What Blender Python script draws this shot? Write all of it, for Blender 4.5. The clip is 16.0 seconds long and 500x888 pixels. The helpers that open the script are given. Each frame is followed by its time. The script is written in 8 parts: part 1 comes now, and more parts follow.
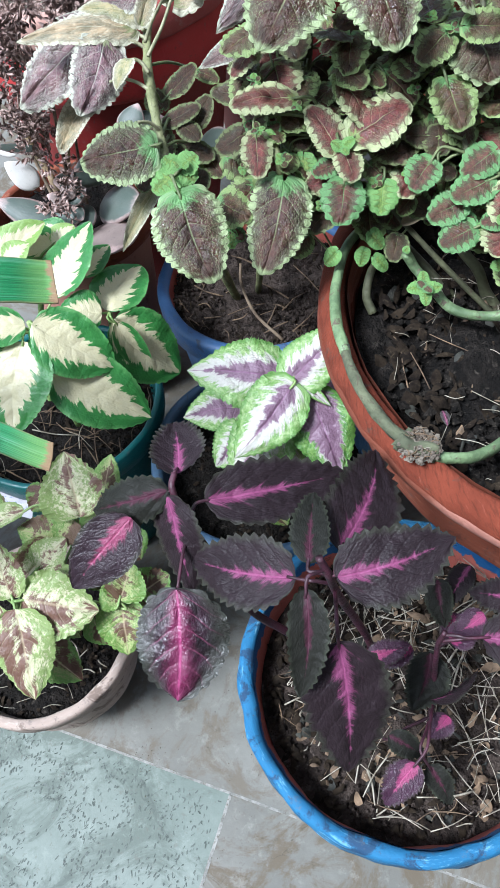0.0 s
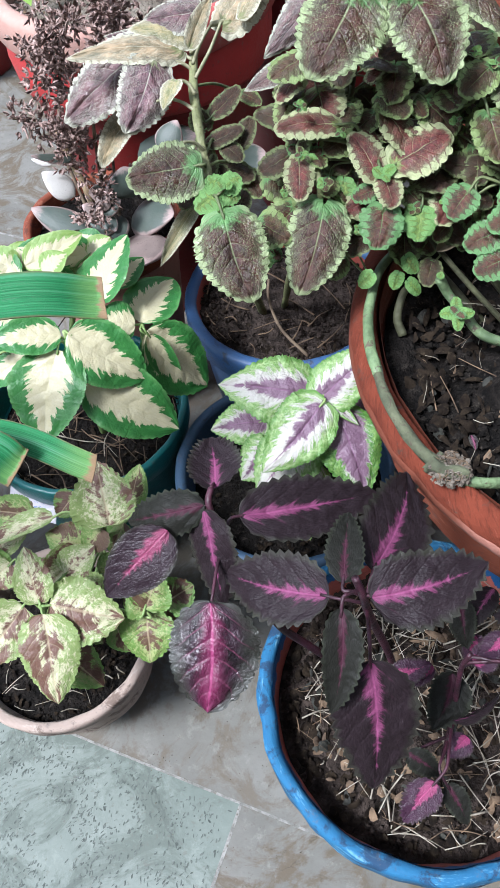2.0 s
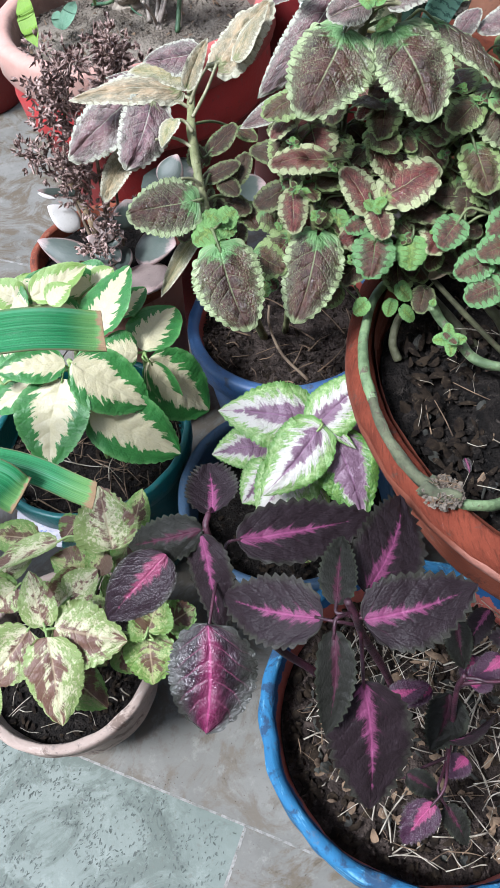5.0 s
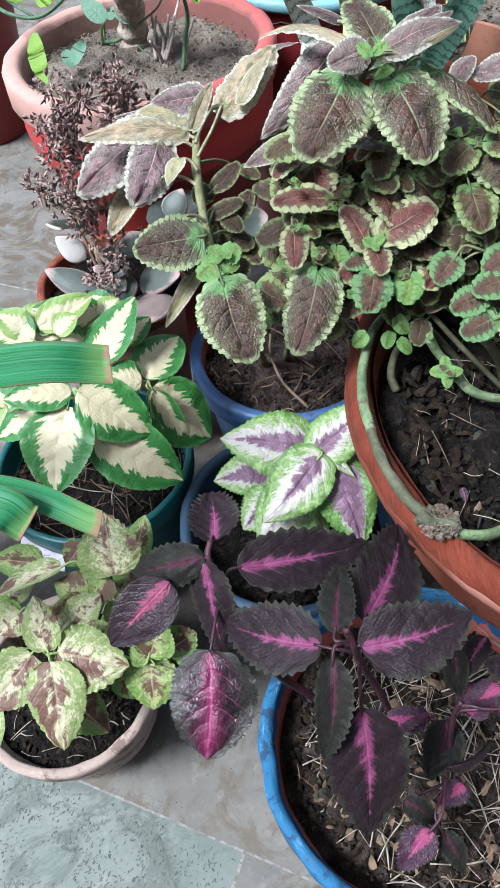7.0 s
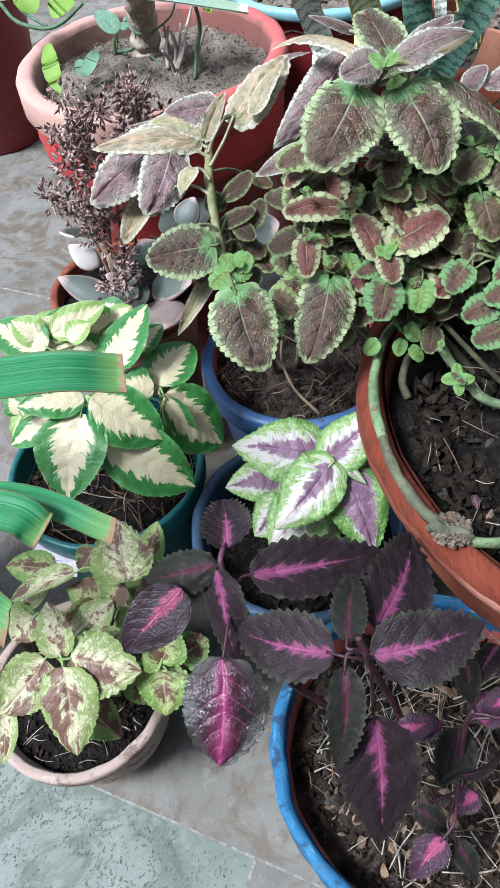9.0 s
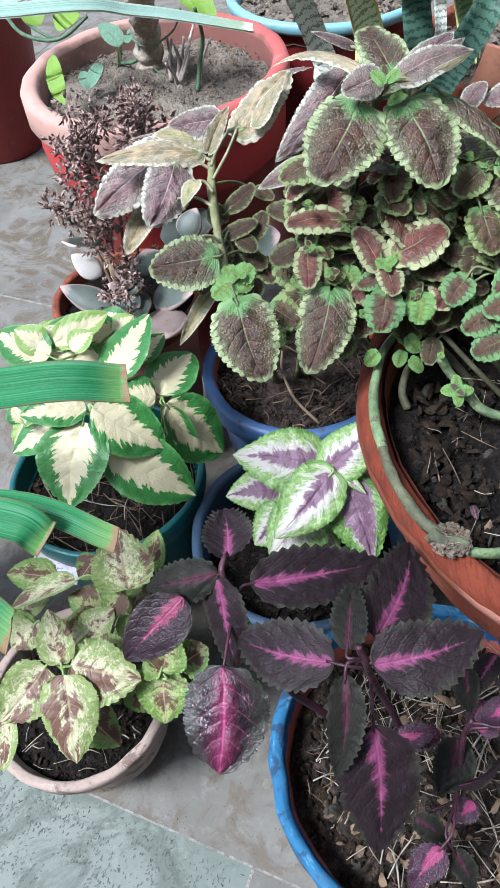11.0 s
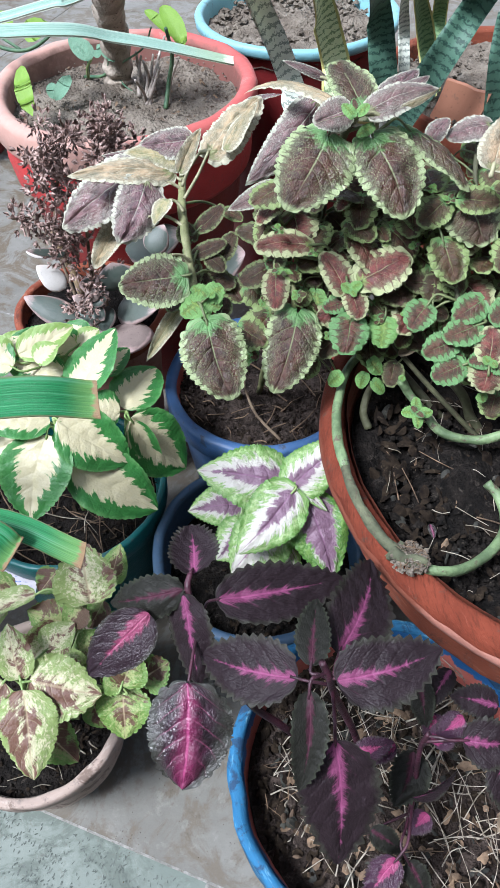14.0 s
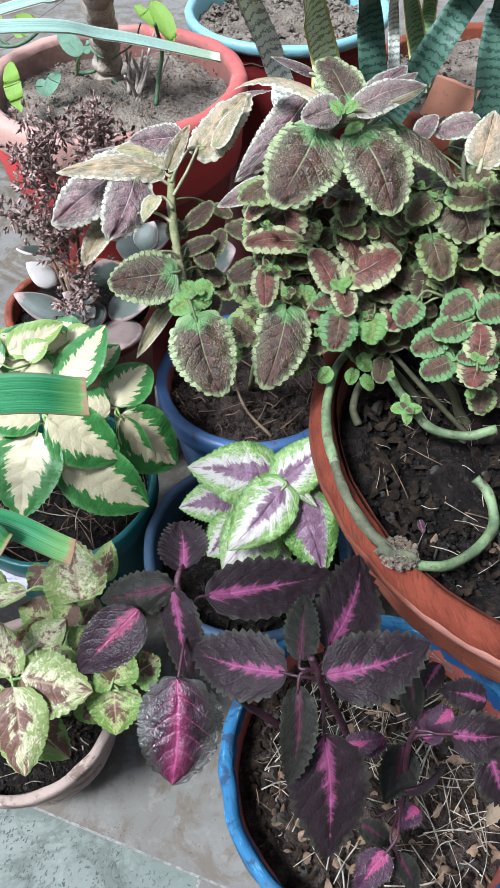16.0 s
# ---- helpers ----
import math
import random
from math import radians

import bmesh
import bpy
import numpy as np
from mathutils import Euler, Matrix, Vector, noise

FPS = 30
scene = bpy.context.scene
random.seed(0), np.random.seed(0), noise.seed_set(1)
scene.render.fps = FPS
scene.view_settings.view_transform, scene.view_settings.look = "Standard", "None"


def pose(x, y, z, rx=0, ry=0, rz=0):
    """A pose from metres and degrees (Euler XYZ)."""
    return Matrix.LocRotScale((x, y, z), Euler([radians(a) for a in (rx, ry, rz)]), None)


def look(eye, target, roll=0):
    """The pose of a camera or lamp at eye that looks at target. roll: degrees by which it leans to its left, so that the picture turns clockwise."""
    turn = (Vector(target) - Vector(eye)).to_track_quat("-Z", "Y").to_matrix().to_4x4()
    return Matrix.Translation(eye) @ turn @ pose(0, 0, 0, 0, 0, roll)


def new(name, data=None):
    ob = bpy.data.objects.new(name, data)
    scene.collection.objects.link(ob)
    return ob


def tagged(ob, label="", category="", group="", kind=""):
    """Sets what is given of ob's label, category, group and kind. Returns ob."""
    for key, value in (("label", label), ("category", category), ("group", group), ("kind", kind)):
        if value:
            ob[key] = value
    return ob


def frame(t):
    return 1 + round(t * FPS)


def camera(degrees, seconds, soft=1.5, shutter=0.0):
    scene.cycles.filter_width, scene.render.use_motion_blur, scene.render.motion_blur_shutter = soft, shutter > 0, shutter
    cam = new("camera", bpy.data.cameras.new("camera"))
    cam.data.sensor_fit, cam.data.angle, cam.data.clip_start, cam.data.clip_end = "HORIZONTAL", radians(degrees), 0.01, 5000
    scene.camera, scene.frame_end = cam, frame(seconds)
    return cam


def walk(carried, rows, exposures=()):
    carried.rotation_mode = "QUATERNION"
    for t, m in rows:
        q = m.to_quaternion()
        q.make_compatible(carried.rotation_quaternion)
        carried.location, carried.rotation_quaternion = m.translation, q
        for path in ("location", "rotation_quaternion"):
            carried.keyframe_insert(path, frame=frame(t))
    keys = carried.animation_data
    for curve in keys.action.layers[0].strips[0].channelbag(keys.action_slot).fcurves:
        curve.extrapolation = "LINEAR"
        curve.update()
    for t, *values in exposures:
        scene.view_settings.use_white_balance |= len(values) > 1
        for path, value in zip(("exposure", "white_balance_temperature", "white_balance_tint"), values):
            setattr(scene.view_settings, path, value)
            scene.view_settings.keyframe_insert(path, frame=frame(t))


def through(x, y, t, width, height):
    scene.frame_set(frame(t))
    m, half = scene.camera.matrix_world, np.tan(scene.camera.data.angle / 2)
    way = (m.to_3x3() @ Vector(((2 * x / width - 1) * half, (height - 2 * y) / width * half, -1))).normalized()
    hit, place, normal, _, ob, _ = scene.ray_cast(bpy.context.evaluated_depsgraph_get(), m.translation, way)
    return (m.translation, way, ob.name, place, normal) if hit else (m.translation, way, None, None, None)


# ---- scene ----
cam = camera(38.82, 16.0)
PATH = [
    (0.0, 0.0168, -0.0024, 0.7849, 34.245, 4.711, -6.562),
    (0.5, -0.0011, 0.0005, 0.7910, 34.837, 3.345, -5.644),
    (1.0, -0.0141, 0.0034, 0.7945, 34.621, 2.563, -4.906),
    (1.5, 0.0122, -0.0038, 0.7928, 34.395, 3.673, -5.823),
    (2.0, -0.0041, 0.0003, 0.7980, 34.900, 3.596, -4.723),
    (2.5, -0.0004, -0.0005, 0.7998, 34.909, 4.004, -4.732),
    (3.0, 0.0000, 0.0000, 0.8000, 34.852, 3.437, -4.921),
    (3.5, 0.0036, 0.0008, 0.7985, 34.835, 2.998, -5.194),
    (4.0, 0.0065, -0.0009, 0.8003, 35.182, 3.590, -5.183),
    (6.5, 0.0049, -0.0068, 0.8235, 37.970, 4.955, -4.134),
    (7.0, 0.0061, -0.0074, 0.8245, 38.156, 4.434, -4.355),
    (7.5, 0.0047, -0.0092, 0.8273, 38.444, 4.646, -4.128),
    (8.0, 0.0051, -0.0085, 0.8272, 38.480, 5.041, -3.964),
    (8.5, 0.0047, -0.0098, 0.8305, 38.719, 4.729, -4.159),
    (9.0, 0.0047, -0.0069, 0.8284, 38.519, 5.023, -3.825),
    (11.5, 0.0009, -0.0085, 0.8337, 39.215, 4.454, -3.743),
    (12.0, -0.0041, -0.0059, 0.8337, 39.136, 2.939, -4.314),
    (12.5, -0.0045, -0.0080, 0.8396, 39.658, 1.562, -5.009),
    (13.0, -0.0038, -0.0081, 0.8399, 39.603, 1.787, -4.924),
    (13.5, -0.0051, -0.0104, 0.8431, 39.917, 1.770, -4.908),
    (14.0, -0.0072, -0.0093, 0.8435, 39.947, 1.046, -5.248),
    (14.5, -0.0068, -0.0080, 0.8424, 39.819, 0.462, -5.499),
    (15.0, -0.0056, -0.0077, 0.8411, 39.595, 0.547, -5.605),
    (15.5, -0.0049, -0.0095, 0.8432, 39.734, 0.665, -5.642),
    (16.0, -0.0042, -0.0106, 0.8443, 39.678, 0.764, -5.709),
]
walk(cam, [(row[0], pose(*row[1:])) for row in PATH], [(0.0, 2.11, 5540, 7), (1.0, 2.03, 5680, 10), (4.0, 2.01, 5720, 11), (6.5, 1.96, 5720, 11), (16.0, 1.97, 5720, 11)])

# ---- light: soft daylight on an open porch ----
world = bpy.data.worlds.new("sky")
scene.world = world
world.use_nodes = True
wn = world.node_tree
sky = wn.nodes.new("ShaderNodeTexSky")
sky.sky_type = "NISHITA"
sky.sun_disc = False
sky.sun_elevation = radians(57)
sky.sun_rotation = radians(-118)
pale_sky = wn.nodes.new("ShaderNodeHueSaturation")
pale_sky.inputs["Saturation"].default_value = 0.35
wn.links.new(sky.outputs[0], pale_sky.inputs["Color"])
wn.links.new(pale_sky.outputs[0], wn.nodes["Background"].inputs[0])
wn.nodes["Background"].inputs[1].default_value = 0.078
sun_data = bpy.data.lights.new("sun", "SUN")
sun_data.energy = 2.1
sun_data.angle = radians(18)
sun_data.color = (1.0, 0.97, 0.94)
sun = new("sun", sun_data)
sun.matrix_world = look((-2.2, -0.8, 3.9), (0, 0.4, 0))


# ---- node helpers ----
def graph(name, rough=0.6, spec=0.4):
    m = bpy.data.materials.new(name)
    m.use_nodes = True
    nt = m.node_tree
    bsdf = nt.nodes["Principled BSDF"]
    bsdf.inputs["Roughness"].default_value = rough
    bsdf.inputs["Specular IOR Level"].default_value = spec
    return m, nt, bsdf


def put(nt, socket, value):
    if isinstance(value, bpy.types.NodeSocket):
        nt.links.new(value, socket)
    elif isinstance(value, tuple) and len(value) == 3 and socket.type == "RGBA":
        socket.default_value = (*value, 1)
    else:
        socket.default_value = value


def mth(nt, op, a, b=0.0, clamp=False):
    n = nt.nodes.new("ShaderNodeMath")
    n.operation, n.use_clamp = op, clamp
    put(nt, n.inputs[0], a)
    put(nt, n.inputs[1], b)
    return n.outputs[0]


def step(nt, x, lo, hi):
    n = nt.nodes.new("ShaderNodeMapRange")
    n.interpolation_type = "SMOOTHSTEP"
    for i, v in ((0, x), (1, lo), (2, hi), (3, 0.0), (4, 1.0)):
        put(nt, n.inputs[i], v)
    return n.outputs[0]


def blend(nt, fac, a, b, mode="MIX"):
    n = nt.nodes.new("ShaderNodeMix")
    n.data_type, n.blend_type = "RGBA", mode
    put(nt, n.inputs[0], fac)
    put(nt, n.inputs[6], a)
    put(nt, n.inputs[7], b)
    return n.outputs[2]


def ntex(nt, vec, scale, detail=3.0, rough=0.55, dist=0.0):
    n = nt.nodes.new("ShaderNodeTexNoise")
    if vec is not None:
        nt.links.new(vec, n.inputs["Vector"])
    n.inputs["Scale"].default_value = scale
    n.inputs["Detail"].default_value = detail
    n.inputs["Roughness"].default_value = rough
    n.inputs["Distortion"].default_value = dist
    return n.outputs["Fac"]


def vtex(nt, vec, scale, feature="F1", rnd=1.0):
    n = nt.nodes.new("ShaderNodeTexVoronoi")
    n.feature = feature
    if vec is not None:
        nt.links.new(vec, n.inputs["Vector"])
    n.inputs["Scale"].default_value = scale
    n.inputs["Randomness"].default_value = rnd
    return n.outputs["Distance"]


def coords(nt, kind="Object"):
    return nt.nodes.new("ShaderNodeTexCoord").outputs[kind]


def rand(nt):
    return nt.nodes.new("ShaderNodeObjectInfo").outputs["Random"]


def vec3(nt, x, y, z):
    n = nt.nodes.new("ShaderNodeCombineXYZ")
    for i, v in enumerate((x, y, z)):
        put(nt, n.inputs[i], v)
    return n.outputs[0]


def bump(nt, bsdf, height, strength, distance):
    n = nt.nodes.new("ShaderNodeBump")
    n.inputs["Strength"].default_value = strength
    n.inputs["Distance"].default_value = distance
    nt.links.new(height, n.inputs["Height"])
    nt.links.new(n.outputs[0], bsdf.inputs["Normal"])


def surface(name, c1, c2, scale, rough=0.8, grain=300.0, bumpy=0.4, c3=None, depth=0.002):
    """A mottled surface: two colours at one scale, fine grain at another, with relief."""
    m, nt, bsdf = graph(name, rough)
    co = coords(nt)
    big = step(nt, ntex(nt, co, scale, 5, 0.65), 0.35, 0.65)
    fine = ntex(nt, co, grain, 3, 0.6)
    col = blend(nt, big, c1, c2)
    if c3:
        col = blend(nt, step(nt, ntex(nt, co, scale * 2.7, 6, 0.7, 0.6), 0.56, 0.66), col, c3)
    col = blend(nt, mth(nt, "MULTIPLY", fine, 0.55), col, (0.02, 0.02, 0.02), "SOFT_LIGHT")
    if rough >= 0.95:
        bsdf.inputs["Specular IOR Level"].default_value = 0.12
    put(nt, bsdf.inputs["Base Color"], col)
    h = mth(nt, "ADD", mth(nt, "MULTIPLY", big, 0.6), fine)
    bump(nt, bsdf, h, bumpy, depth)
    return m


# ---- leaf materials: (across, along) of the blade lie in the UV map ----
def leaf_frame(name, rough, spec=0.4):
    m, nt, bsdf = graph(name, rough, spec)
    sep = nt.nodes.new("ShaderNodeSeparateXYZ")
    nt.links.new(coords(nt, "UV"), sep.inputs[0])
    side = mth(nt, "SUBTRACT", mth(nt, "MULTIPLY", sep.outputs[0], 2.0), 1.0)
    s, v = mth(nt, "ABSOLUTE", side), sep.outputs[1]
    r = mth(nt, "MULTIPLY", rand(nt), 37.0)
    # side veins run from the midrib outward and forward
    at = vec3(nt, mth(nt, "ADD", side, r), mth(nt, "MULTIPLY", v, 2.0), r)
    bent = mth(nt, "MULTIPLY", mth(nt, "SUBTRACT", ntex(nt, at, 1.6, 2), 0.5), 0.08)
    q = mth(nt, "ADD", mth(nt, "SUBTRACT", v, mth(nt, "MULTIPLY", mth(nt, "POWER", s, 1.3), 0.30)), bent)
    saw = mth(nt, "FRACT", mth(nt, "MULTIPLY", q, 6.5))
    ridge = mth(nt, "MULTIPLY", mth(nt, "ABSOLUTE", mth(nt, "SUBTRACT", saw, 0.5)), 2.0)
    return m, nt, bsdf, side, s, v, ridge, at, q


def leaf_finish(m, nt, bsdf, col, ridge, at, s, relief=0.5, through=0.25, rough_noise=None):
    fine = ntex(nt, at, 26.0, 3, 0.6)
    col = blend(nt, mth(nt, "MULTIPLY", fine, 0.6), col, (0.12, 0.12, 0.12), "SOFT_LIGHT")
    put(nt, bsdf.inputs["Base Color"], col)
    mid = step(nt, s, 0.0, 0.06)
    cells = mth(nt, "ADD", vtex(nt, at, 13.0), mth(nt, "MULTIPLY", vtex(nt, at, 31.0), 0.5))
    h = mth(nt, "SUBTRACT", mth(nt, "ADD", mth(nt, "MULTIPLY", mid, 0.6), mth(nt, "MULTIPLY", fine, 0.4)), mth(nt, "MULTIPLY", step(nt, ridge, 0.70, 1.0), 0.4))
    h = mth(nt, "SUBTRACT", h, mth(nt, "MULTIPLY", cells, 0.8))
    bump(nt, bsdf, h, relief, 0.0016)
    out = nt.nodes["Material Output"]
    tr = nt.nodes.new("ShaderNodeBsdfTranslucent")
    put(nt, tr.inputs[0], col)
    ms = nt.nodes.new("ShaderNodeMixShader")
    ms.inputs[0].default_value = through
    nt.links.new(bsdf.outputs[0], ms.inputs[1])
    nt.links.new(tr.outputs[0], ms.inputs[2])
    nt.links.new(ms.outputs[0], out.inputs[0])
    return m


def edge_at(nt, v, ridge, at, base, slope, jag, wob, scale=3.0, q=None, side=None):
    """Where across the blade a colour zone ends: frayed along the side veins."""
    x = mth(nt, "SUBTRACT", base, mth(nt, "MULTIPLY", v, slope))
    x = mth(nt, "ADD", x, mth(nt, "MULTIPLY", mth(nt, "SUBTRACT", ridge, 0.5), jag * 0.45))
    if q is not None:
        fray = ntex(nt, vec3(nt, mth(nt, "MULTIPLY", side, 0.8), mth(nt, "MULTIPLY", q, 11.0), mth(nt, "MULTIPLY", rand(nt), 61.0)), 2.0, 4, 0.75)
        x = mth(nt, "ADD", x, mth(nt, "MULTIPLY", mth(nt, "SUBTRACT", fray, 0.5), jag * 2.6))
    return mth(nt, "ADD", x, mth(nt, "MULTIPLY", mth(nt, "SUBTRACT", ntex(nt, at, scale, 4, 0.7), 0.5), wob))


def zone(nt, s, e, soft=0.05):
    return step(nt, mth(nt, "SUBTRACT", s, e), -soft, soft)


def mat_purple(name, dark, pink, reach, rough=0.40, relief=0.16, spec=0.22):
    m, nt, bsdf, side, s, v, ridge, at, q = leaf_frame(name, rough, spec)
    e = edge_at(nt, v, ridge, at, reach, reach * 1.45, 0.22, 0.30, q=q, side=side)
    z = zone(nt, s, e, 0.085)
    patch = ntex(nt, at, 2.5, 5, 0.7)
    d = blend(nt, patch, dark, tuple(c * 2.1 for c in dark))
    d = blend(nt, mth(nt, "MULTIPLY", step(nt, ntex(nt, at, 14.0, 4, 0.7), 0.5, 0.72), 0.5), d, tuple(c * 3.2 for c in dark))
    rose = blend(nt, ntex(nt, at, 7.0, 4, 0.7), tuple(c * 0.55 for c in pink), tuple(min(1, c * 1.35) for c in pink))
    col = blend(nt, mth(nt, "ADD", mth(nt, "MULTIPLY", z, 0.9), 0.1), rose, d)
    reachy = step(nt, mth(nt, "ADD", s, mth(nt, "MULTIPLY", v, 0.9)), 0.80, 0.20)
    branch = mth(nt, "MULTIPLY", step(nt, ridge, 0.70, 0.98), reachy)
    branch = mth(nt, "MULTIPLY", branch, step(nt, ntex(nt, at, 5.0, 4, 0.7), 0.35, 0.65))
    col = blend(nt, mth(nt, "MULTIPLY", branch, 0.6), col, rose)
    rib = mth(nt, "MULTIPLY", mth(nt, "SUBTRACT", 1.0, step(nt, s, 0.01, 0.05)), step(nt, v, 0.85, 0.35))
    col = blend(nt, mth(nt, "MULTIPLY", rib, 0.75), col, tuple(min(1, c * 1.3) for c in pink))
    rim = mth(nt, "MULTIPLY", step(nt, mth(nt, "ADD", s, mth(nt, "MULTIPLY", patch, 0.5)), 1.06, 1.30), 0.45)
    col = blend(nt, rim, col, (0.060, 0.070, 0.045))
    return leaf_finish(m, nt, bsdf, col, ridge, at, s, relief, 0.10)


def mat_veined(name):
    """A wet-looking blackish leaf whose midrib and side veins glow magenta and fade outward."""
    m, nt, bsdf, side, s, v, ridge, at, q = leaf_frame(name, 0.3, 0.45)
    n = ntex(nt, at, 5.0, 5, 0.7)
    dark = blend(nt, step(nt, ntex(nt, at, 2.6, 5, 0.7), 0.35, 0.65), (0.0120, 0.0085, 0.0100), (0.036, 0.015, 0.026))
    dark = blend(nt, mth(nt, "MULTIPLY", step(nt, mth(nt, "ADD", s, mth(nt, "MULTIPLY", n, 0.5)), 0.74, 1.22), 0.75), dark, (0.050, 0.056, 0.044))
    near = mth(nt, "ADD", s, mth(nt, "MULTIPLY", mth(nt, "SUBTRACT", n, 0.5), 0.6))
    blush = step(nt, near, mth(nt, "ADD", 0.42, mth(nt, "MULTIPLY", step(nt, v, 0.45, 0.95), 0.40)), 0.0)
    rose = blend(nt, n, (0.11, 0.012, 0.050), (0.25, 0.035, 0.110))
    col = blend(nt, mth(nt, "MULTIPLY", blush, 0.85), dark, rose)
    vein = mth(nt, "MULTIPLY", step(nt, ridge, 0.80, 1.0), step(nt, s, 1.0, 0.35))
    col = blend(nt, mth(nt, "MULTIPLY", vein, 0.55), col, (0.21, 0.055, 0.110))
    rib = mth(nt, "SUBTRACT", 1.0, step(nt, s, 0.015, 0.06))
    col = blend(nt, mth(nt, "MULTIPLY", rib, 0.8), col, (0.30, 0.055, 0.15))
    put(nt, bsdf.inputs["Roughness"], mth(nt, "ADD", 0.20, mth(nt, "MULTIPLY", step(nt, ntex(nt, at, 3.0, 4, 0.7), 0.40, 0.60), 0.32)))
    return leaf_finish(m, nt, bsdf, col, ridge, at, s, 0.42, 0.08)


def mat_cream(name, deep=(0.012, 0.105, 0.022), fresh=(0.085, 0.30, 0.07), rim=(0.22, 0.43, 0.16)):
    m, nt, bsdf, side, s, v, ridge, at, q = leaf_frame(name, 0.42)
    e = edge_at(nt, v, ridge, at, 0.70, 0.42, 0.34, 0.40, q=q, side=side)
    green = blend(nt, ntex(nt, at, 4.0, 5, 0.7), deep, fresh)
    green = blend(nt, mth(nt, "MULTIPLY", step(nt, mth(nt, "ADD", s, mth(nt, "MULTIPLY", ntex(nt, at, 6.0, 4), 0.3)), 1.0, 1.2), 0.5), green, rim)
    cream = blend(nt, ntex(nt, at, 4.0, 4, 0.65), (0.58, 0.53, 0.325), (0.54, 0.51, 0.37))
    half = zone(nt, s, mth(nt, "ADD", e, mth(nt, "MULTIPLY", mth(nt, "SUBTRACT", ntex(nt, at, 9.0, 4, 0.7), 0.5), 0.4)), 0.05)
    col = blend(nt, mth(nt, "MULTIPLY", half, 0.55), cream, (0.36, 0.48, 0.20))
    col = blend(nt, zone(nt, s, e, 0.025), col, green)
    return leaf_finish(m, nt, bsdf, col, ridge, at, s, 0.22, 0.2)


def mat_kong(name, spread=0.62, plumy=0.32, g1=(0.14, 0.28, 0.06), g2=(0.36, 0.46, 0.22)):
    m, nt, bsdf, side, s, v, ridge, at, q = leaf_frame(name, 0.42)
    green = blend(nt, step(nt, ntex(nt, at, 7.0, 5, 0.75), 0.35, 0.68), g1, g2)
    white = blend(nt, ntex(nt, at, 6.0, 4), (0.46, 0.48, 0.39), (0.50, 0.45, 0.45))
    plum = blend(nt, ntex(nt, at, 3.0, 4), (0.12, 0.062, 0.100), (0.28, 0.18, 0.245))
    # white streaks run out along the side veins into the green
    col = blend(nt, zone(nt, s, edge_at(nt, v, ridge, at, spread, 0.10, 0.44, 0.56, 5.0, q=q, side=side), 0.09), white, green)
    flick = mth(nt, "MULTIPLY", step(nt, ntex(nt, vec3(nt, mth(nt, "MULTIPLY", side, 2.0), mth(nt, "MULTIPLY", q, 16.0), mth(nt, "MULTIPLY", rand(nt), 40.0)), 2.0, 4, 0.7), 0.56, 0.66), step(nt, s, 1.0, 0.7))
    col = blend(nt, mth(nt, "MULTIPLY", flick, 0.55), col, white)
    col = blend(nt, mth(nt, "MULTIPLY", step(nt, mth(nt, "ADD", s, mth(nt, "MULTIPLY", ntex(nt, at, 6.0, 4), 0.3)), 0.98, 1.14), 0.75), col, (0.085, 0.21, 0.035))
    reach = mth(nt, "ADD", plumy, mth(nt, "MULTIPLY", rand(nt), 0.30))
    col = blend(nt, zone(nt, s, edge_at(nt, v, ridge, at, reach, 0.62, 0.26, 0.36, 4.0, q=q, side=side), 0.07), plum, col)
    col = blend(nt, mth(nt, "MULTIPLY", mth(nt, "SUBTRACT", 1.0, step(nt, s, 0.01, 0.035)), 0.7), col, (0.24, 0.12, 0.21))
    return leaf_finish(m, nt, bsdf, col, ridge, at, s, 0.42, 0.2)


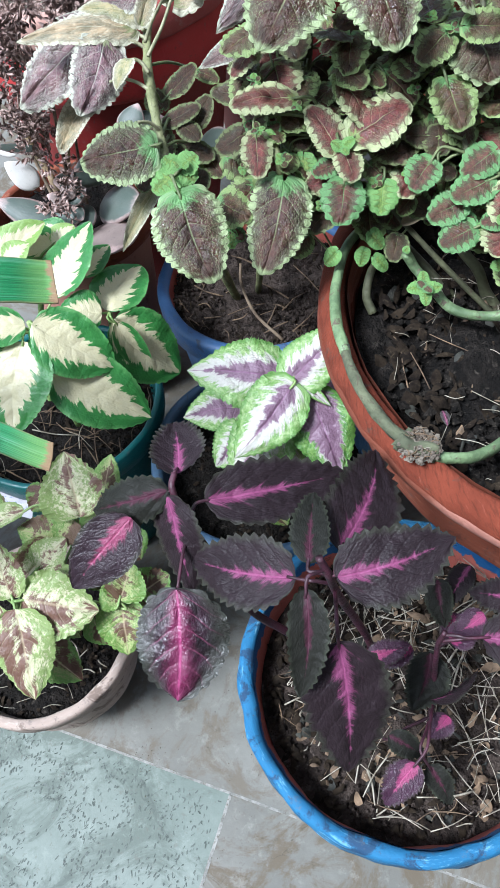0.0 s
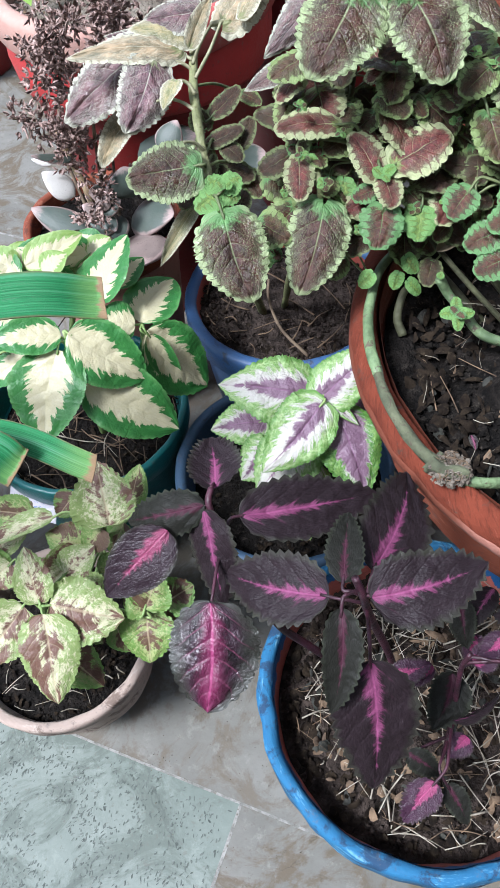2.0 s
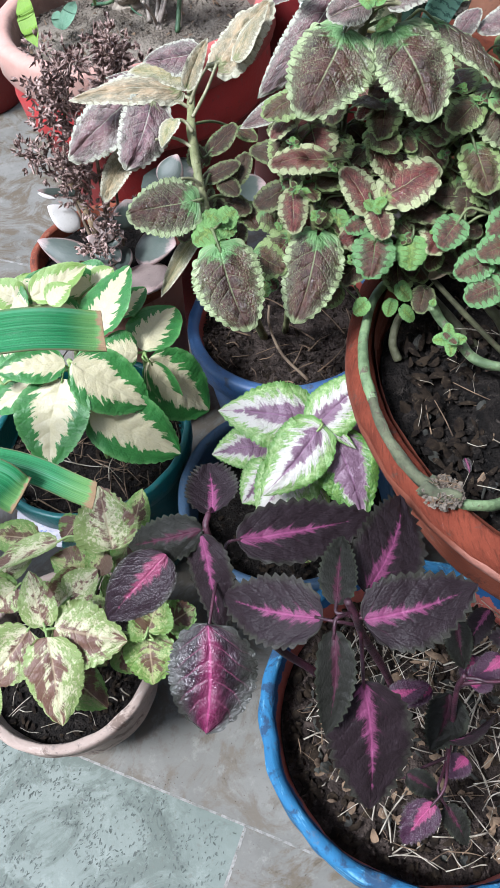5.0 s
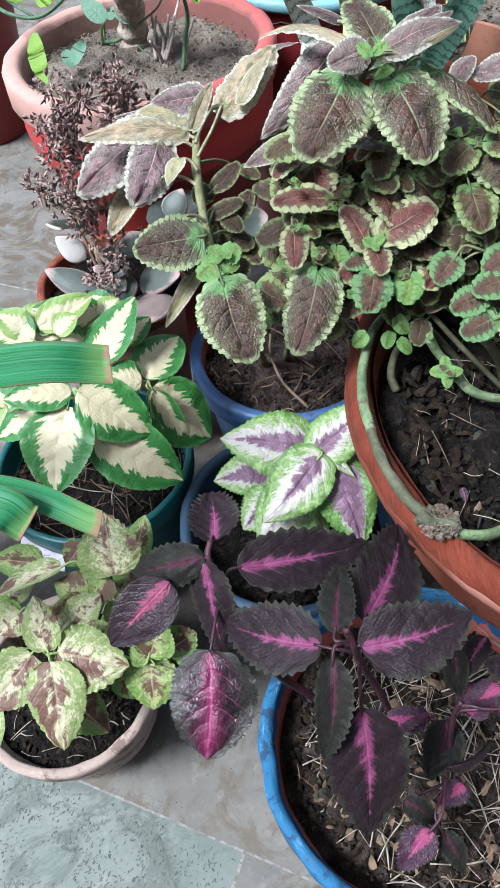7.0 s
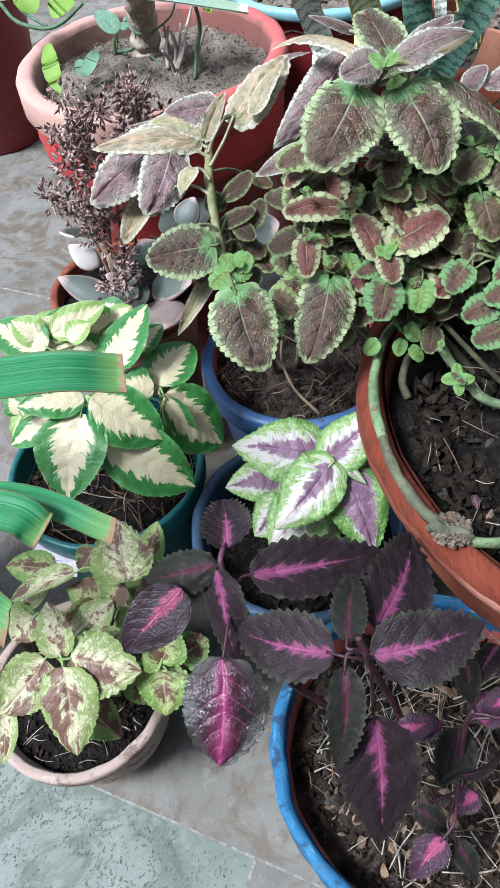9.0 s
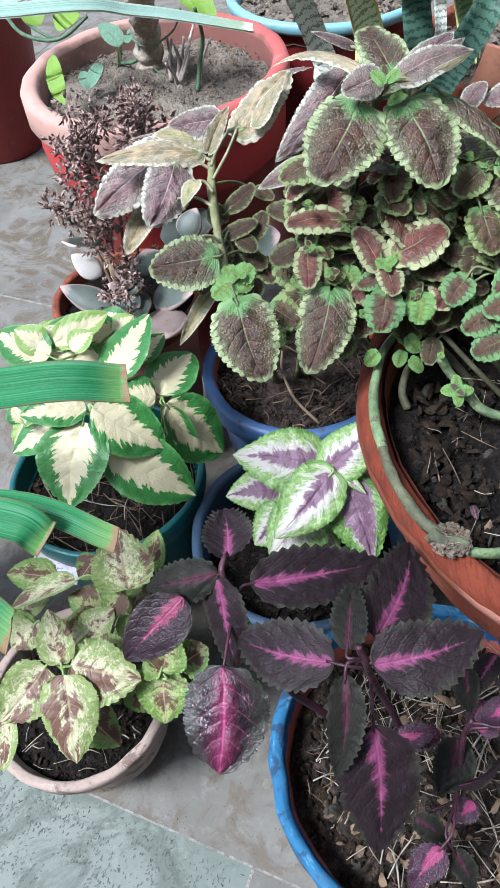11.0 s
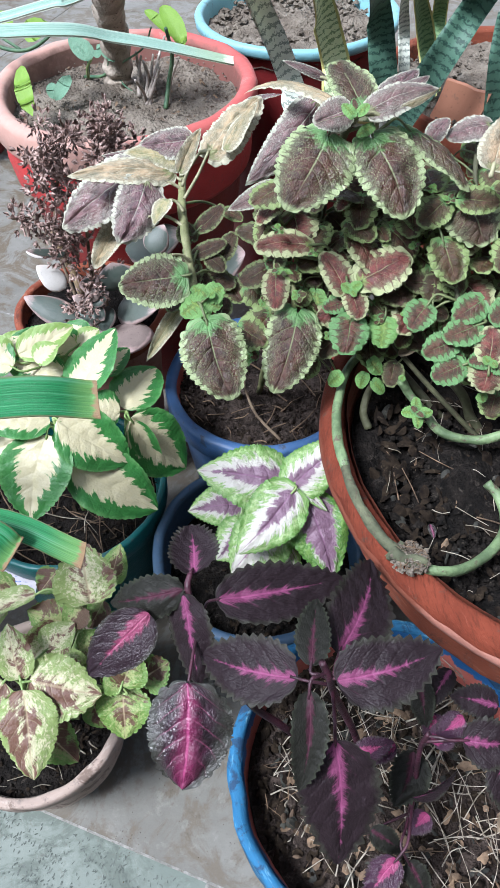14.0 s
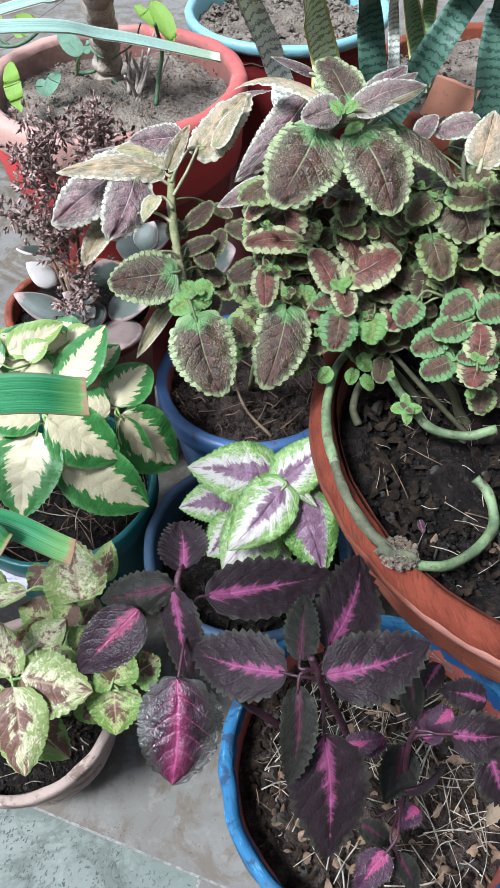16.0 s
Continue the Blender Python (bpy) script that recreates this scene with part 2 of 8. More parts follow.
def mat_mix(name, pale, lime, maroon, share):
    m, nt, bsdf, side, s, v, ridge, at, q = leaf_frame(name, 0.45)
    streak = vec3(nt, mth(nt, "MULTIPLY", side, 0.9), mth(nt, "MULTIPLY", q, 8.0), mth(nt, "MULTIPLY", rand(nt), 50.0))
    n1 = ntex(nt, streak, 2.0, 4, 0.7)
    n2 = ntex(nt, at, 4.5, 5, 0.75)
    n3 = ntex(nt, at, 11.0, 4, 0.75)
    # lime flecks, thicker towards the margin
    fleck = mth(nt, "ADD", mth(nt, "ADD", mth(nt, "MULTIPLY", n3, 0.7), mth(nt, "MULTIPLY", n2, 0.6)), mth(nt, "MULTIPLY", s, 0.22))
    col = blend(nt, mth(nt, "MULTIPLY", step(nt, fleck, 0.68, 0.82), 0.9), pale, lime)
    # maroon blotches, heavier on one half of the blade, frayed along the side veins
    sway = mth(nt, "MULTIPLY", mth(nt, "SUBTRACT", step(nt, mth(nt, "FRACT", mth(nt, "MULTIPLY", rand(nt), 7.0)), 0.45, 0.55), 0.5), 0.42)
    blot = mth(nt, "ADD", mth(nt, "ADD", ntex(nt, at, 1.15, 2), mth(nt, "MULTIPLY", side, sway)), mth(nt, "ADD", mth(nt, "MULTIPLY", n1, 0.42), mth(nt, "MULTIPLY", n2, 0.30)))
    blot = mth(nt, "SUBTRACT", blot, mth(nt, "MULTIPLY", mth(nt, "POWER", s, 3.0), 0.26))
    lo = 0.83 + 0.40 * (0.5 - share)
    deep = blend(nt, n3, tuple(0.7 * c for c in maroon), tuple(1.35 * c for c in maroon))
    col = blend(nt, mth(nt, "MULTIPLY", step(nt, blot, lo, lo + 0.09), 0.92), col, deep)
    col = blend(nt, mth(nt, "MULTIPLY", mth(nt, "SUBTRACT", 1.0, step(nt, s, 0.015, 0.06)), 0.6), col, (0.42, 0.34, 0.22))
    col = blend(nt, mth(nt, "MULTIPLY", mth(nt, "MULTIPLY", step(nt, ridge, 0.86, 1.0), step(nt, s, 0.95, 0.6)), 0.22), col, pale)
    return leaf_finish(m, nt, bsdf, col, ridge, at, s, 0.34, 0.2)


def mat_choc(name, brown, edge, width, veins, speck=0.62, rough=0.34, relief=0.40, foot=0.16, glow=(0.20, 0.42, 0.15)):
    m, nt, bsdf, side, s, v, ridge, at, q = leaf_frame(name, rough, 0.42)
    lobe = nt.nodes.new("ShaderNodeUVMap")
    lobe.uv_map = "lobe"
    lsep = nt.nodes.new("ShaderNodeSeparateXYZ")
    nt.links.new(lobe.outputs[0], lsep.inputs[0])
    b = blend(nt, step(nt, ntex(nt, at, 2.2, 5, 0.7), 0.30, 0.70), tuple(c * 0.62 for c in brown), tuple(c * x for c, x in zip(brown, (2.3, 1.9, 1.8))))
    b = blend(nt, mth(nt, "MULTIPLY", rand(nt), 0.35), b, tuple(c * x for c, x in zip(brown, (1.2, 1.9, 0.9))))
    g = blend(nt, ntex(nt, at, 6.0, 5, 0.7), tuple(c * 0.6 for c in edge), tuple(min(1, c * 1.5) for c in edge))
    olive = tuple((c * 1.3 + d) / 2.9 for c, d in zip(brown, edge))
    n = ntex(nt, at, 9.0, 5, 0.75)
    # pale flecks, thickest near the margin
    out = step(nt, mth(nt, "ADD", s, mth(nt, "MULTIPLY", n, 0.9)), 0.50, 1.05)
    fleck = mth(nt, "MULTIPLY", step(nt, ntex(nt, at, 24.0, 4, 0.75), speck - 0.03, speck + 0.06), out)
    b = blend(nt, mth(nt, "MULTIPLY", fleck, 0.45), b, g)
    # the net of veins: side veins, finer ones between them and the midrib
    near = step(nt, v, 0.95, 0.25)
    vein = mth(nt, "MULTIPLY", mth(nt, "MULTIPLY", step(nt, ridge, 0.90, 1.0), veins), near)
    b = blend(nt, vein, b, g)
    net = mth(nt, "MULTIPLY", step(nt, vtex(nt, at, 7.0, "DISTANCE_TO_EDGE"), 0.05, 0.0), 0.13)
    b = blend(nt, net, b, g)
    b = blend(nt, mth(nt, "MULTIPLY", mth(nt, "MULTIPLY", mth(nt, "SUBTRACT", 1.0, step(nt, s, 0.008, 0.04)), near), 0.6), b, g)
    e = edge_at(nt, v, ridge, at, 1.0 - width * 0.8, 0.0, 0.12, 0.50, 6.0, q=q, side=side)
    e = mth(nt, "SUBTRACT", e, mth(nt, "MULTIPLY", mth(nt, "SUBTRACT", lsep.outputs[0], 0.45), width * 0.9))
    b = blend(nt, mth(nt, "MULTIPLY", zone(nt, mth(nt, "ADD", s, mth(nt, "MULTIPLY", mth(nt, "SUBTRACT", n, 0.5), 0.8)), mth(nt, "SUBTRACT", e, 0.16), 0.20), 0.7), b, olive)
    col = blend(nt, zone(nt, mth(nt, "ADD", s, mth(nt, "MULTIPLY", mth(nt, "SUBTRACT", n, 0.5), 0.25)), e, 0.05), b, g)
    at_foot = mth(nt, "ADD", mth(nt, "ADD", v, mth(nt, "MULTIPLY", s, 0.12)), mth(nt, "MULTIPLY", mth(nt, "SUBTRACT", n, 0.5), 0.34))
    at_foot = mth(nt, "SUBTRACT", at_foot, mth(nt, "MULTIPLY", step(nt, ridge, 0.6, 1.0), 0.05))
    col = blend(nt, mth(nt, "MULTIPLY", step(nt, at_foot, foot, foot * 0.35), 0.85), col, blend(nt, n, tuple(c * 0.5 for c in glow), glow))
    end = mth(nt, "ADD", v, mth(nt, "MULTIPLY", ntex(nt, at, 4.0), 0.1))
    col = blend(nt, step(nt, end, 0.95, 1.02), col, g)
    sheen = step(nt, ntex(nt, at, 1.3, 3), 0.34, 0.56)
    put(nt, bsdf.inputs["Roughness"], mth(nt, "ADD", rough - 0.06, mth(nt, "MULTIPLY", sheen, 0.34)))
    return leaf_finish(m, nt, bsdf, col, ridge, at, s, relief, 0.15)


def mat_plain(name, c1, c2, rough=0.5, through=0.25, relief=0.5):
    m, nt, bsdf, side, s, v, ridge, at, q = leaf_frame(name, rough)
    col = blend(nt, ntex(nt, at, 4.0, 5, 0.7), c1, c2)
    col = blend(nt, mth(nt, "MULTIPLY", step(nt, ridge, 0.86, 1.0), 0.2), col, c2)
    return leaf_finish(m, nt, bsdf, col, ridge, at, s, relief, through)


def mat_succulent(name, c1, c2, margin):
    m, nt, bsdf, side, s, v, ridge, at, q = leaf_frame(name, 0.48, 0.35)
    col = blend(nt, ntex(nt, at, 2.0, 4), c1, c2)
    end = mth(nt, "MAXIMUM", s, v)
    col = blend(nt, step(nt, mth(nt, "ADD", end, mth(nt, "MULTIPLY", ntex(nt, at, 5.0, 4), 0.2)), 0.88, 1.05), col, margin)
    col = blend(nt, mth(nt, "MULTIPLY", step(nt, ntex(nt, at, 12.0, 4, 0.7), 0.62, 0.68), 0.5), col, (0.05, 0.035, 0.03))
    put(nt, bsdf.inputs["Base Color"], col)
    bump(nt, bsdf, ntex(nt, at, 9.0), 0.3, 0.001)
    return m


def mat_strap(name, c1, c2, tip, stripe, share):
    m, nt, bsdf, side, s, v, ridge, at, q = leaf_frame(name, 0.40)
    own = mth(nt, "MULTIPLY", rand(nt), 9.0)
    lines = ntex(nt, vec3(nt, mth(nt, "MULTIPLY", side, 9.0), mth(nt, "MULTIPLY", v, 0.6), own), 2.0, 4, 0.7)
    broad = ntex(nt, vec3(nt, mth(nt, "MULTIPLY", side, 1.7), mth(nt, "MULTIPLY", v, 0.5), own), 1.5, 3, 0.6)
    col = blend(nt, step(nt, lines, 0.3, 0.7), c1, c2)
    # pale stripes, on green straps partly reflected sky put into the colour
    col = blend(nt, mth(nt, "MULTIPLY", step(nt, mth(nt, "ADD", mth(nt, "MULTIPLY", lines, 0.35), broad), 0.70, 0.92), share), col, stripe)
    worn = mth(nt, "MULTIPLY", step(nt, mth(nt, "ADD", s, mth(nt, "MULTIPLY", ntex(nt, at, 4.0, 4, 0.7), 0.25)), 1.02, 1.12), 0.6)
    col = blend(nt, worn, col, tip)
    wob = mth(nt, "ADD", v, mth(nt, "MULTIPLY", mth(nt, "SUBTRACT", ntex(nt, at, 3.0, 4, 0.7), 0.5), 0.06))
    col = blend(nt, mth(nt, "MULTIPLY", step(nt, wob, 0.88, 0.985), 0.6), col, blend(nt, lines, c2, (0.24, 0.30, 0.06)))
    col = blend(nt, step(nt, wob, 0.978, 0.992), col, tip)
    put(nt, bsdf.inputs["Base Color"], col)
    bump(nt, bsdf, mth(nt, "ADD", lines, mth(nt, "MULTIPLY", broad, 0.6)), 0.6, 0.0012)
    bsdf.inputs["Specular IOR Level"].default_value = 0.16
    return m


def mat_snake(name, dark, pale, yellow):
    m, nt, bsdf, side, s, v, ridge, at, q = leaf_frame(name, 0.45)
    wavy = mth(nt, "ADD", mth(nt, "MULTIPLY", v, 150.0), mth(nt, "MULTIPLY", ntex(nt, vec3(nt, mth(nt, "MULTIPLY", side, 1.6), mth(nt, "MULTIPLY", v, 22.0), mth(nt, "MULTIPLY", rand(nt), 30.0)), 2.0, 5, 0.75), 14.0))
    band = step(nt, mth(nt, "SINE", wavy), -0.75, -0.3)
    col = blend(nt, band, dark, pale)
    rim = mth(nt, "MULTIPLY", step(nt, s, 0.80, 0.86), yellow)
    col = blend(nt, rim, col, (0.56, 0.52, 0.20))
    put(nt, bsdf.inputs["Base Color"], col)
    bsdf.inputs["Specular IOR Level"].default_value = 0.18
    bump(nt, bsdf, ntex(nt, at, 20.0), 0.3, 0.001)
    return m


PINK = (0.200, 0.055, 0.125)
LEAF = {
    "purple": mat_purple("purple_leaf", (0.0135, 0.0090, 0.0108), PINK, 0.27, 0.46, 0.34, 0.12),
    "rosy": mat_purple("rosy_purple_leaf", (0.016, 0.0085, 0.0125), (0.27, 0.060, 0.125), 0.40, 0.38, 0.46, 0.32),
    "glossy": mat_veined("glossy_purple_leaf"),
    "magenta": mat_purple("magenta_leaf", (0.030, 0.012, 0.024), (0.29, 0.050, 0.14), 0.62, 0.26, 0.42, 0.28),
    "duskgreen": mat_purple("dusky_green_leaf", (0.0115, 0.0115, 0.0095), (0.060, 0.020, 0.033), 0.28, 0.46, 0.24, 0.09),
    "cream": mat_cream("cream_green_leaf"),
    "creamlime": mat_cream("cream_lime_leaf", (0.15, 0.29, 0.05), (0.36, 0.48, 0.15), (0.42, 0.52, 0.24)),
    "kong": mat_kong("white_plum_green_leaf"),
    "kongdark": mat_kong("plum_centred_green_leaf", 0.50, 0.55, (0.06, 0.17, 0.03), (0.22, 0.36, 0.10)),
    "mix": mat_mix("mottled_leaf", (0.54, 0.52, 0.35), (0.22, 0.31, 0.09), (0.145, 0.062, 0.050), 0.44),
    "mixgreen": mat_mix("mottled_green_leaf", (0.36, 0.40, 0.17), (0.13, 0.25, 0.045), (0.115, 0.050, 0.036), 0.42),
    "mixdark": mat_mix("mottled_maroon_leaf", (0.22, 0.25, 0.10), (0.12, 0.24, 0.05), (0.09, 0.03, 0.028), 0.60),
    "choc": mat_choc("brown_green_edged_leaf", (0.042, 0.0195, 0.0160), (0.30, 0.36, 0.19), 0.14, 0.32, 0.54, 0.28, 0.60, 0.20),
    # the brown leaf again, the sky's lilac sheen put into its colour
    "choclit": mat_choc("sky_lit_brown_leaf", (0.100, 0.060, 0.073), (0.43, 0.43, 0.35), 0.11, 0.40, 0.50, 0.24, 0.50, 0.10, (0.24, 0.27, 0.12)),
    "small": mat_choc("small_brown_green_leaf", (0.052, 0.025, 0.017), (0.22, 0.29, 0.11), 0.23, 0.35, 0.54, 0.36, 0.45),
    # dull brown, with the shade of the inner leaves put into its colour
    "dusk": mat_choc("dull_shaded_brown_leaf", (0.036, 0.018, 0.012), (0.15, 0.18, 0.075), 0.16, 0.30, 0.58, 0.42, 0.45, 0.05),
    "redheart": mat_choc("red_centred_cream_edged_leaf", (0.088, 0.024, 0.023), (0.34, 0.37, 0.20), 0.24, 0.40, 0.56, 0.36, 0.45, 0.12, (0.30, 0.42, 0.13)),
    "vivid": mat_choc("vivid_green_edged_leaf", (0.066, 0.027, 0.022), (0.125, 0.25, 0.095), 0.32, 0.55, 0.55, 0.38, 0.45),
    "bright": mat_choc("bright_green_leaf", (0.12, 0.18, 0.05), (0.17, 0.32, 0.10), 0.60, 0.5, 0.55, 0.40, 0.45),
    "plaingreen": mat_plain("plain_green_leaf", (0.10, 0.25, 0.15), (0.28, 0.44, 0.32), 0.35),
    "beige": mat_choc("faded_beige_leaf", (0.205, 0.180, 0.118), (0.45, 0.435, 0.33), 0.16, 0.4, 0.47, 0.45, 0.45, 0.12, (0.28, 0.32, 0.14)),
    "tan": mat_plain("withered_leaf", (0.36, 0.28, 0.19), (0.52, 0.43, 0.31), 0.75, 0.2, 0.9),
    "lime": mat_plain("lime_leaf", (0.18, 0.34, 0.035), (0.28, 0.44, 0.075), 0.45, 0.3, 0.35),
    "greyleaf": mat_succulent("grey_succulent_leaf", (0.036, 0.058, 0.048), (0.090, 0.102, 0.088), (0.30, 0.225, 0.21)),
    "whiteleaf": mat_succulent("bleached_succulent_leaf", (0.42, 0.40, 0.37), (0.56, 0.54, 0.51), (0.55, 0.50, 0.47)),
    "pinkleaf": mat_succulent("pinkish_succulent_leaf", (0.15, 0.115, 0.105), (0.25, 0.20, 0.18), (0.45, 0.33, 0.31)),
    "strap": mat_strap("green_strap_leaf", (0.009, 0.085, 0.028), (0.032, 0.19, 0.070), (0.19, 0.125, 0.07), (0.15, 0.30, 0.21), 0.40),
    "palestrap": mat_strap("pale_strap_leaf", (0.13, 0.27, 0.21), (0.36, 0.47, 0.40), (0.50, 0.50, 0.40), (0.56, 0.60, 0.55), 0.8),
    "snake": mat_snake("snake_plant_leaf", (0.022, 0.055, 0.042), (0.07, 0.14, 0.10), 0.0),
    "snakepale": mat_snake("pale_snake_plant_leaf", (0.26, 0.30, 0.26), (0.70, 0.73, 0.64), 0.0),
    "snakelight": mat_snake("light_snake_plant_leaf", (0.22, 0.32, 0.16), (0.68, 0.75, 0.48), 1.0),
    "snakeyellow": mat_snake("yellow_edged_snake_plant_leaf", (0.06, 0.13, 0.06), (0.17, 0.27, 0.13), 1.0),
}

STEM = {
    "purple": surface("purple_stem", (0.024, 0.009, 0.014), (0.080, 0.022, 0.040), 60, 0.5),
    "green": surface("green_stem", (0.16, 0.26, 0.08), (0.28, 0.36, 0.14), 60, 0.5),
    "pale": surface("pale_green_stem", (0.10, 0.15, 0.075), (0.20, 0.28, 0.14), 45, 0.55, 300, 0.5, (0.11, 0.085, 0.06)),
    "olive": surface("olive_stem", (0.165, 0.18, 0.078), (0.27, 0.28, 0.14), 45, 0.6, 260, 0.7, (0.10, 0.085, 0.045)),
    "woody": surface("woody_stem", (0.06, 0.062, 0.034), (0.11, 0.115, 0.06), 40, 0.7, 250, 0.6, (0.10, 0.075, 0.05)),
    "vinegreen": surface("vine_stem", (0.035, 0.095, 0.050), (0.10, 0.18, 0.09), 60, 0.55),
    "leafstalk": surface("leaf_stalk", (0.09, 0.12, 0.045), (0.17, 0.20, 0.09), 60, 0.5),
    "palestalk": surface("pale_leaf_stalk", (0.20, 0.20, 0.11), (0.34, 0.33, 0.21), 60, 0.5),
    "brown": surface("brown_flower_stalk", (0.10, 0.07, 0.045), (0.20, 0.15, 0.10), 60, 0.8),
    "trunk": surface("trunk_bark", (0.22, 0.185, 0.145), (0.40, 0.35, 0.29), 40, 0.9, 220, 1.0, (0.11, 0.085, 0.06)),
    "bark": surface("bark", (0.07, 0.078, 0.046), (0.135, 0.145, 0.085), 30, 0.9, 200, 0.8, (0.075, 0.058, 0.04)),
    "dry": surface("dry_stalk", (0.30, 0.22, 0.13), (0.46, 0.36, 0.22), 50, 0.8),
    "deadwood": surface("grey_twigs", (0.24, 0.205, 0.175), (0.46, 0.41, 0.36), 50, 0.85),
}
PETIOLE = {"redheart": "leafstalk", "dusk": "leafstalk", "rosy": "purple", "small": "leafstalk", "vivid": "leafstalk", "bright": "leafstalk", "choc": "leafstalk", "purple": "purple", "glossy": "purple", "magenta": "purple", "duskgreen": "purple", "choclit": "palestalk", "beige": "palestalk"}

M_SOIL = surface("dark_soil", (0.0050, 0.0045, 0.0040), (0.020, 0.0165, 0.014), 45, 0.95, 260, 1.0, (0.050, 0.042, 0.035), 0.006)
M_SOIL_BROWN = surface("crumbly_brown_soil", (0.020, 0.015, 0.0125), (0.072, 0.055, 0.046), 40, 0.95, 240, 1.0, (0.11, 0.088, 0.075), 0.006)
M_SOIL_DRY = surface("dry_sandy_soil", (0.15, 0.125, 0.10), (0.25, 0.22, 0.18), 22, 0.95, 240, 1.0, (0.10, 0.08, 0.06), 0.006)
M_STRAW = surface("dry_straw", (0.20, 0.175, 0.13), (0.45, 0.41, 0.34), 60, 0.8, 300, 0.4, (0.10, 0.07, 0.05))
M_DARKLEAF = surface("rotting_leaf_scraps", (0.007, 0.005, 0.004), (0.028, 0.020, 0.013), 70, 0.95, 300, 0.5, (0.055, 0.042, 0.028))
M_GREYLEAF = surface("grey_leaf_scraps", (0.012, 0.0125, 0.010), (0.038, 0.038, 0.029), 60, 0.8, 300, 0.5, (0.070, 0.062, 0.046))
M_CLOD = surface("soil_crumbs", (0.0060, 0.0052, 0.0045), (0.021, 0.0175, 0.0145), 120, 0.95, 300, 0.8, (0.052, 0.044, 0.035))
M_CHIPLEAF = surface("dry_brown_flakes", (0.075, 0.050, 0.032), (0.21, 0.145, 0.09), 50, 0.85)


def paint(name, c1, c2, under, wear, rough=0.45, strokes=0.0, scuff=None, drip=None):
    """Old paint over fired clay: brush marks round the pot, scuffs down to the clay, grime."""
    m, nt, bsdf = graph(name, rough)
    co = coords(nt)
    sp = nt.nodes.new("ShaderNodeSeparateXYZ")
    nt.links.new(co, sp.inputs[0])
    turn = mth(nt, "ARCTAN2", sp.outputs[1], sp.outputs[0])
    rad = mth(nt, "SQRT", mth(nt, "ADD", mth(nt, "MULTIPLY", sp.outputs[0], sp.outputs[0]), mth(nt, "MULTIPLY", sp.outputs[1], sp.outputs[1])))
    brush = ntex(nt, vec3(nt, mth(nt, "MULTIPLY", turn, 3.0), mth(nt, "MULTIPLY", rad, 120.0), mth(nt, "MULTIPLY", sp.outputs[2], 120.0)), 1.6, 5, 0.7)
    col = blend(nt, mth(nt, "ADD", mth(nt, "MULTIPLY", ntex(nt, co, 18, 5, 0.65), 1.0 - strokes), mth(nt, "MULTIPLY", brush, strokes)), c1, c2)
    if scuff:
        col = blend(nt, mth(nt, "MULTIPLY", step(nt, mth(nt, "ADD", brush, mth(nt, "MULTIPLY", ntex(nt, co, 40, 5, 0.7), 0.5)), 0.80, 0.93), 0.6), col, scuff)
    col = blend(nt, mth(nt, "MULTIPLY", step(nt, ntex(nt, co, 34, 6, 0.72, 0.8), 1.0 - wear, 1.10 - wear), 0.8), col, under)
    col = blend(nt, mth(nt, "MULTIPLY", step(nt, ntex(nt, co, 70, 5, 0.7), 0.58, 0.70), 0.45), col, (0.10, 0.09, 0.08))
    col = blend(nt, mth(nt, "MULTIPLY", step(nt, ntex(nt, co, 210, 3, 0.6), 0.62, 0.72), 0.5), col, (0.05, 0.04, 0.035))
    if drip:
        edge, over = drip
        rag = ntex(nt, vec3(nt, mth(nt, "MULTIPLY", turn, 9.0), mth(nt, "MULTIPLY", sp.outputs[2], 20.0), 0.0), 1.4, 4, 0.6)
        low = mth(nt, "ADD", sp.outputs[2], mth(nt, "MULTIPLY", mth(nt, "SUBTRACT", rag, 0.5), 0.030))
        col = blend(nt, step(nt, low, edge, edge + 0.0008), col, over)
    put(nt, bsdf.inputs["Base Color"], col)
    h = mth(nt, "ADD", ntex(nt, co, 60, 5, 0.6), mth(nt, "MULTIPLY", ntex(nt, co, 320), 0.4))
    bump(nt, bsdf, mth(nt, "ADD", h, mth(nt, "MULTIPLY", brush, strokes)), 0.5, 0.002)
    return m


M_BLUE = paint("blue_paint", (0.006, 0.052, 0.130), (0.024, 0.155, 0.300), (0.008, 0.022, 0.055), 0.49, 0.8, 0.85, (0.17, 0.35, 0.46))
M_REDINNER = paint("dark_red_paint", (0.21, 0.045, 0.032), (0.40, 0.095, 0.07), (0.07, 0.03, 0.025), 0.42, 0.6, 0.5)
M_BLUEDRIP = paint("red_inside_with_blue_drips", (0.27, 0.060, 0.045), (0.50, 0.15, 0.115), (0.07, 0.03, 0.025), 0.42, 0.6, 0.5, None, (0.192, (0.016, 0.09, 0.24)))
M_SLATE = paint("dark_slate_blue_paint", (0.020, 0.045, 0.085), (0.040, 0.080, 0.135), (0.025, 0.030, 0.04), 0.42, 0.6, 0.3)
M_DULLBLUE = paint("dull_blue_paint", (0.030, 0.075, 0.18), (0.060, 0.13, 0.27), (0.03, 0.035, 0.05), 0.40)
M_TEALPOT = paint("dark_teal_plastic", (0.004, 0.062, 0.066), (0.010, 0.115, 0.112), (0.02, 0.06, 0.06), 0.28, 0.35)
M_TERRA = paint("terracotta", (0.110, 0.024, 0.010), (0.20, 0.050, 0.022), (0.060, 0.018, 0.010), 0.43, 0.85, 0.5, (0.26, 0.10, 0.06))


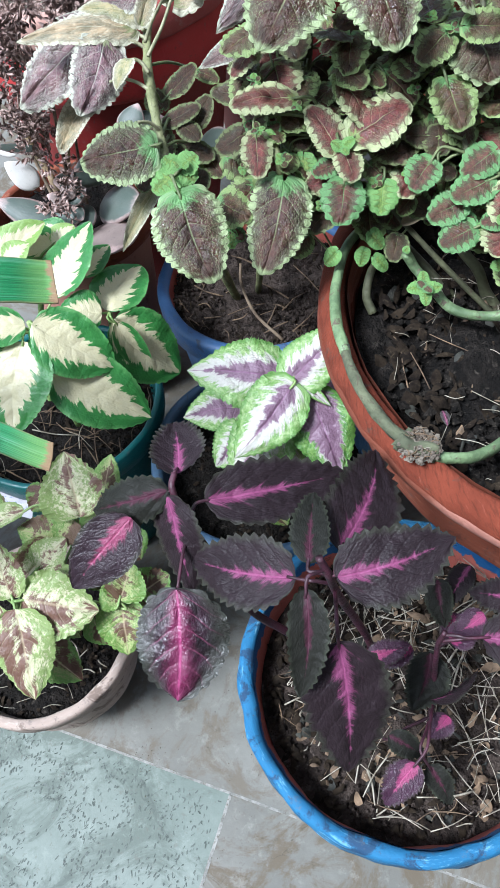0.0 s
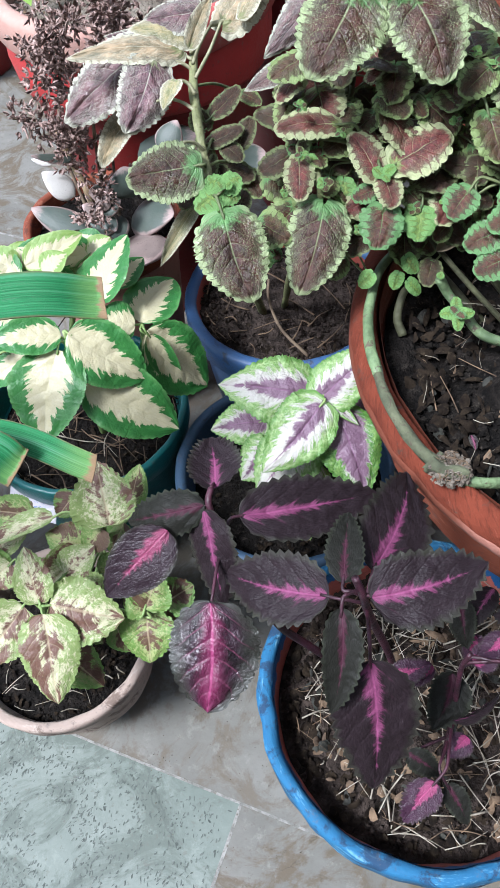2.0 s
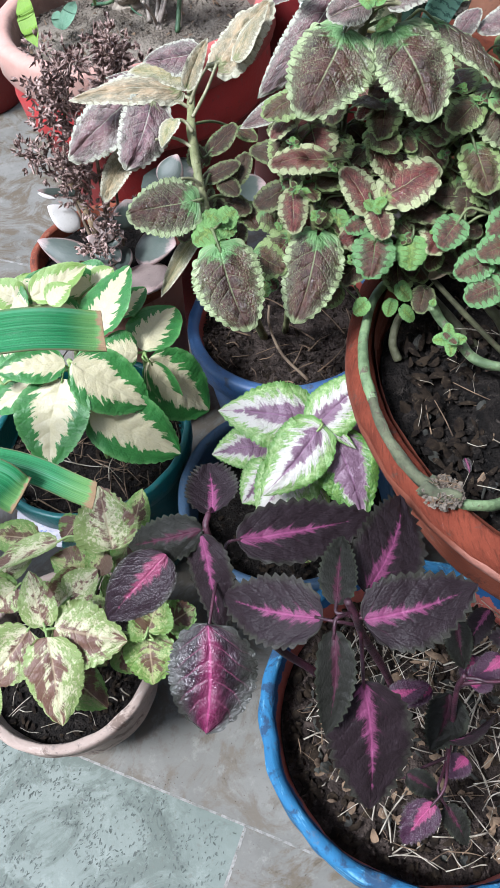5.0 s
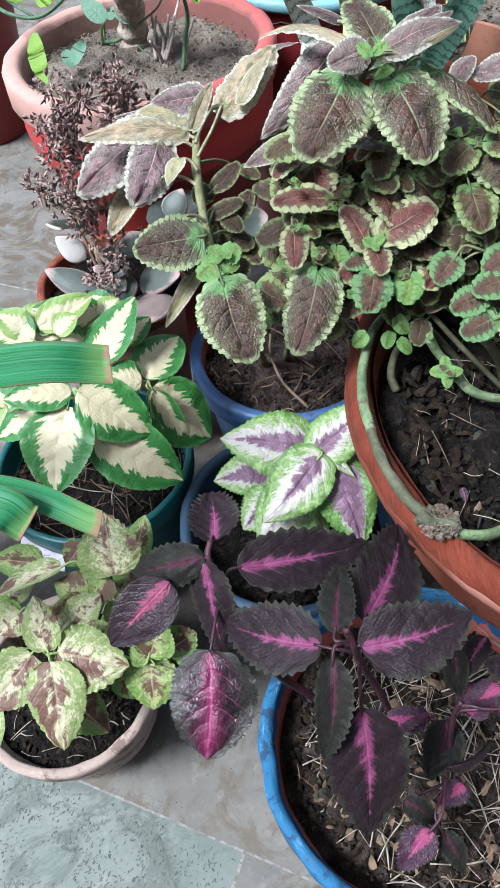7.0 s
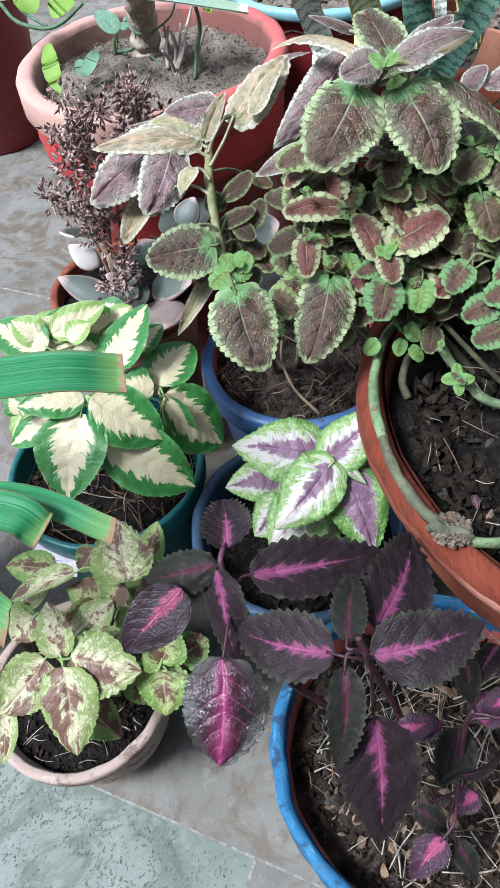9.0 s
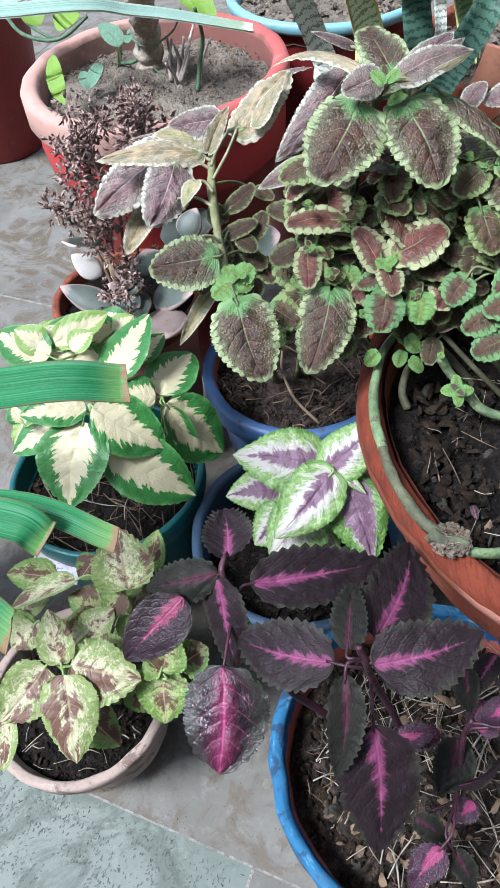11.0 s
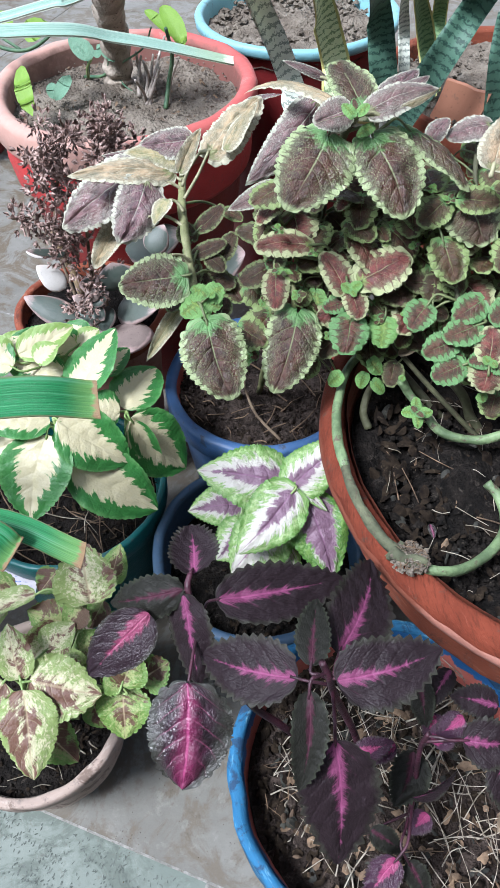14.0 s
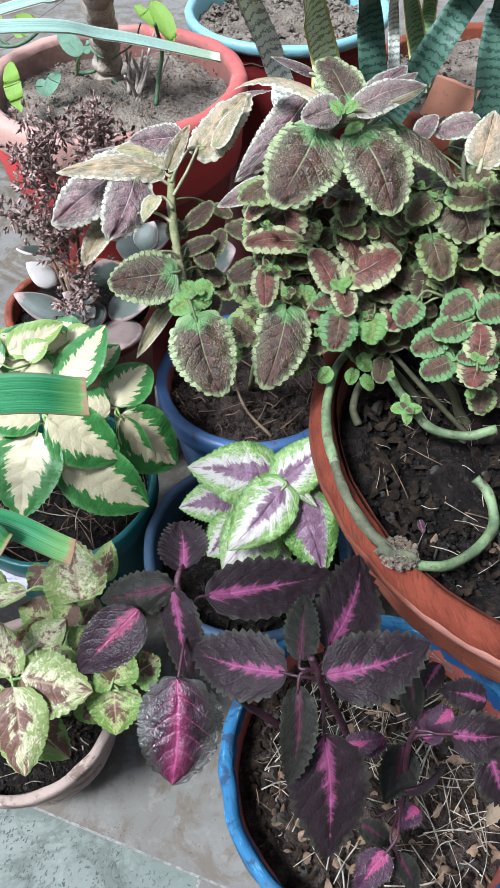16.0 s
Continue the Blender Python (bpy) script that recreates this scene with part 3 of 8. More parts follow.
def pink_red_rim():
    """Pink-white rim on one side, red on the other; dust, earth and painted shade inside."""
    m, nt, bsdf = graph("pink_and_red_clay", 0.75, 0.25)
    co = coords(nt)
    sp = nt.nodes.new("ShaderNodeSeparateXYZ")
    nt.links.new(co, sp.inputs[0])
    rad = mth(nt, "SQRT", mth(nt, "ADD", mth(nt, "MULTIPLY", sp.outputs[0], sp.outputs[0]), mth(nt, "MULTIPLY", sp.outputs[1], sp.outputs[1])))
    n = ntex(nt, co, 26, 6, 0.7)
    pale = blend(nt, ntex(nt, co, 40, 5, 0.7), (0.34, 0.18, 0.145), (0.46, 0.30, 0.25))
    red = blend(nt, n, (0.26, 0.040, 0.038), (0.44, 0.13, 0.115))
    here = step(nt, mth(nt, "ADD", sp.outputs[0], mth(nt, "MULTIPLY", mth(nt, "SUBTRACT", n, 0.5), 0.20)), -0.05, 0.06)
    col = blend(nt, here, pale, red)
    col = blend(nt, mth(nt, "MULTIPLY", step(nt, n, 0.56, 0.66), 0.45), col, (0.33, 0.27, 0.23))
    # earth on the inner wall, with the shade there put into the colour
    soiled_shaded = step(nt, mth(nt, "ADD", rad, mth(nt, "MULTIPLY", mth(nt, "SUBTRACT", n, 0.5), 0.02)), 0.150, 0.142)
    col = blend(nt, mth(nt, "MULTIPLY", soiled_shaded, 0.75), col, (0.115, 0.07, 0.055))
    put(nt, bsdf.inputs["Base Color"], col)
    bump(nt, bsdf, mth(nt, "ADD", n, mth(nt, "MULTIPLY", ntex(nt, co, 300), 0.4)), 0.5, 0.002)
    return m


M_PINKRIM = pink_red_rim()
M_TERRAPINK = paint("faded_terracotta", (0.25, 0.115, 0.085), (0.33, 0.165, 0.125), (0.17, 0.06, 0.04), 0.43, 0.8)
M_BEIGE = paint("weathered_beige_clay", (0.24, 0.18, 0.148), (0.37, 0.30, 0.255), (0.11, 0.075, 0.058), 0.47, 0.85, 0.4, (0.42, 0.36, 0.31))
M_RED = paint("red_paint", (0.33, 0.020, 0.022), (0.46, 0.045, 0.043), (0.18, 0.025, 0.022), 0.40, 0.5)
M_DEEPRED = paint("deep_red_paint", (0.12, 0.010, 0.012), (0.19, 0.02, 0.02), (0.08, 0.014, 0.013), 0.40, 0.5)
# maroon of the back pot; on the red pot's body it includes painted shade
M_MAROON_OR_SHADED = paint("maroon_or_shaded_red_paint", (0.11, 0.008, 0.008), (0.18, 0.016, 0.014), (0.04, 0.012, 0.010), 0.38, 0.5)
M_SHERD = paint("orange_clay_sherd", (0.36, 0.155, 0.09), (0.46, 0.22, 0.14), (0.30, 0.12, 0.08), 0.42, 0.8)
M_TEALRIM = paint("pale_teal_paint", (0.13, 0.30, 0.335), (0.20, 0.38, 0.42), (0.20, 0.05, 0.04), 0.33)


# ---- mesh helpers ----
def origin(ob):
    while ob.parent:
        ob = ob.parent
    return Vector(ob.location)


def mesh_object(name, verts, faces, mats, parent=None, uvs=None, slots=None, label="", smooth=True, lobes=None):
    o = origin(parent) if parent else Vector((0, 0, 0))
    me = bpy.data.meshes.new(name)
    me.from_pydata([tuple(Vector(v) - o) for v in verts], [], faces)
    for m in mats if isinstance(mats, (list, tuple)) else [mats]:
        me.materials.append(m)
    n = len(me.polygons)
    me.polygons.foreach_set("use_smooth", [smooth] * n)
    if slots:
        me.polygons.foreach_set("material_index", slots)
    if uvs:
        layer = me.uv_layers.new(name="UVMap")
        flat = []
        for loop in me.loops:
            flat.extend(uvs[loop.vertex_index])
        layer.data.foreach_set("uv", flat)
    if lobes:
        layer = me.uv_layers.new(name="lobe")
        flat = []
        for loop in me.loops:
            flat.extend((lobes[loop.vertex_index], 0.0))
        layer.data.foreach_set("uv", flat)
    me.update()
    ob = new(name, me)
    if parent:
        ob.parent = parent
    if label:
        ob["label"] = label
    return ob


def thing(name, x, y, z, label, category, group=""):
    e = new(name)
    e.empty_display_size = 0.05
    e.location = (x, y, z)
    return tagged(e, label, category, group)


def spline(pts, n=8):
    p = [Vector(q) for q in pts]
    if len(p) == 2:
        return [p[0].lerp(p[1], i / n) for i in range(n + 1)]
    p = [p[0] * 2 - p[1]] + p + [p[-1] * 2 - p[-2]]
    out = []
    for i in range(1, len(p) - 2):
        a, b, c, d = p[i - 1], p[i], p[i + 1], p[i + 2]
        for k in range(n):
            t = k / n
            out.append(0.5 * (2 * b + (c - a) * t + (2 * a - 5 * b + 4 * c - d) * t * t + (3 * b - a - 3 * c + d) * t ** 3))
    return out + [p[-2]]


def tube_data(pts, r0, r1, sides=8, n=6, knobs=0.0, start=0, rings=0):
    path = spline(pts, n)
    verts, faces = [], []
    side = Vector((1, 0.2, 0.1))
    for i, c in enumerate(path):
        t = (path[min(i + 1, len(path) - 1)] - path[max(i - 1, 0)]).normalized()
        side = (side - t * side.dot(t)).normalized()
        up = t.cross(side)
        f = i / (len(path) - 1)
        r = (r0 + (r1 - r0) * f) * (1 + (0.10 * math.cos(6.283 * rings * f) if rings else 0))
        for k in range(sides):
            a = 2 * math.pi * k / sides
            w = r * (1 + knobs * noise.noise(c * 60 + Vector((k * 1.7, 0, 0))))
            verts.append(c + side * (math.cos(a) * w) + up * (math.sin(a) * w))
    for i in range(len(path) - 1):
        for k in range(sides):
            a, b = start + i * sides + k, start + i * sides + (k + 1) % sides
            faces.append((a, b, b + sides, a + sides))
    last = start + (len(path) - 1) * sides
    faces.append(tuple(start + k for k in reversed(range(sides))))
    faces.append(tuple(last + k for k in range(sides)))
    return verts, faces, path


NODES = {}


def stem(plant, pts, r0, r1, mat, name="stem", sides=8, knobs=0.15, rings=0, label=""):
    verts, faces, path = tube_data(pts, r0, r1, sides, 12 if rings else 6, knobs, 0, rings)
    NODES.setdefault(plant.name, []).extend(path)
    return mesh_object(name, verts, faces, STEM[mat], plant, label=label)


SHAPE = {  # base fullness, tip taper, teeth a side, tooth depth, rounded teeth, cup, pucker, heart-shaped base
    "purple": (0.46, 0.92, 13, 0.115, False, 0.06, 0.13, 0.02),
    "crinkled": (0.44, 0.64, 10, 0.085, True, -0.10, 0.18, 0.02),
    "cream": (0.48, 0.80, 15, 0.042, True, 0.08, 0.10, 0.0),
    "kong": (0.34, 0.90, 15, 0.070, True, -0.14, 0.17, 0.12),
    "mix": (0.42, 0.85, 11, 0.075, True, 0.08, 0.14, 0.0),
    "choc": (0.29, 0.62, 12, 0.098, True, -0.14, 0.20, 0.11),
    "slender": (0.34, 0.86, 13, 0.080, True, -0.14, 0.16, 0.05),
    "small": (0.36, 0.60, 6, 0.150, True, -0.10, 0.22, 0.12),
    "plain": (0.45, 0.80, 6, 0.05, True, 0.05, 0.10, 0.0),
    "smooth": (0.50, 0.55, 1, 0.0, True, 0.18, 0.0, 0.0),
}
FORM = {"rosy": "purple", "glossy": "purple", "magenta": "purple", "duskgreen": "purple", "kongdark": "kong", "mixgreen": "mix", "mixdark": "mix", "creamlime": "cream", "choclit": "slender",
        "vivid": "small", "bright": "small", "redheart": "small", "dusk": "small", "beige": "slender", "tan": "plain", "plaingreen": "smooth", "lime": "smooth", "greyleaf": "smooth",
        "whiteleaf": "smooth", "pinkleaf": "smooth"}
rng = random.Random(5)


def blade(kind, base, tip, width, arch, roll, cup, wave, twist, form, fold):
    """One leaf blade: a toothed outline, cupped or folded along the midrib, pillowed between its side veins."""
    a, b, teeth, depth, rounded, cup0, pucker, heart = SHAPE[form or FORM.get(kind, kind)]
    cup = cup0 if cup is None else cup
    base, tip = Vector(base), Vector(tip)
    length = (tip - base).length
    t0 = (tip - base).normalized()
    n0 = Vector((0.0, -0.45, 0.9))
    n0 = (n0 - t0 * n0.dot(t0)).normalized()
    n0 = Matrix.Rotation(radians(roll), 3, t0) @ n0
    ctrl = (base + tip) / 2 + n0 * (arch * length)
    large = width > 0.026
    rows = max(14, teeth * (8 if large else 6))
    half_cols = (0.0, 0.06, 0.16, 0.30, 0.45, 0.60, 0.75, 0.88, 1.0) if large else (0.0, 0.12, 0.34, 0.6, 0.84, 1.0)
    across = [-c for c in reversed(half_cols[1:])] + list(half_cols)
    cols = len(across) - 1
    peak = (a / (a + b)) ** a * (b / (a + b)) ** b
    ph = rng.uniform(0, 60)
    bend = rng.uniform(-0.05, 0.05) * length
    lean = (rng.uniform(0.93, 1.07), rng.uniform(0.93, 1.07))
    ratio = length / max(width, 1e-4)

    def half_at(v):
        return width / 2 * max(0.012, (max(v, 1e-4) ** a * max(1 - v, 1e-4) ** b) / peak)

    verts, uvs, lobes, faces = [], [], [], []
    for i in range(rows + 1):
        u = i / rows
        v = min(1.0, max(0.0, u + 0.30 / teeth * noise.noise(Vector((u * 5, ph, 0.0))) * min(1.0, 12 * u * (1 - u))))
        p = base * (1 - v) ** 2 + ctrl * (2 * v * (1 - v)) + tip * v * v
        t = ((ctrl - base) * (1 - v) + (tip - ctrl) * v).normalized()
        side = t.cross(n0).normalized()
        nn = side.cross(t)
        tw = radians(twist) * v
        side, nn = side * math.cos(tw) + nn * math.sin(tw), nn * math.cos(tw) - side * math.sin(tw)
        p = p + side * (bend * 4 * v * (1 - v))
        half = half_at(v)
        full = min(1.0, half / (0.20 * width))
        # the way out of the outline, so that teeth stand square on the margin right round to the tip
        slope = (half_at(min(1, v + 0.012)) - half_at(max(0, v - 0.012))) / (0.024 * length)
        slope = max(-2.5, min(2.5, slope))
        out = 1 / math.sqrt(1 + slope * slope)
        for s in across:
            hand = 1 if s > 0 else 0
            m = abs(s)
            x = s * half * lean[hand]
            f = -heart * length * m ** 1.5 * math.exp(-v / 0.16)
            saw = (u * teeth + 0.5 * hand) % 1.0
            tooth = math.sqrt(max(0.0, 1 - (2 * saw - 1) ** 2)) if rounded else (1 - saw) ** 0.8
            size = depth * width * (1 + 0.5 * noise.noise(Vector((v * 8, ph + 3, hand * 7.0))))
            if m > 0.80:
                k = (m - 0.80) / 0.20
                d = size * (tooth - (0.62 if rounded else 0.4)) * full * k
                x += math.copysign(d * out, s)
                f += -d * out * slope + (0.0 if rounded else size * 0.55 * (1 - saw) * k * full)
            lift = cup * half * m * m + fold * half * m + wave * width * m * m * math.sin(7 * v + ph + (1.3 if s > 0 else 0))
            vein = abs(math.sin(math.pi * 6.5 * (v - 0.30 * m ** 1.3)))
            lift += pucker * half * (0.30 * (math.sqrt(vein) - 0.7) * min(1, 4 * m) + 0.22 * (1 - math.exp(-(m / 0.10) ** 2)))
            q = Vector((s * 2.2 + ph, v * 2.2 * ratio, ph * 1.7))
            lift += pucker * width * full * (0.34 * noise.noise(q) + 0.22 * noise.noise(q * 2.6))
            verts.append(p + side * x + nn * lift + t * f)
            uvs.append((s * 0.5 + 0.5, v))
            lobes.append(tooth)
    for i in range(rows):
        for j in range(cols):
            k = i * (cols + 1) + j
            faces.append((k, k + 1, k + cols + 2, k + cols + 1))
    return verts, uvs, lobes, faces, base, t0


def leaf(plant, kind, base, tip, width, arch=0.10, roll=0.0, cup=None, wave=0.02, twist=0.0, stalk=True, thick=0.0010, form=None, fold=0.0, label=""):
    verts, uvs, lobes, faces, base, t0 = blade(kind, base, tip, width, arch, roll, cup, wave, twist, form, fold)
    slots = [0] * len(faces)
    mats = [LEAF[kind]]
    nodes = NODES.get(plant.name)
    if stalk and nodes and not (kind in ("bright", "vivid") and width < 0.0165):
        near = min(nodes, key=lambda q: (q - base).length + 0.6 * max(0, q.z - base.z + 0.004))
        gap = (near - base).length
        if gap > 0.055:
            near = base.lerp(near, 0.014 / gap)
            gap = 0.014
        if gap > 0.002 and (near - base).dot(t0) < 0.35 * gap:
            thick = 0.0016 if kind in ("choclit", "beige") else thick
            mid = base - t0 * min(gap * 0.4, 0.012)
            pts = [near, near.lerp(mid, 0.55) + Vector((0, 0, 0.06 * gap)), mid, base + t0 * 0.004] if gap > 0.012 else [near, base + t0 * 0.004]
            pv, pf, _ = tube_data(pts, thick * 1.3, thick, 6, 4, 0, len(verts))
            verts += pv
            uvs += [(0.5, 0.0)] * len(pv)
            lobes += [0.0] * len(pv)
            faces += pf
            slots += [1] * len(pf)
            mats.append(STEM[PETIOLE.get(kind, "green")])
    return mesh_object("leaf", verts, faces, mats, plant, uvs, slots, label, lobes=lobes)


def lathe(profile, x, y, seg=96, rough=0.0, wob=0.0):
    verts, faces = [], []
    for r, z in profile:
        for k in range(seg):
            a = 2 * math.pi * k / seg
            d = Vector((math.cos(a), math.sin(a), 0))
            q = d * r + Vector((0, 0, z))
            rr = r + rough * noise.noise(q * 45) + wob * noise.noise(d * 1.7 + Vector((x * 9, y * 9, 0)))
            verts.append((x + d.x * rr, y + d.y * rr, z + 0.6 * rough * noise.noise(q * 38 + Vector((5, 3, 1)))))
    for i in range(len(profile) - 1):
        for k in range(seg):
            a, b = i * seg + k, i * seg + (k + 1) % seg
            faces.append((a, b, b + seg, a + seg))
    return verts, faces


def pot(plant, x, y, rim_z, r, foot, lip_h, wall, mat, rim_mat, in_mat, base_z=0.0, rough=0.0012, over=0.012, rim_label="", slope=0.0, body=None, rim=None):
    """A turned pot: foot, flaring body, a collar with a rounded lip, and its inside wall."""
    rb = r - over
    z0, z1 = base_z, rim_z - lip_h
    shaped, lip = body, rim
    body = [(0.001, z0 + 0.004), (foot * 0.9, z0 + 0.002), (foot, z0), (foot + 0.003, z0 + 0.006)]
    for i in range(1, 9):
        f = i / 8
        body.append((foot + 0.003 + (rb - foot - 0.003) * (f ** 0.85), z0 + 0.006 + (z1 - z0 - 0.006) * f))
    body = shaped or body
    v, f = lathe(body, x, y, 72, rough)
    b = mesh_object("pot", v, f, mat, plant)
    e = wall * 0.35
    rim = [(rb - 0.002, z1 + 0.001), (r - slope - 0.003, z1), (r - slope - 0.0005, z1 + 0.003), (r - slope * 0.5, z1 + lip_h * 0.5), (r, rim_z - e),
           (r - e * 0.3, rim_z - e * 0.3), (r - e, rim_z), (r - wall + e, rim_z), (r - wall + e * 0.3, rim_z - e * 0.3), (r - wall, rim_z - e)]
    v, f = lathe(lip or rim, x, y, 128, rough)
    mesh_object("rim", v, f, rim_mat, b, label=rim_label)
    inner = [(r - wall, rim_z - e), (r - wall - 0.004, rim_z - lip_h), (r - wall - 0.008, rim_z - lip_h - 0.07)]
    v, f = lathe(inner, x, y, 72, rough)
    mesh_object("inner_wall", v, [tuple(reversed(q)) for q in f], in_mat, b)
    return b


def soil(plant, x, y, z, r, mat, dome=0.008, rough=0.007, name="soil"):
    verts, faces = [(x, y, z + dome)], []
    rings, seg = 22, 64
    for i in range(1, rings + 1):
        for k in range(seg):
            a = 2 * math.pi * k / seg
            rr = r * i / rings
            q = Vector((x + rr * math.cos(a), y + rr * math.sin(a), 0))
            h = dome * (1 - (i / rings) ** 2) + rough * noise.noise(q * 22) + 0.5 * rough * noise.noise(q * 70) + 0.3 * rough * noise.noise(q * 160)
            verts.append((q.x, q.y, z + h))
    for k in range(seg):
        faces.append((0, 1 + k, 1 + (k + 1) % seg))
    for i in range(rings - 1):
        for k in range(seg):
            a, b = 1 + i * seg + k, 1 + i * seg + (k + 1) % seg
            faces.append((a, a + seg, b + seg, b))
    return mesh_object(name, verts, faces, mat, plant)


def crumbs(plant, x, y, z, r, n, size, mat, name="loose_soil", seed=1, flat=0.7):
    """Loose crumbs over a round bed of earth, joined in one mesh."""
    g = random.Random(seed)
    verts, faces = [], []
    for _ in range(n):
        a, q = g.uniform(0, 6.283), r * math.sqrt(g.random())
        c = Vector((x + q * math.cos(a), y + q * math.sin(a), z + g.uniform(-0.002, 0.004)))
        d = size * g.uniform(0.4, 1.5)
        m = Euler((g.uniform(0, 6), g.uniform(0, 6), g.uniform(0, 6))).to_matrix()
        k = len(verts)
        for p in ((1, 0, 0), (-1, 0, 0), (0, 1, 0), (0, -1, 0), (0, 0, 1), (0, 0, -1)):
            w = m @ (Vector(p) * d * g.uniform(0.5, 1.1))
            verts.append(c + Vector((w.x, w.y, w.z * flat)))
        for t in ((0, 2, 4), (2, 1, 4), (1, 3, 4), (3, 0, 4), (2, 0, 5), (1, 2, 5), (3, 1, 5), (0, 3, 5)):
            faces.append(tuple(k + i for i in t))
    return tagged(mesh_object(name, verts, faces, mat, plant, smooth=False), kind="stuff")


def flakes(plant, x, y, z, r, n, size, mat, name="leaf_litter", seed=1):
    """Curled scraps of dead leaf lying about, joined in one mesh."""
    g = random.Random(seed)
    verts, faces = [], []
    for _ in range(n):
        a, q = g.uniform(0, 6.283), r * math.sqrt(g.random())
        c = Vector((x + q * math.cos(a), y + q * math.sin(a), z + g.uniform(0.0, 0.004)))
        a = g.uniform(0, 6.283)
        d = Vector((math.cos(a), math.sin(a), g.uniform(-0.4, 0.4))).normalized()
        e = d.cross(Vector((g.uniform(-0.5, 0.5), g.uniform(-0.5, 0.5), 1))).normalized()
        u = d.cross(e)
        ln, w = size * g.uniform(0.5, 1.6), size * g.uniform(0.15, 0.5)
        k = len(verts)
        for i in range(5):
            f = i / 4
            h = w * math.sin(math.pi * (0.12 + 0.8 * f)) * g.uniform(0.6, 1.3)
            m = c + d * (ln * (f - 0.5)) + u * (ln * 0.25 * math.sin(3.1 * f + a))
            verts += [m + e * h + u * (0.5 * h), m, m - e * h + u * (0.5 * h)]
        for i in range(4):
            for j in (0, 1):
                o = k + 3 * i + j
                faces.append((o, o + 1, o + 4, o + 3))
    return tagged(mesh_object(name, verts, faces, mat, plant), kind="stuff")


def straws(plant, x, y, z, r, n, length, thick, mat, name="straw", seed=2, lift=0.02):
    """Dry stalks and fibres lying on the earth, joined in one mesh."""
    g = random.Random(seed)
    verts, faces = [], []
    for _ in range(n):
        a, q = g.uniform(0, 6.283), r * math.sqrt(g.random())
        c = Vector((x + q * math.cos(a), y + q * math.sin(a), z + g.uniform(0.001, 0.008)))
        a = g.uniform(0, 6.283)
        d = Vector((math.cos(a), math.sin(a), g.uniform(-0.1, 0.35))) * length * g.uniform(0.3, 1.2)
        bend = Vector((g.uniform(-1, 1), g.uniform(-1, 1), g.uniform(0, 1))) * length * 0.08
        e = c + d
        k = ((e.x - x) ** 2 + (e.y - y) ** 2) ** 0.5
        if k > r * 0.98:
            e = Vector((x + (e.x - x) * r * 0.96 / k, y + (e.y - y) * r * 0.96 / k, e.z))
        e.z = max(z, min(e.z, z + lift))
        w = thick * g.uniform(0.5, 1.6)
        pv, pf, _ = tube_data([c, (c + e) / 2 + bend, e], w, w * 0.6, 4, 3, 0, len(verts))
        verts += pv
        faces += pf
    return tagged(mesh_object(name, verts, faces, mat, plant), kind="stuff")


def strap(plant, pts, width, kind, cut=0.0, fold=0.25, name="strap_leaf", taper=0.25, up=(0, -0.45, 0.9), grow=0.25, label=""):
    """A long strap leaf along a curve, keeled in the middle; its far end may be cut off slantwise."""
    path = spline(pts, 10)
    cols, verts, uvs, faces = 6, [], [], []
    n = len(path) - 1
    for i, c in enumerate(path):
        v = i / n
        t = (path[min(i + 1, n)] - path[max(i - 1, 0)]).normalized()
        side = t.cross(Vector(up)).normalized()
        nn = side.cross(t)
        half = width / 2 * min(1.0, (1 - grow) + v * grow * 3) * (1 - taper * v * v)
        for j in range(cols + 1):
            s = -1 + 2 * j / cols
            verts.append(c + side * (s * half) + nn * (fold * half * abs(s)) + t * (cut * s * half if i == n else 0))
            uvs.append((s * 0.5 + 0.5, v))
    for i in range(n):
        for j in range(cols):
            k = i * (cols + 1) + j
            faces.append((k, k + 1, k + cols + 2, k + cols + 1))
    m = len(verts)
    verts += [Vector(v) - Vector(up) * 0.0012 for v in verts]
    uvs += uvs[:]
    faces += [tuple(m + q for q in reversed(f)) for f in faces]
    for j in range(cols):
        k = n * (cols + 1) + j
        faces.append((k + 1, k, k + m, k + m + 1))
    for i in range(n):
        for k in (i * (cols + 1), i * (cols + 1) + cols):
            faces.append((k, k + cols + 1, k + cols + 1 + m, k + m))
    return mesh_object(name, verts, faces, LEAF[kind], plant, uvs, label=label)



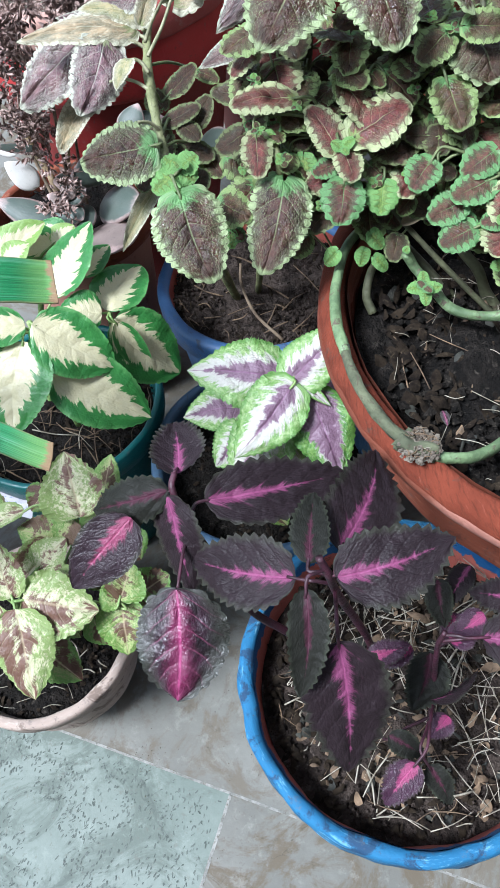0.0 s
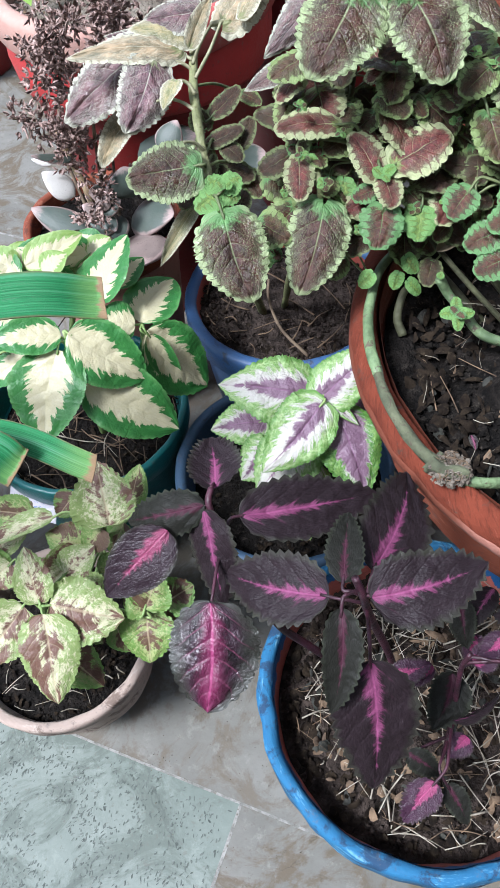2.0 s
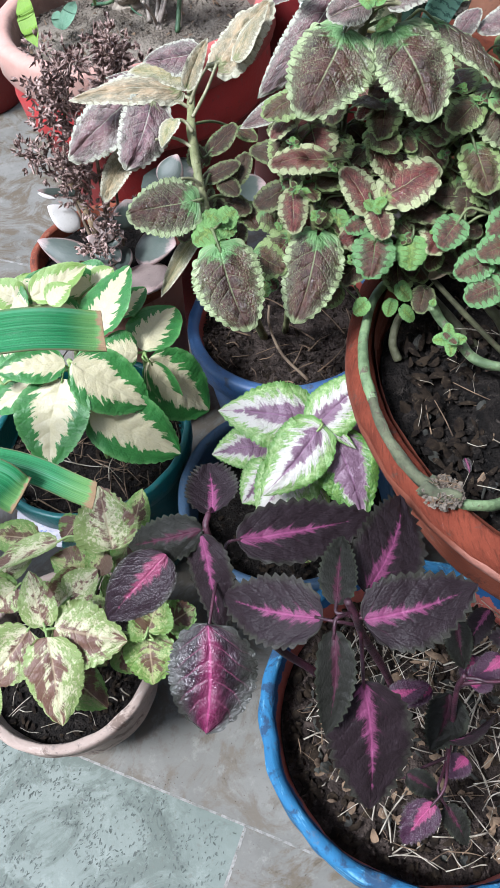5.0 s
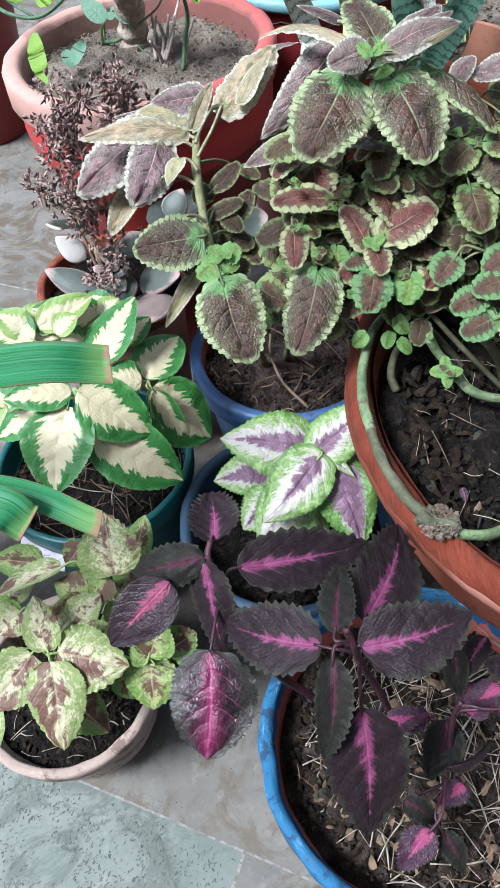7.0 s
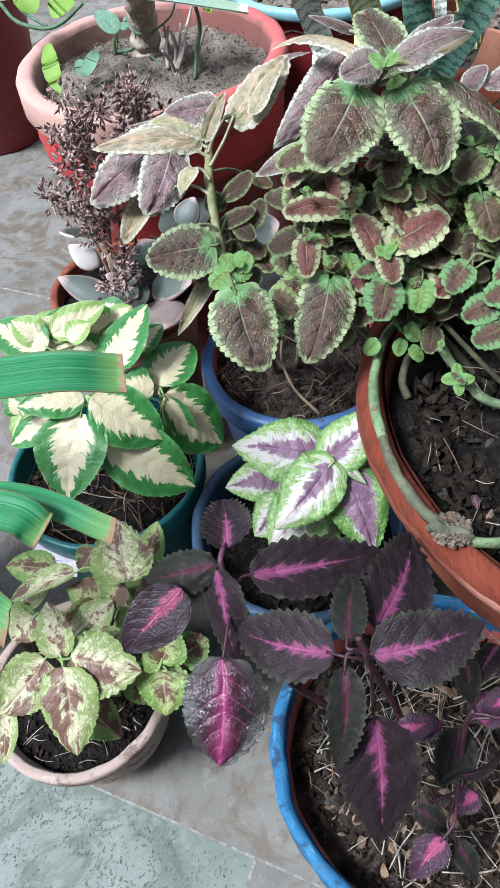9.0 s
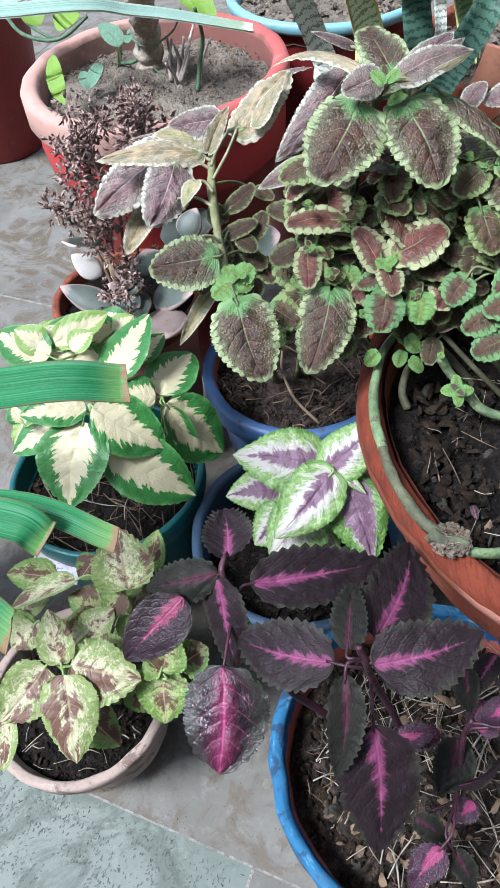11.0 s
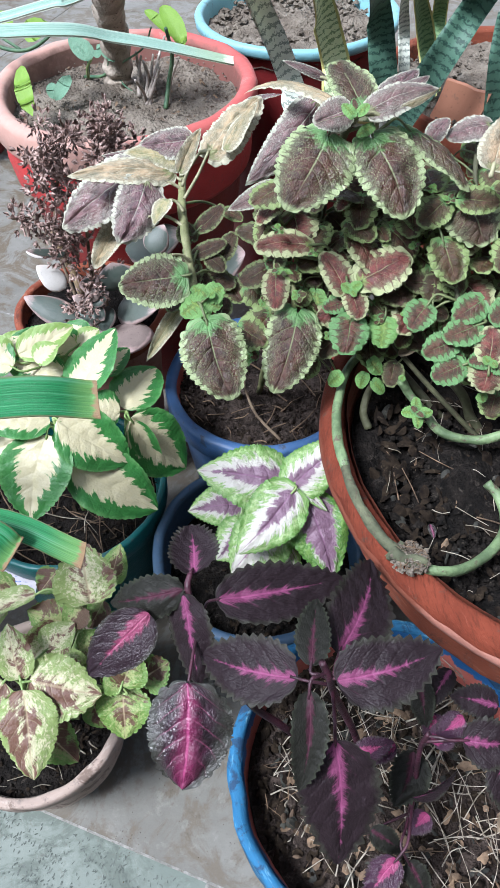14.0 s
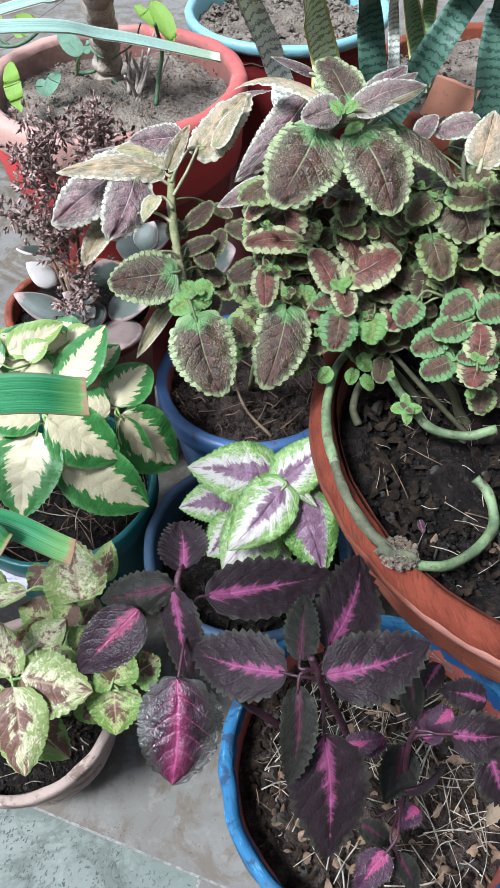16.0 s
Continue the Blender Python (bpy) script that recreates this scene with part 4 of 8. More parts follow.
# ---- floor: stone slabs and one terrazzo tile on a grout bed ----
def stone(name, c1, c2, c3):
    m, nt, bsdf = graph(name, 0.6, 0.25)
    co = coords(nt)
    col = blend(nt, step(nt, ntex(nt, co, 5.0, 6, 0.65, 0.6), 0.35, 0.68), c1, c2)
    swirl = ntex(nt, co, 9.0, 6, 0.72, 2.2)
    col = blend(nt, mth(nt, "MULTIPLY", step(nt, swirl, 0.44, 0.58), 0.85), col, c3)
    crease = mth(nt, "ABSOLUTE", mth(nt, "SUBTRACT", ntex(nt, co, 7.0, 5, 0.6, 1.2), 0.5))
    col = blend(nt, mth(nt, "MULTIPLY", step(nt, crease, 0.012, 0.0), mth(nt, "MULTIPLY", step(nt, swirl, 0.46, 0.6), 0.45)), col, tuple(0.45 * c for c in c3))
    col = blend(nt, mth(nt, "MULTIPLY", step(nt, ntex(nt, co, 42, 6, 0.78), 0.52, 0.70), 0.5), col, tuple(min(1, 1.35 * c) for c in c2))
    col = blend(nt, mth(nt, "MULTIPLY", step(nt, ntex(nt, co, 130, 4, 0.7), 0.585, 0.65), 0.40), col, (0.09, 0.08, 0.065))
    col = blend(nt, mth(nt, "MULTIPLY", rand(nt), 0.25), col, c2)
    put(nt, bsdf.inputs["Base Color"], col)
    put(nt, bsdf.inputs["Roughness"], mth(nt, "ADD", 0.50, mth(nt, "MULTIPLY", ntex(nt, co, 12, 4), 0.3)))
    bump(nt, bsdf, ntex(nt, co, 60, 6, 0.65), 0.3, 0.002)
    return m


M_STONE = stone("worn_grey_stone", (0.108, 0.105, 0.092), (0.164, 0.160, 0.144), (0.086, 0.066, 0.042))
M_TERRAZZO = stone("pale_green_terrazzo", (0.105, 0.128, 0.111), (0.166, 0.190, 0.168), (0.074, 0.090, 0.075))
M_GROUT = surface("pale_grout", (0.17, 0.166, 0.15), (0.29, 0.283, 0.262), 90, 0.9, 300, 0.4, (0.13, 0.115, 0.09))
M_CHIP = surface("dark_stone_chips", (0.058, 0.070, 0.060), (0.118, 0.138, 0.121), 90, 0.6)

me_ground = bpy.data.meshes.new("floor")
me_ground.from_pydata([(-120, -120, -0.003), (120, -120, -0.003), (120, 120, -0.003), (-120, 120, -0.003)], [], [(0, 1, 2, 3)])
me_ground.materials.append(M_STONE)
floor = tagged(new("floor", me_ground), "worn grey stone slabs with pale joints on a porch", "floor", kind="structure")
CORNER = Vector((-0.0536, 0.1176, 0))
E1, E2 = Vector((0.903, -0.430, 0)), Vector((0.430, 0.903, 0))


def slab(u0, u1, v0, v1, mat, name):
    g = 0.0007
    u0, u1, v0, v1 = u0 + g, u1 - g, v0 + g, v1 - g
    c = 0.0005
    verts, faces = [], []
    ring = []
    for inset, z in ((0, -0.02), (0, -0.0025), (c, 0.0)):
        pts = []
        for k, (a, b) in enumerate(((u0 + inset, v0 + inset), (u1 - inset, v0 + inset), (u1 - inset, v1 - inset), (u0 + inset, v1 - inset))):
            p = CORNER + E1 * a + E2 * b
            pts.append((p.x, p.y, z))
        ring.append(len(verts))
        verts += pts
    for r in (0, 1):
        for k in range(4):
            a, b = ring[r] + k, ring[r] + (k + 1) % 4
            faces.append((a, b, b + 4, a + 4))
    faces.append((8, 9, 10, 11))
    return mesh_object(name, verts, faces, mat, floor, smooth=False)


for i in range(-6, 6):
    for j in range(-4, 6):
        v0, v1 = (0.71 * j, 0.71 * (j + 1)) if j >= 0 else (0.6 * j, 0.6 * (j + 1))
        if j >= 0:
            slab(0.83 * i + 0.31, 0.83 * (i + 1) + 0.31, v0, v1, M_STONE, "stone_slab")
        elif not (i == -1 and j == -1):
            slab(0.6 * i, 0.6 * (i + 1), v0, v1, M_STONE, "stone_slab")
terrazzo = slab(-0.6, 0, -0.6, 0, M_TERRAZZO, "terrazzo_tile")


def chips():
    g = random.Random(8)
    verts, faces = [], []
    for _ in range(7500):
        c = CORNER + E1 * g.uniform(-0.40, -0.006) + E2 * g.uniform(-0.26, -0.006)
        if noise.noise(Vector((c.x * 22 + c.y * 9, c.y * 9, 4))) + 0.5 * noise.noise(c * 60) < g.uniform(-0.5, 0.6):
            continue
        lie = g.uniform(0.0002, 0.0006)
        a, ln, w = g.gauss(0.95, 0.5), g.uniform(0.0008, 0.0030), g.uniform(0.0003, 0.0009)
        d, e = Vector((math.cos(a), math.sin(a), 0)), Vector((-math.sin(a), math.cos(a), 0))
        k = len(verts)
        for p, q in ((-1, 0), (-0.4, -1), (0.5, -0.9), (1, 0.1), (0.4, 1), (-0.6, 0.8)):
            verts.append(c + d * (ln * p * g.uniform(0.8, 1.1)) + e * (w * q) + Vector((0, 0, lie)))
        faces.append(tuple(range(k, k + 6)))
    return tagged(mesh_object("chip_layer", verts, faces, M_CHIP, floor, smooth=False), kind="stuff")


chips()


def joint(u0, u1, v0, v1):
    verts = []
    for z in (-0.0028, 0.0003):
        for a, c in ((u0, v0), (u1, v0), (u1, v1), (u0, v1)):
            q = CORNER + E1 * a + E2 * c
            verts.append((q.x, q.y, z))
    mesh_object("grout_joint", verts, [(4, 5, 6, 7), (0, 1, 5, 4), (1, 2, 6, 5), (2, 3, 7, 6), (3, 0, 4, 7)], M_GROUT, floor, smooth=False)


joint(-1.8, 1.8, -0.0012, 0.0012)
joint(-0.0018, 0.0014, -0.6, -0.0017)
joint(-2.4, 1.8, 0.708, 0.712)
M_GRIT = surface("dark_grit", (0.03, 0.024, 0.016), (0.11, 0.09, 0.06), 200, 0.9)
crumbs(floor, -0.048, 0.152, 0.0, 0.10, 120, 0.0006, M_GRIT, "grit", seed=81, flat=0.5)
crumbs(floor, CORNER.x - 0.085, CORNER.y + 0.043, 0.0, 0.015, 60, 0.0005, M_GRIT, "joint_dirt", seed=82, flat=0.5)


# ---- unseen plain walls, added to block skylight and deepen the shade ----
def unseen_wall(name, x0, x1, y0, y1, z1):
    verts = [(x, y, z) for z in (-0.02, z1) for x, y in ((x0, y0), (x1, y0), (x1, y1), (x0, y1))]
    faces = [(3, 2, 1, 0), (4, 5, 6, 7)] + [(k, (k + 1) % 4, (k + 1) % 4 + 4, k + 4) for k in range(4)]
    return tagged(mesh_object(name, verts, faces, M_PLASTER, smooth=False), "unseen plain plaster wall, added to cut the skylight", "wall", kind="structure")


M_PLASTER = surface("weathered_plaster", (0.20, 0.19, 0.17), (0.30, 0.285, 0.26), 3, 0.9, 120, 0.4, (0.16, 0.15, 0.13))
unseen_wall("wall_south", -3.2, 2.3, -1.95, -1.8, 2.9)
unseen_wall("wall_east", 2.15, 2.3, -1.8, 3.4, 2.9)


# ---- potted purple coleus ----
purple = thing("potted_coleus", 0.1144, 0.1568, 0, "dark purple coleus with magenta veins in a chipped blue-painted clay pot", "potted plant", "coleus pots")
pot(purple, 0.1144, 0.1568, 0.2096, 0.136, 0.092, 0.036, 0.0116, M_BLUE, M_BLUE, M_BLUEDRIP, rough=0.0026, rim_label="thick blue-painted rim, scuffed at the edge",
    rim=[(0.122, 0.1746), (0.133, 0.1736), (0.1355, 0.1766), (0.136, 0.1920), (0.1362, 0.2050), (0.1352, 0.2082), (0.1330, 0.2096), (0.1290, 0.2094), (0.1262, 0.2080), (0.1246, 0.2040), (0.1244, 0.2010)])
soil(purple, 0.1144, 0.1568, 0.1664, 0.12, M_SOIL_BROWN)
crumbs(purple, 0.1144, 0.1568, 0.1704, 0.1144, 1500, 0.0018, M_SOIL_BROWN, seed=3)
straws(purple, 0.120, 0.150, 0.173, 0.1080, 175, 0.038, 0.0005, M_STRAW, seed=4)
straws(purple, 0.1144, 0.1568, 0.172, 0.1104, 110, 0.028, 0.0004, M_CHIPLEAF, "brown_fibre", seed=46)
straws(purple, 0.124, 0.152, 0.1736, 0.104, 34, 0.06, 0.0007, M_STRAW, "straw_stalk", seed=44)
flakes(purple, 0.1144, 0.1568, 0.1728, 0.1168, 650, 0.0085, M_DARKLEAF, seed=45)
flakes(purple, 0.125, 0.15, 0.1744, 0.108, 140, 0.009, M_CHIPLEAF, "dry_leaf_litter", seed=47)
flakes(purple, 0.150, 0.19, 0.1760, 0.075, 26, 0.016, M_CHIPLEAF, "bark_scrap", seed=49)
stem(purple, [(0.1046, 0.1545, 0.168), (0.0777, 0.1616, 0.288), (0.0553, 0.1553, 0.384), (0.048, 0.1527, 0.424), (0.0432, 0.1567, 0.44)], 0.0030, 0.0022, "purple")
stem(purple, [(0.095, 0.1554, 0.168), (0.0449, 0.1633, 0.264), (0.0219, 0.1677, 0.304), (-0.0024, 0.1777, 0.336), (-0.0198, 0.2034, 0.368), (-0.0286, 0.2118, 0.392), (-0.0354, 0.2251, 0.416), (-0.033, 0.2353, 0.42)], 0.0032, 0.0020, "purple")
stem(purple, [(0.1239, 0.1124, 0.168), (0.1176, 0.1183, 0.256), (0.1167, 0.1356, 0.32), (0.1196, 0.1389, 0.344)], 0.0024, 0.0015, "purple")
leaf(purple, "purple", (-0.0156, 0.2243, 0.4), (0.0781, 0.2477, 0.372), 0.0387, roll=-8)
leaf(purple, "purple", (-0.0312, 0.2379, 0.4152), (-0.0329, 0.2794, 0.412), 0.0343, cup=0.3)
leaf(purple, "rosy", (-0.0625, 0.2138, 0.4104), (-0.1064, 0.1881, 0.3784), 0.0376, cup=0.06, form="cream", roll=-10, stalk=False)
leaf(purple, "duskgreen", (-0.0389, 0.2246, 0.4176), (-0.0934, 0.2385, 0.384), 0.0277, arch=0.28, cup=-0.3)
leaf(purple, "purple", (-0.0385, 0.2213, 0.416), (-0.0337, 0.1782, 0.364), 0.0300, roll=25, cup=-0.25)
leaf(purple, "glossy", (-0.0393, 0.1687, 0.3976), (-0.0485, 0.1167, 0.3562), 0.0530, cup=-0.10, wave=0.06, form="crinkled", arch=0.16, fold=-0.22, stalk=False)
stem(purple, [(-0.0286, 0.2118, 0.3880), (-0.0335, 0.1950, 0.3960), (-0.0385, 0.1700, 0.3970)], 0.0013, 0.0011, "purple", "leaf_stalk", 6)
leaf(purple, "purple", (0.0291, 0.1596, 0.412), (-0.0309, 0.1931, 0.3864), 0.0411)
leaf(purple, "purple", (0.0478, 0.1216, 0.404), (0.0453, 0.0693, 0.336), 0.0442, cup=-0.10)
leaf(purple, "purple", (0.059, 0.1738, 0.412), (0.0978, 0.2546, 0.384), 0.0444, roll=10)
leaf(purple, "purple", (0.0522, 0.1495, 0.428), (0.1183, 0.1613, 0.432), 0.0385, roll=-5)
leaf(purple, "duskgreen", (0.0384, 0.1617, 0.4256), (0.0492, 0.207, 0.4224), 0.0221)
leaf(purple, "duskgreen", (0.034, 0.1419, 0.4336), (0.0229, 0.0983, 0.396), 0.0211, cup=0.25)
leaf(purple, "magenta", (0.0771, 0.1495, 0.2802), (0.1070, 0.1537, 0.2830), 0.0179)
leaf(purple, "magenta", (0.1101, 0.1544, 0.2721), (0.0821, 0.1471, 0.2671), 0.0166)
leaf(purple, "duskgreen", (0.1170, 0.1410, 0.2973), (0.0989, 0.1103, 0.2758), 0.0282)
leaf(purple, "duskgreen", (0.1324, 0.1874, 0.3096), (0.1333, 0.1594, 0.2900), 0.0194)
leaf(purple, "magenta", (0.1293, 0.1435, 0.3100), (0.1486, 0.1495, 0.3141), 0.0200)
leaf(purple, "purple", (0.1572, 0.1939, 0.3104), (0.1372, 0.1721, 0.2952), 0.0179)
leaf(purple, "magenta", (0.1404, 0.1715, 0.2821), (0.1454, 0.1512, 0.2678), 0.0191)
leaf(purple, "magenta", (0.1277, 0.1088, 0.2500), (0.1125, 0.0986, 0.2430), 0.0187)
leaf(purple, "magenta", (0.0790, 0.1139, 0.2336), (0.0727, 0.1310, 0.2456), 0.0143)
leaf(purple, "duskgreen", (0.0854, 0.1051, 0.2350), (0.1086, 0.0902, 0.2244), 0.0166)
leaf(purple, "magenta", (0.0955, 0.0798, 0.2620), (0.0712, 0.0596, 0.2479), 0.0239)
leaf(purple, "duskgreen", (0.1059, 0.0794, 0.2500), (0.1171, 0.0558, 0.2334), 0.0173)
leaf(purple, "purple", (0.1090, 0.1109, 0.3000), (0.1423, 0.1230, 0.3083), 0.0150, roll=50, fold=0.5)
leaf(purple, "magenta", (0.0591, 0.1319, 0.1988), (0.0856, 0.1260, 0.1945), 0.0181)
leaf(purple, "purple", (0.1416, 0.1320, 0.3450), (0.1836, 0.1278, 0.3445), 0.0330, roll=10)
leaf(purple, "purple", (0.1666, 0.1213, 0.3350), (0.1765, 0.0905, 0.3102), 0.0301)
leaf(purple, "magenta", (0.1519, 0.1531, 0.3250), (0.1314, 0.1456, 0.3174), 0.0179)
leaf(purple, "purple", (0.1769, 0.1569, 0.3300), (0.1434, 0.1658, 0.3351), 0.0228)
leaf(purple, "tan", (0.2096, 0.1193, 0.188), (0.1962, 0.1027, 0.1856), 0.0132, cup=0.7, stalk=False)
leaf(purple, "tan", (0.117, 0.2336, 0.1856), (0.1199, 0.2153, 0.184), 0.0105, cup=0.7, stalk=False)

# ---- potted plum and white coleus ----
kong = thing("potted_coleus", 0.0268, 0.3808, 0, "coleus with plum, white and lime leaves in a dull blue pot", "potted plant", "coleus pots")
pot(kong, 0.0268, 0.3808, 0.2144, 0.1112, 0.076, 0.032, 0.0112, M_SLATE, M_SLATE, M_SLATE)
soil(kong, 0.0268, 0.3808, 0.172, 0.0992, M_SOIL)
crumbs(kong, 0.0268, 0.3808, 0.176, 0.096, 300, 0.0026, M_CLOD, seed=5)
flakes(kong, 0.0268, 0.3808, 0.1776, 0.096, 260, 0.006, M_DARKLEAF, seed=64)
stem(kong, [(0.048, 0.368, 0.168), (0.0512, 0.3664, 0.256), (0.0528, 0.3672, 0.332)], 0.004, 0.0025, "green")
leaf(kong, "kong", (0.0472, 0.3691, 0.3310), (-0.0284, 0.3885, 0.3365), 0.0603, arch=0.16)
leaf(kong, "kong", (0.0532, 0.3526, 0.3389), (0.0013, 0.3163, 0.3052), 0.0490, arch=0.16)
leaf(kong, "kong", (0.0556, 0.3632, 0.3360), (0.1043, 0.3878, 0.3663), 0.0441, arch=0.12)
leaf(kong, "kongdark", (0.0687, 0.3514, 0.3227), (0.0851, 0.2966, 0.2785), 0.0516, arch=0.14)
leaf(kong, "kong", (0.0388, 0.3469, 0.2959), (-0.0051, 0.3176, 0.2685), 0.0540)
leaf(kong, "kong", (0.0071, 0.3892, 0.2768), (-0.0417, 0.3889, 0.2731), 0.0419)
leaf(kong, "kong", (0.0613, 0.3600, 0.3352), (0.0846, 0.3418, 0.3218), 0.0100, fold=0.5)
leaf(kong, "kongdark", (0.0847, 0.4034, 0.2799), (0.1195, 0.3818, 0.2645), 0.0392)
leaf(kong, "kong", (0.0132, 0.3566, 0.2814), (-0.0177, 0.3375, 0.2634), 0.0425)
leaf(kong, "kong", (0.0488, 0.3396, 0.2728), (0.0202, 0.3219, 0.2562), 0.0477)
leaf(kong, "mixgreen", (0.0066, 0.2890, 0.2550), (-0.0146, 0.3030, 0.2651), 0.0205)
leaf(kong, "mixgreen", (0.0240, 0.3071, 0.2500), (0.0376, 0.2862, 0.2337), 0.0232)

# ---- potted cream and green coleus ----
cream = thing("potted_coleus", -0.1752, 0.4736, 0, "coleus with cream-centred green leaves in a dark teal plastic pot", "potted plant", "coleus pots")
pot(cream, -0.1752, 0.4736, 0.224, 0.108, 0.076, 0.028, 0.0072, M_TEALPOT, M_TEALPOT, M_TEALPOT)
soil(cream, -0.1752, 0.4736, 0.196, 0.1, M_SOIL)
crumbs(cream, -0.1752, 0.4736, 0.2, 0.096, 350, 0.0026, M_CLOD, seed=6)
straws(cream, -0.1752, 0.4736, 0.2, 0.096, 110, 0.05, 0.0006, M_CHIPLEAF, seed=7)
straws(cream, -0.172, 0.468, 0.204, 0.092, 14, 0.06, 0.0005, M_STRAW, "pale_straw", seed=9)
flakes(cream, -0.1752, 0.4736, 0.2016, 0.096, 260, 0.006, M_DARKLEAF, seed=65)
stem(cream, [(-0.16, 0.456, 0.192), (-0.156, 0.444, 0.288), (-0.152, 0.4344, 0.372)], 0.004, 0.0025, "green")
stem(cream, [(-0.136, 0.48, 0.192), (-0.104, 0.476, 0.272), (-0.0928, 0.4656, 0.34)], 0.004, 0.0025, "green")
stem(cream, [(-0.192, 0.488, 0.192), (-0.176, 0.52, 0.28), (-0.152, 0.528, 0.36)], 0.004, 0.0025, "green")
leaf(cream, "cream", (-0.1603, 0.4235, 0.3616), (-0.1792, 0.3626, 0.316), 0.0645)
leaf(cream, "cream", (-0.1487, 0.4293, 0.3744), (-0.0909, 0.4144, 0.324), 0.0532)
leaf(cream, "cream", (-0.1436, 0.41, 0.34), (-0.0698, 0.3898, 0.2784), 0.0620)
leaf(cream, "cream", (-0.1571, 0.4364, 0.368), (-0.2144, 0.4267, 0.376), 0.0342)
leaf(cream, "cream", (-0.0903, 0.453, 0.3408), (-0.043, 0.4506, 0.264), 0.0622)
leaf(cream, "cream", (-0.0956, 0.467, 0.3424), (-0.0644, 0.5354, 0.328), 0.0492)
leaf(cream, "cream", (-0.1376, 0.475, 0.3584), (-0.0976, 0.5317, 0.388), 0.0558, roll=-25)
leaf(cream, "cream", (-0.1315, 0.538, 0.3616), (-0.2032, 0.5459, 0.376), 0.0414, roll=-20)
leaf(cream, "cream", (-0.1987, 0.5093, 0.368), (-0.2578, 0.5515, 0.368), 0.0466)
leaf(cream, "cream", (-0.098, 0.4592, 0.3456), (-0.1325, 0.4595, 0.3584), 0.0380)
leaf(cream, "cream", (-0.0868, 0.4496, 0.3424), (-0.0676, 0.4447, 0.2864), 0.0251, cup=0.5)
leaf(cream, "cream", (-0.1741, 0.4466, 0.348), (-0.2402, 0.4308, 0.32), 0.0392)
leaf(cream, "cream", (-0.1512, 0.5063, 0.36), (-0.2121, 0.5296, 0.36), 0.0365)
leaf(cream, "cream", (-0.1171, 0.5053, 0.352), (-0.0898, 0.542, 0.352), 0.0258)
leaf(cream, "cream", (-0.1987, 0.4866, 0.36), (-0.2526, 0.4652, 0.352), 0.0375)
leaf(cream, "cream", (-0.1338, 0.5622, 0.352), (-0.1562, 0.5786, 0.36), 0.0291)
leaf(cream, "creamlime", (-0.1932, 0.5194, 0.3750), (-0.1387, 0.5390, 0.3889), 0.0340, fold=0.2)
leaf(cream, "creamlime", (-0.2016, 0.5213, 0.3700), (-0.2329, 0.5364, 0.3832), 0.0321)
leaf(cream, "creamlime", (-0.1738, 0.5007, 0.3820), (-0.1508, 0.5118, 0.3901), 0.0235)
leaf(cream, "creamlime", (-0.1383, 0.5359, 0.3667), (-0.1165, 0.5477, 0.3754), 0.0247)
leaf(cream, "creamlime", (-0.2110, 0.5288, 0.3614), (-0.1933, 0.5506, 0.3782), 0.0281)
leaf(cream, "cream", (-0.2177, 0.4334, 0.3600), (-0.2263, 0.4462, 0.3705), 0.0206)
leaf(cream, "creamlime", (-0.2171, 0.4571, 0.3327), (-0.2400, 0.4416, 0.3210), 0.0305)

# ---- potted mottled coleus ----
mottled = thing("potted_coleus", -0.2112, 0.2656, 0, "mottled lime and maroon coleus in a weathered beige clay pot", "potted plant", "coleus pots")
pot(mottled, -0.2112, 0.2656, 0.1376, 0.0948, 0.046, 0.020, 0.0104, M_BEIGE, M_BEIGE, M_BEIGE, rough=0.0016,
    rim=[(0.082, 0.1186), (0.0915, 0.1180), (0.0935, 0.1200), (0.0945, 0.1300), (0.0948, 0.1352), (0.0936, 0.1372), (0.0915, 0.1377), (0.0870, 0.1374), (0.0852, 0.1362), (0.0846, 0.1330)])
soil(mottled, -0.2112, 0.2656, 0.116, 0.0848, M_SOIL)
crumbs(mottled, -0.2112, 0.2656, 0.12, 0.08, 500, 0.0024, M_CLOD, seed=10)
straws(mottled, -0.2112, 0.2656, 0.12, 0.08, 60, 0.03, 0.0006, M_STRAW, seed=11)
flakes(mottled, -0.2112, 0.2656, 0.1216, 0.08, 260, 0.006, M_DARKLEAF, seed=67)
stem(mottled, [(-0.2, 0.248, 0.112), (-0.188, 0.236, 0.208), (-0.1808, 0.2272, 0.2856)], 0.0035, 0.0022, "green")
stem(mottled, [(-0.2, 0.28, 0.112), (-0.152, 0.288, 0.224), (-0.1296, 0.2896, 0.3024)], 0.0035, 0.0022, "green")
stem(mottled, [(-0.192, 0.264, 0.112), (-0.136, 0.24, 0.2), (-0.112, 0.2224, 0.26)], 0.0035, 0.0022, "green")
leaf(mottled, "mix", (-0.1822, 0.2299, 0.2850), (-0.1889, 0.2657, 0.3140), 0.0299)
leaf(mottled, "mix", (-0.1787, 0.2206, 0.2860), (-0.1754, 0.1647, 0.2410), 0.0443, cup=-0.1)
leaf(mottled, "mix", (-0.1746, 0.2295, 0.2840), (-0.1182, 0.2163, 0.2715), 0.0535, roll=8)
leaf(mottled, "mix", (-0.1951, 0.2297, 0.2840), (-0.2366, 0.1970, 0.2592), 0.0461, roll=-12)
leaf(mottled, "mixdark", (-0.1833, 0.2128, 0.2382), (-0.1468, 0.1832, 0.2132), 0.0391)
leaf(mottled, "mix", (-0.1248, 0.2821, 0.3040), (-0.1296, 0.3233, 0.3372), 0.0505, fold=0.1)
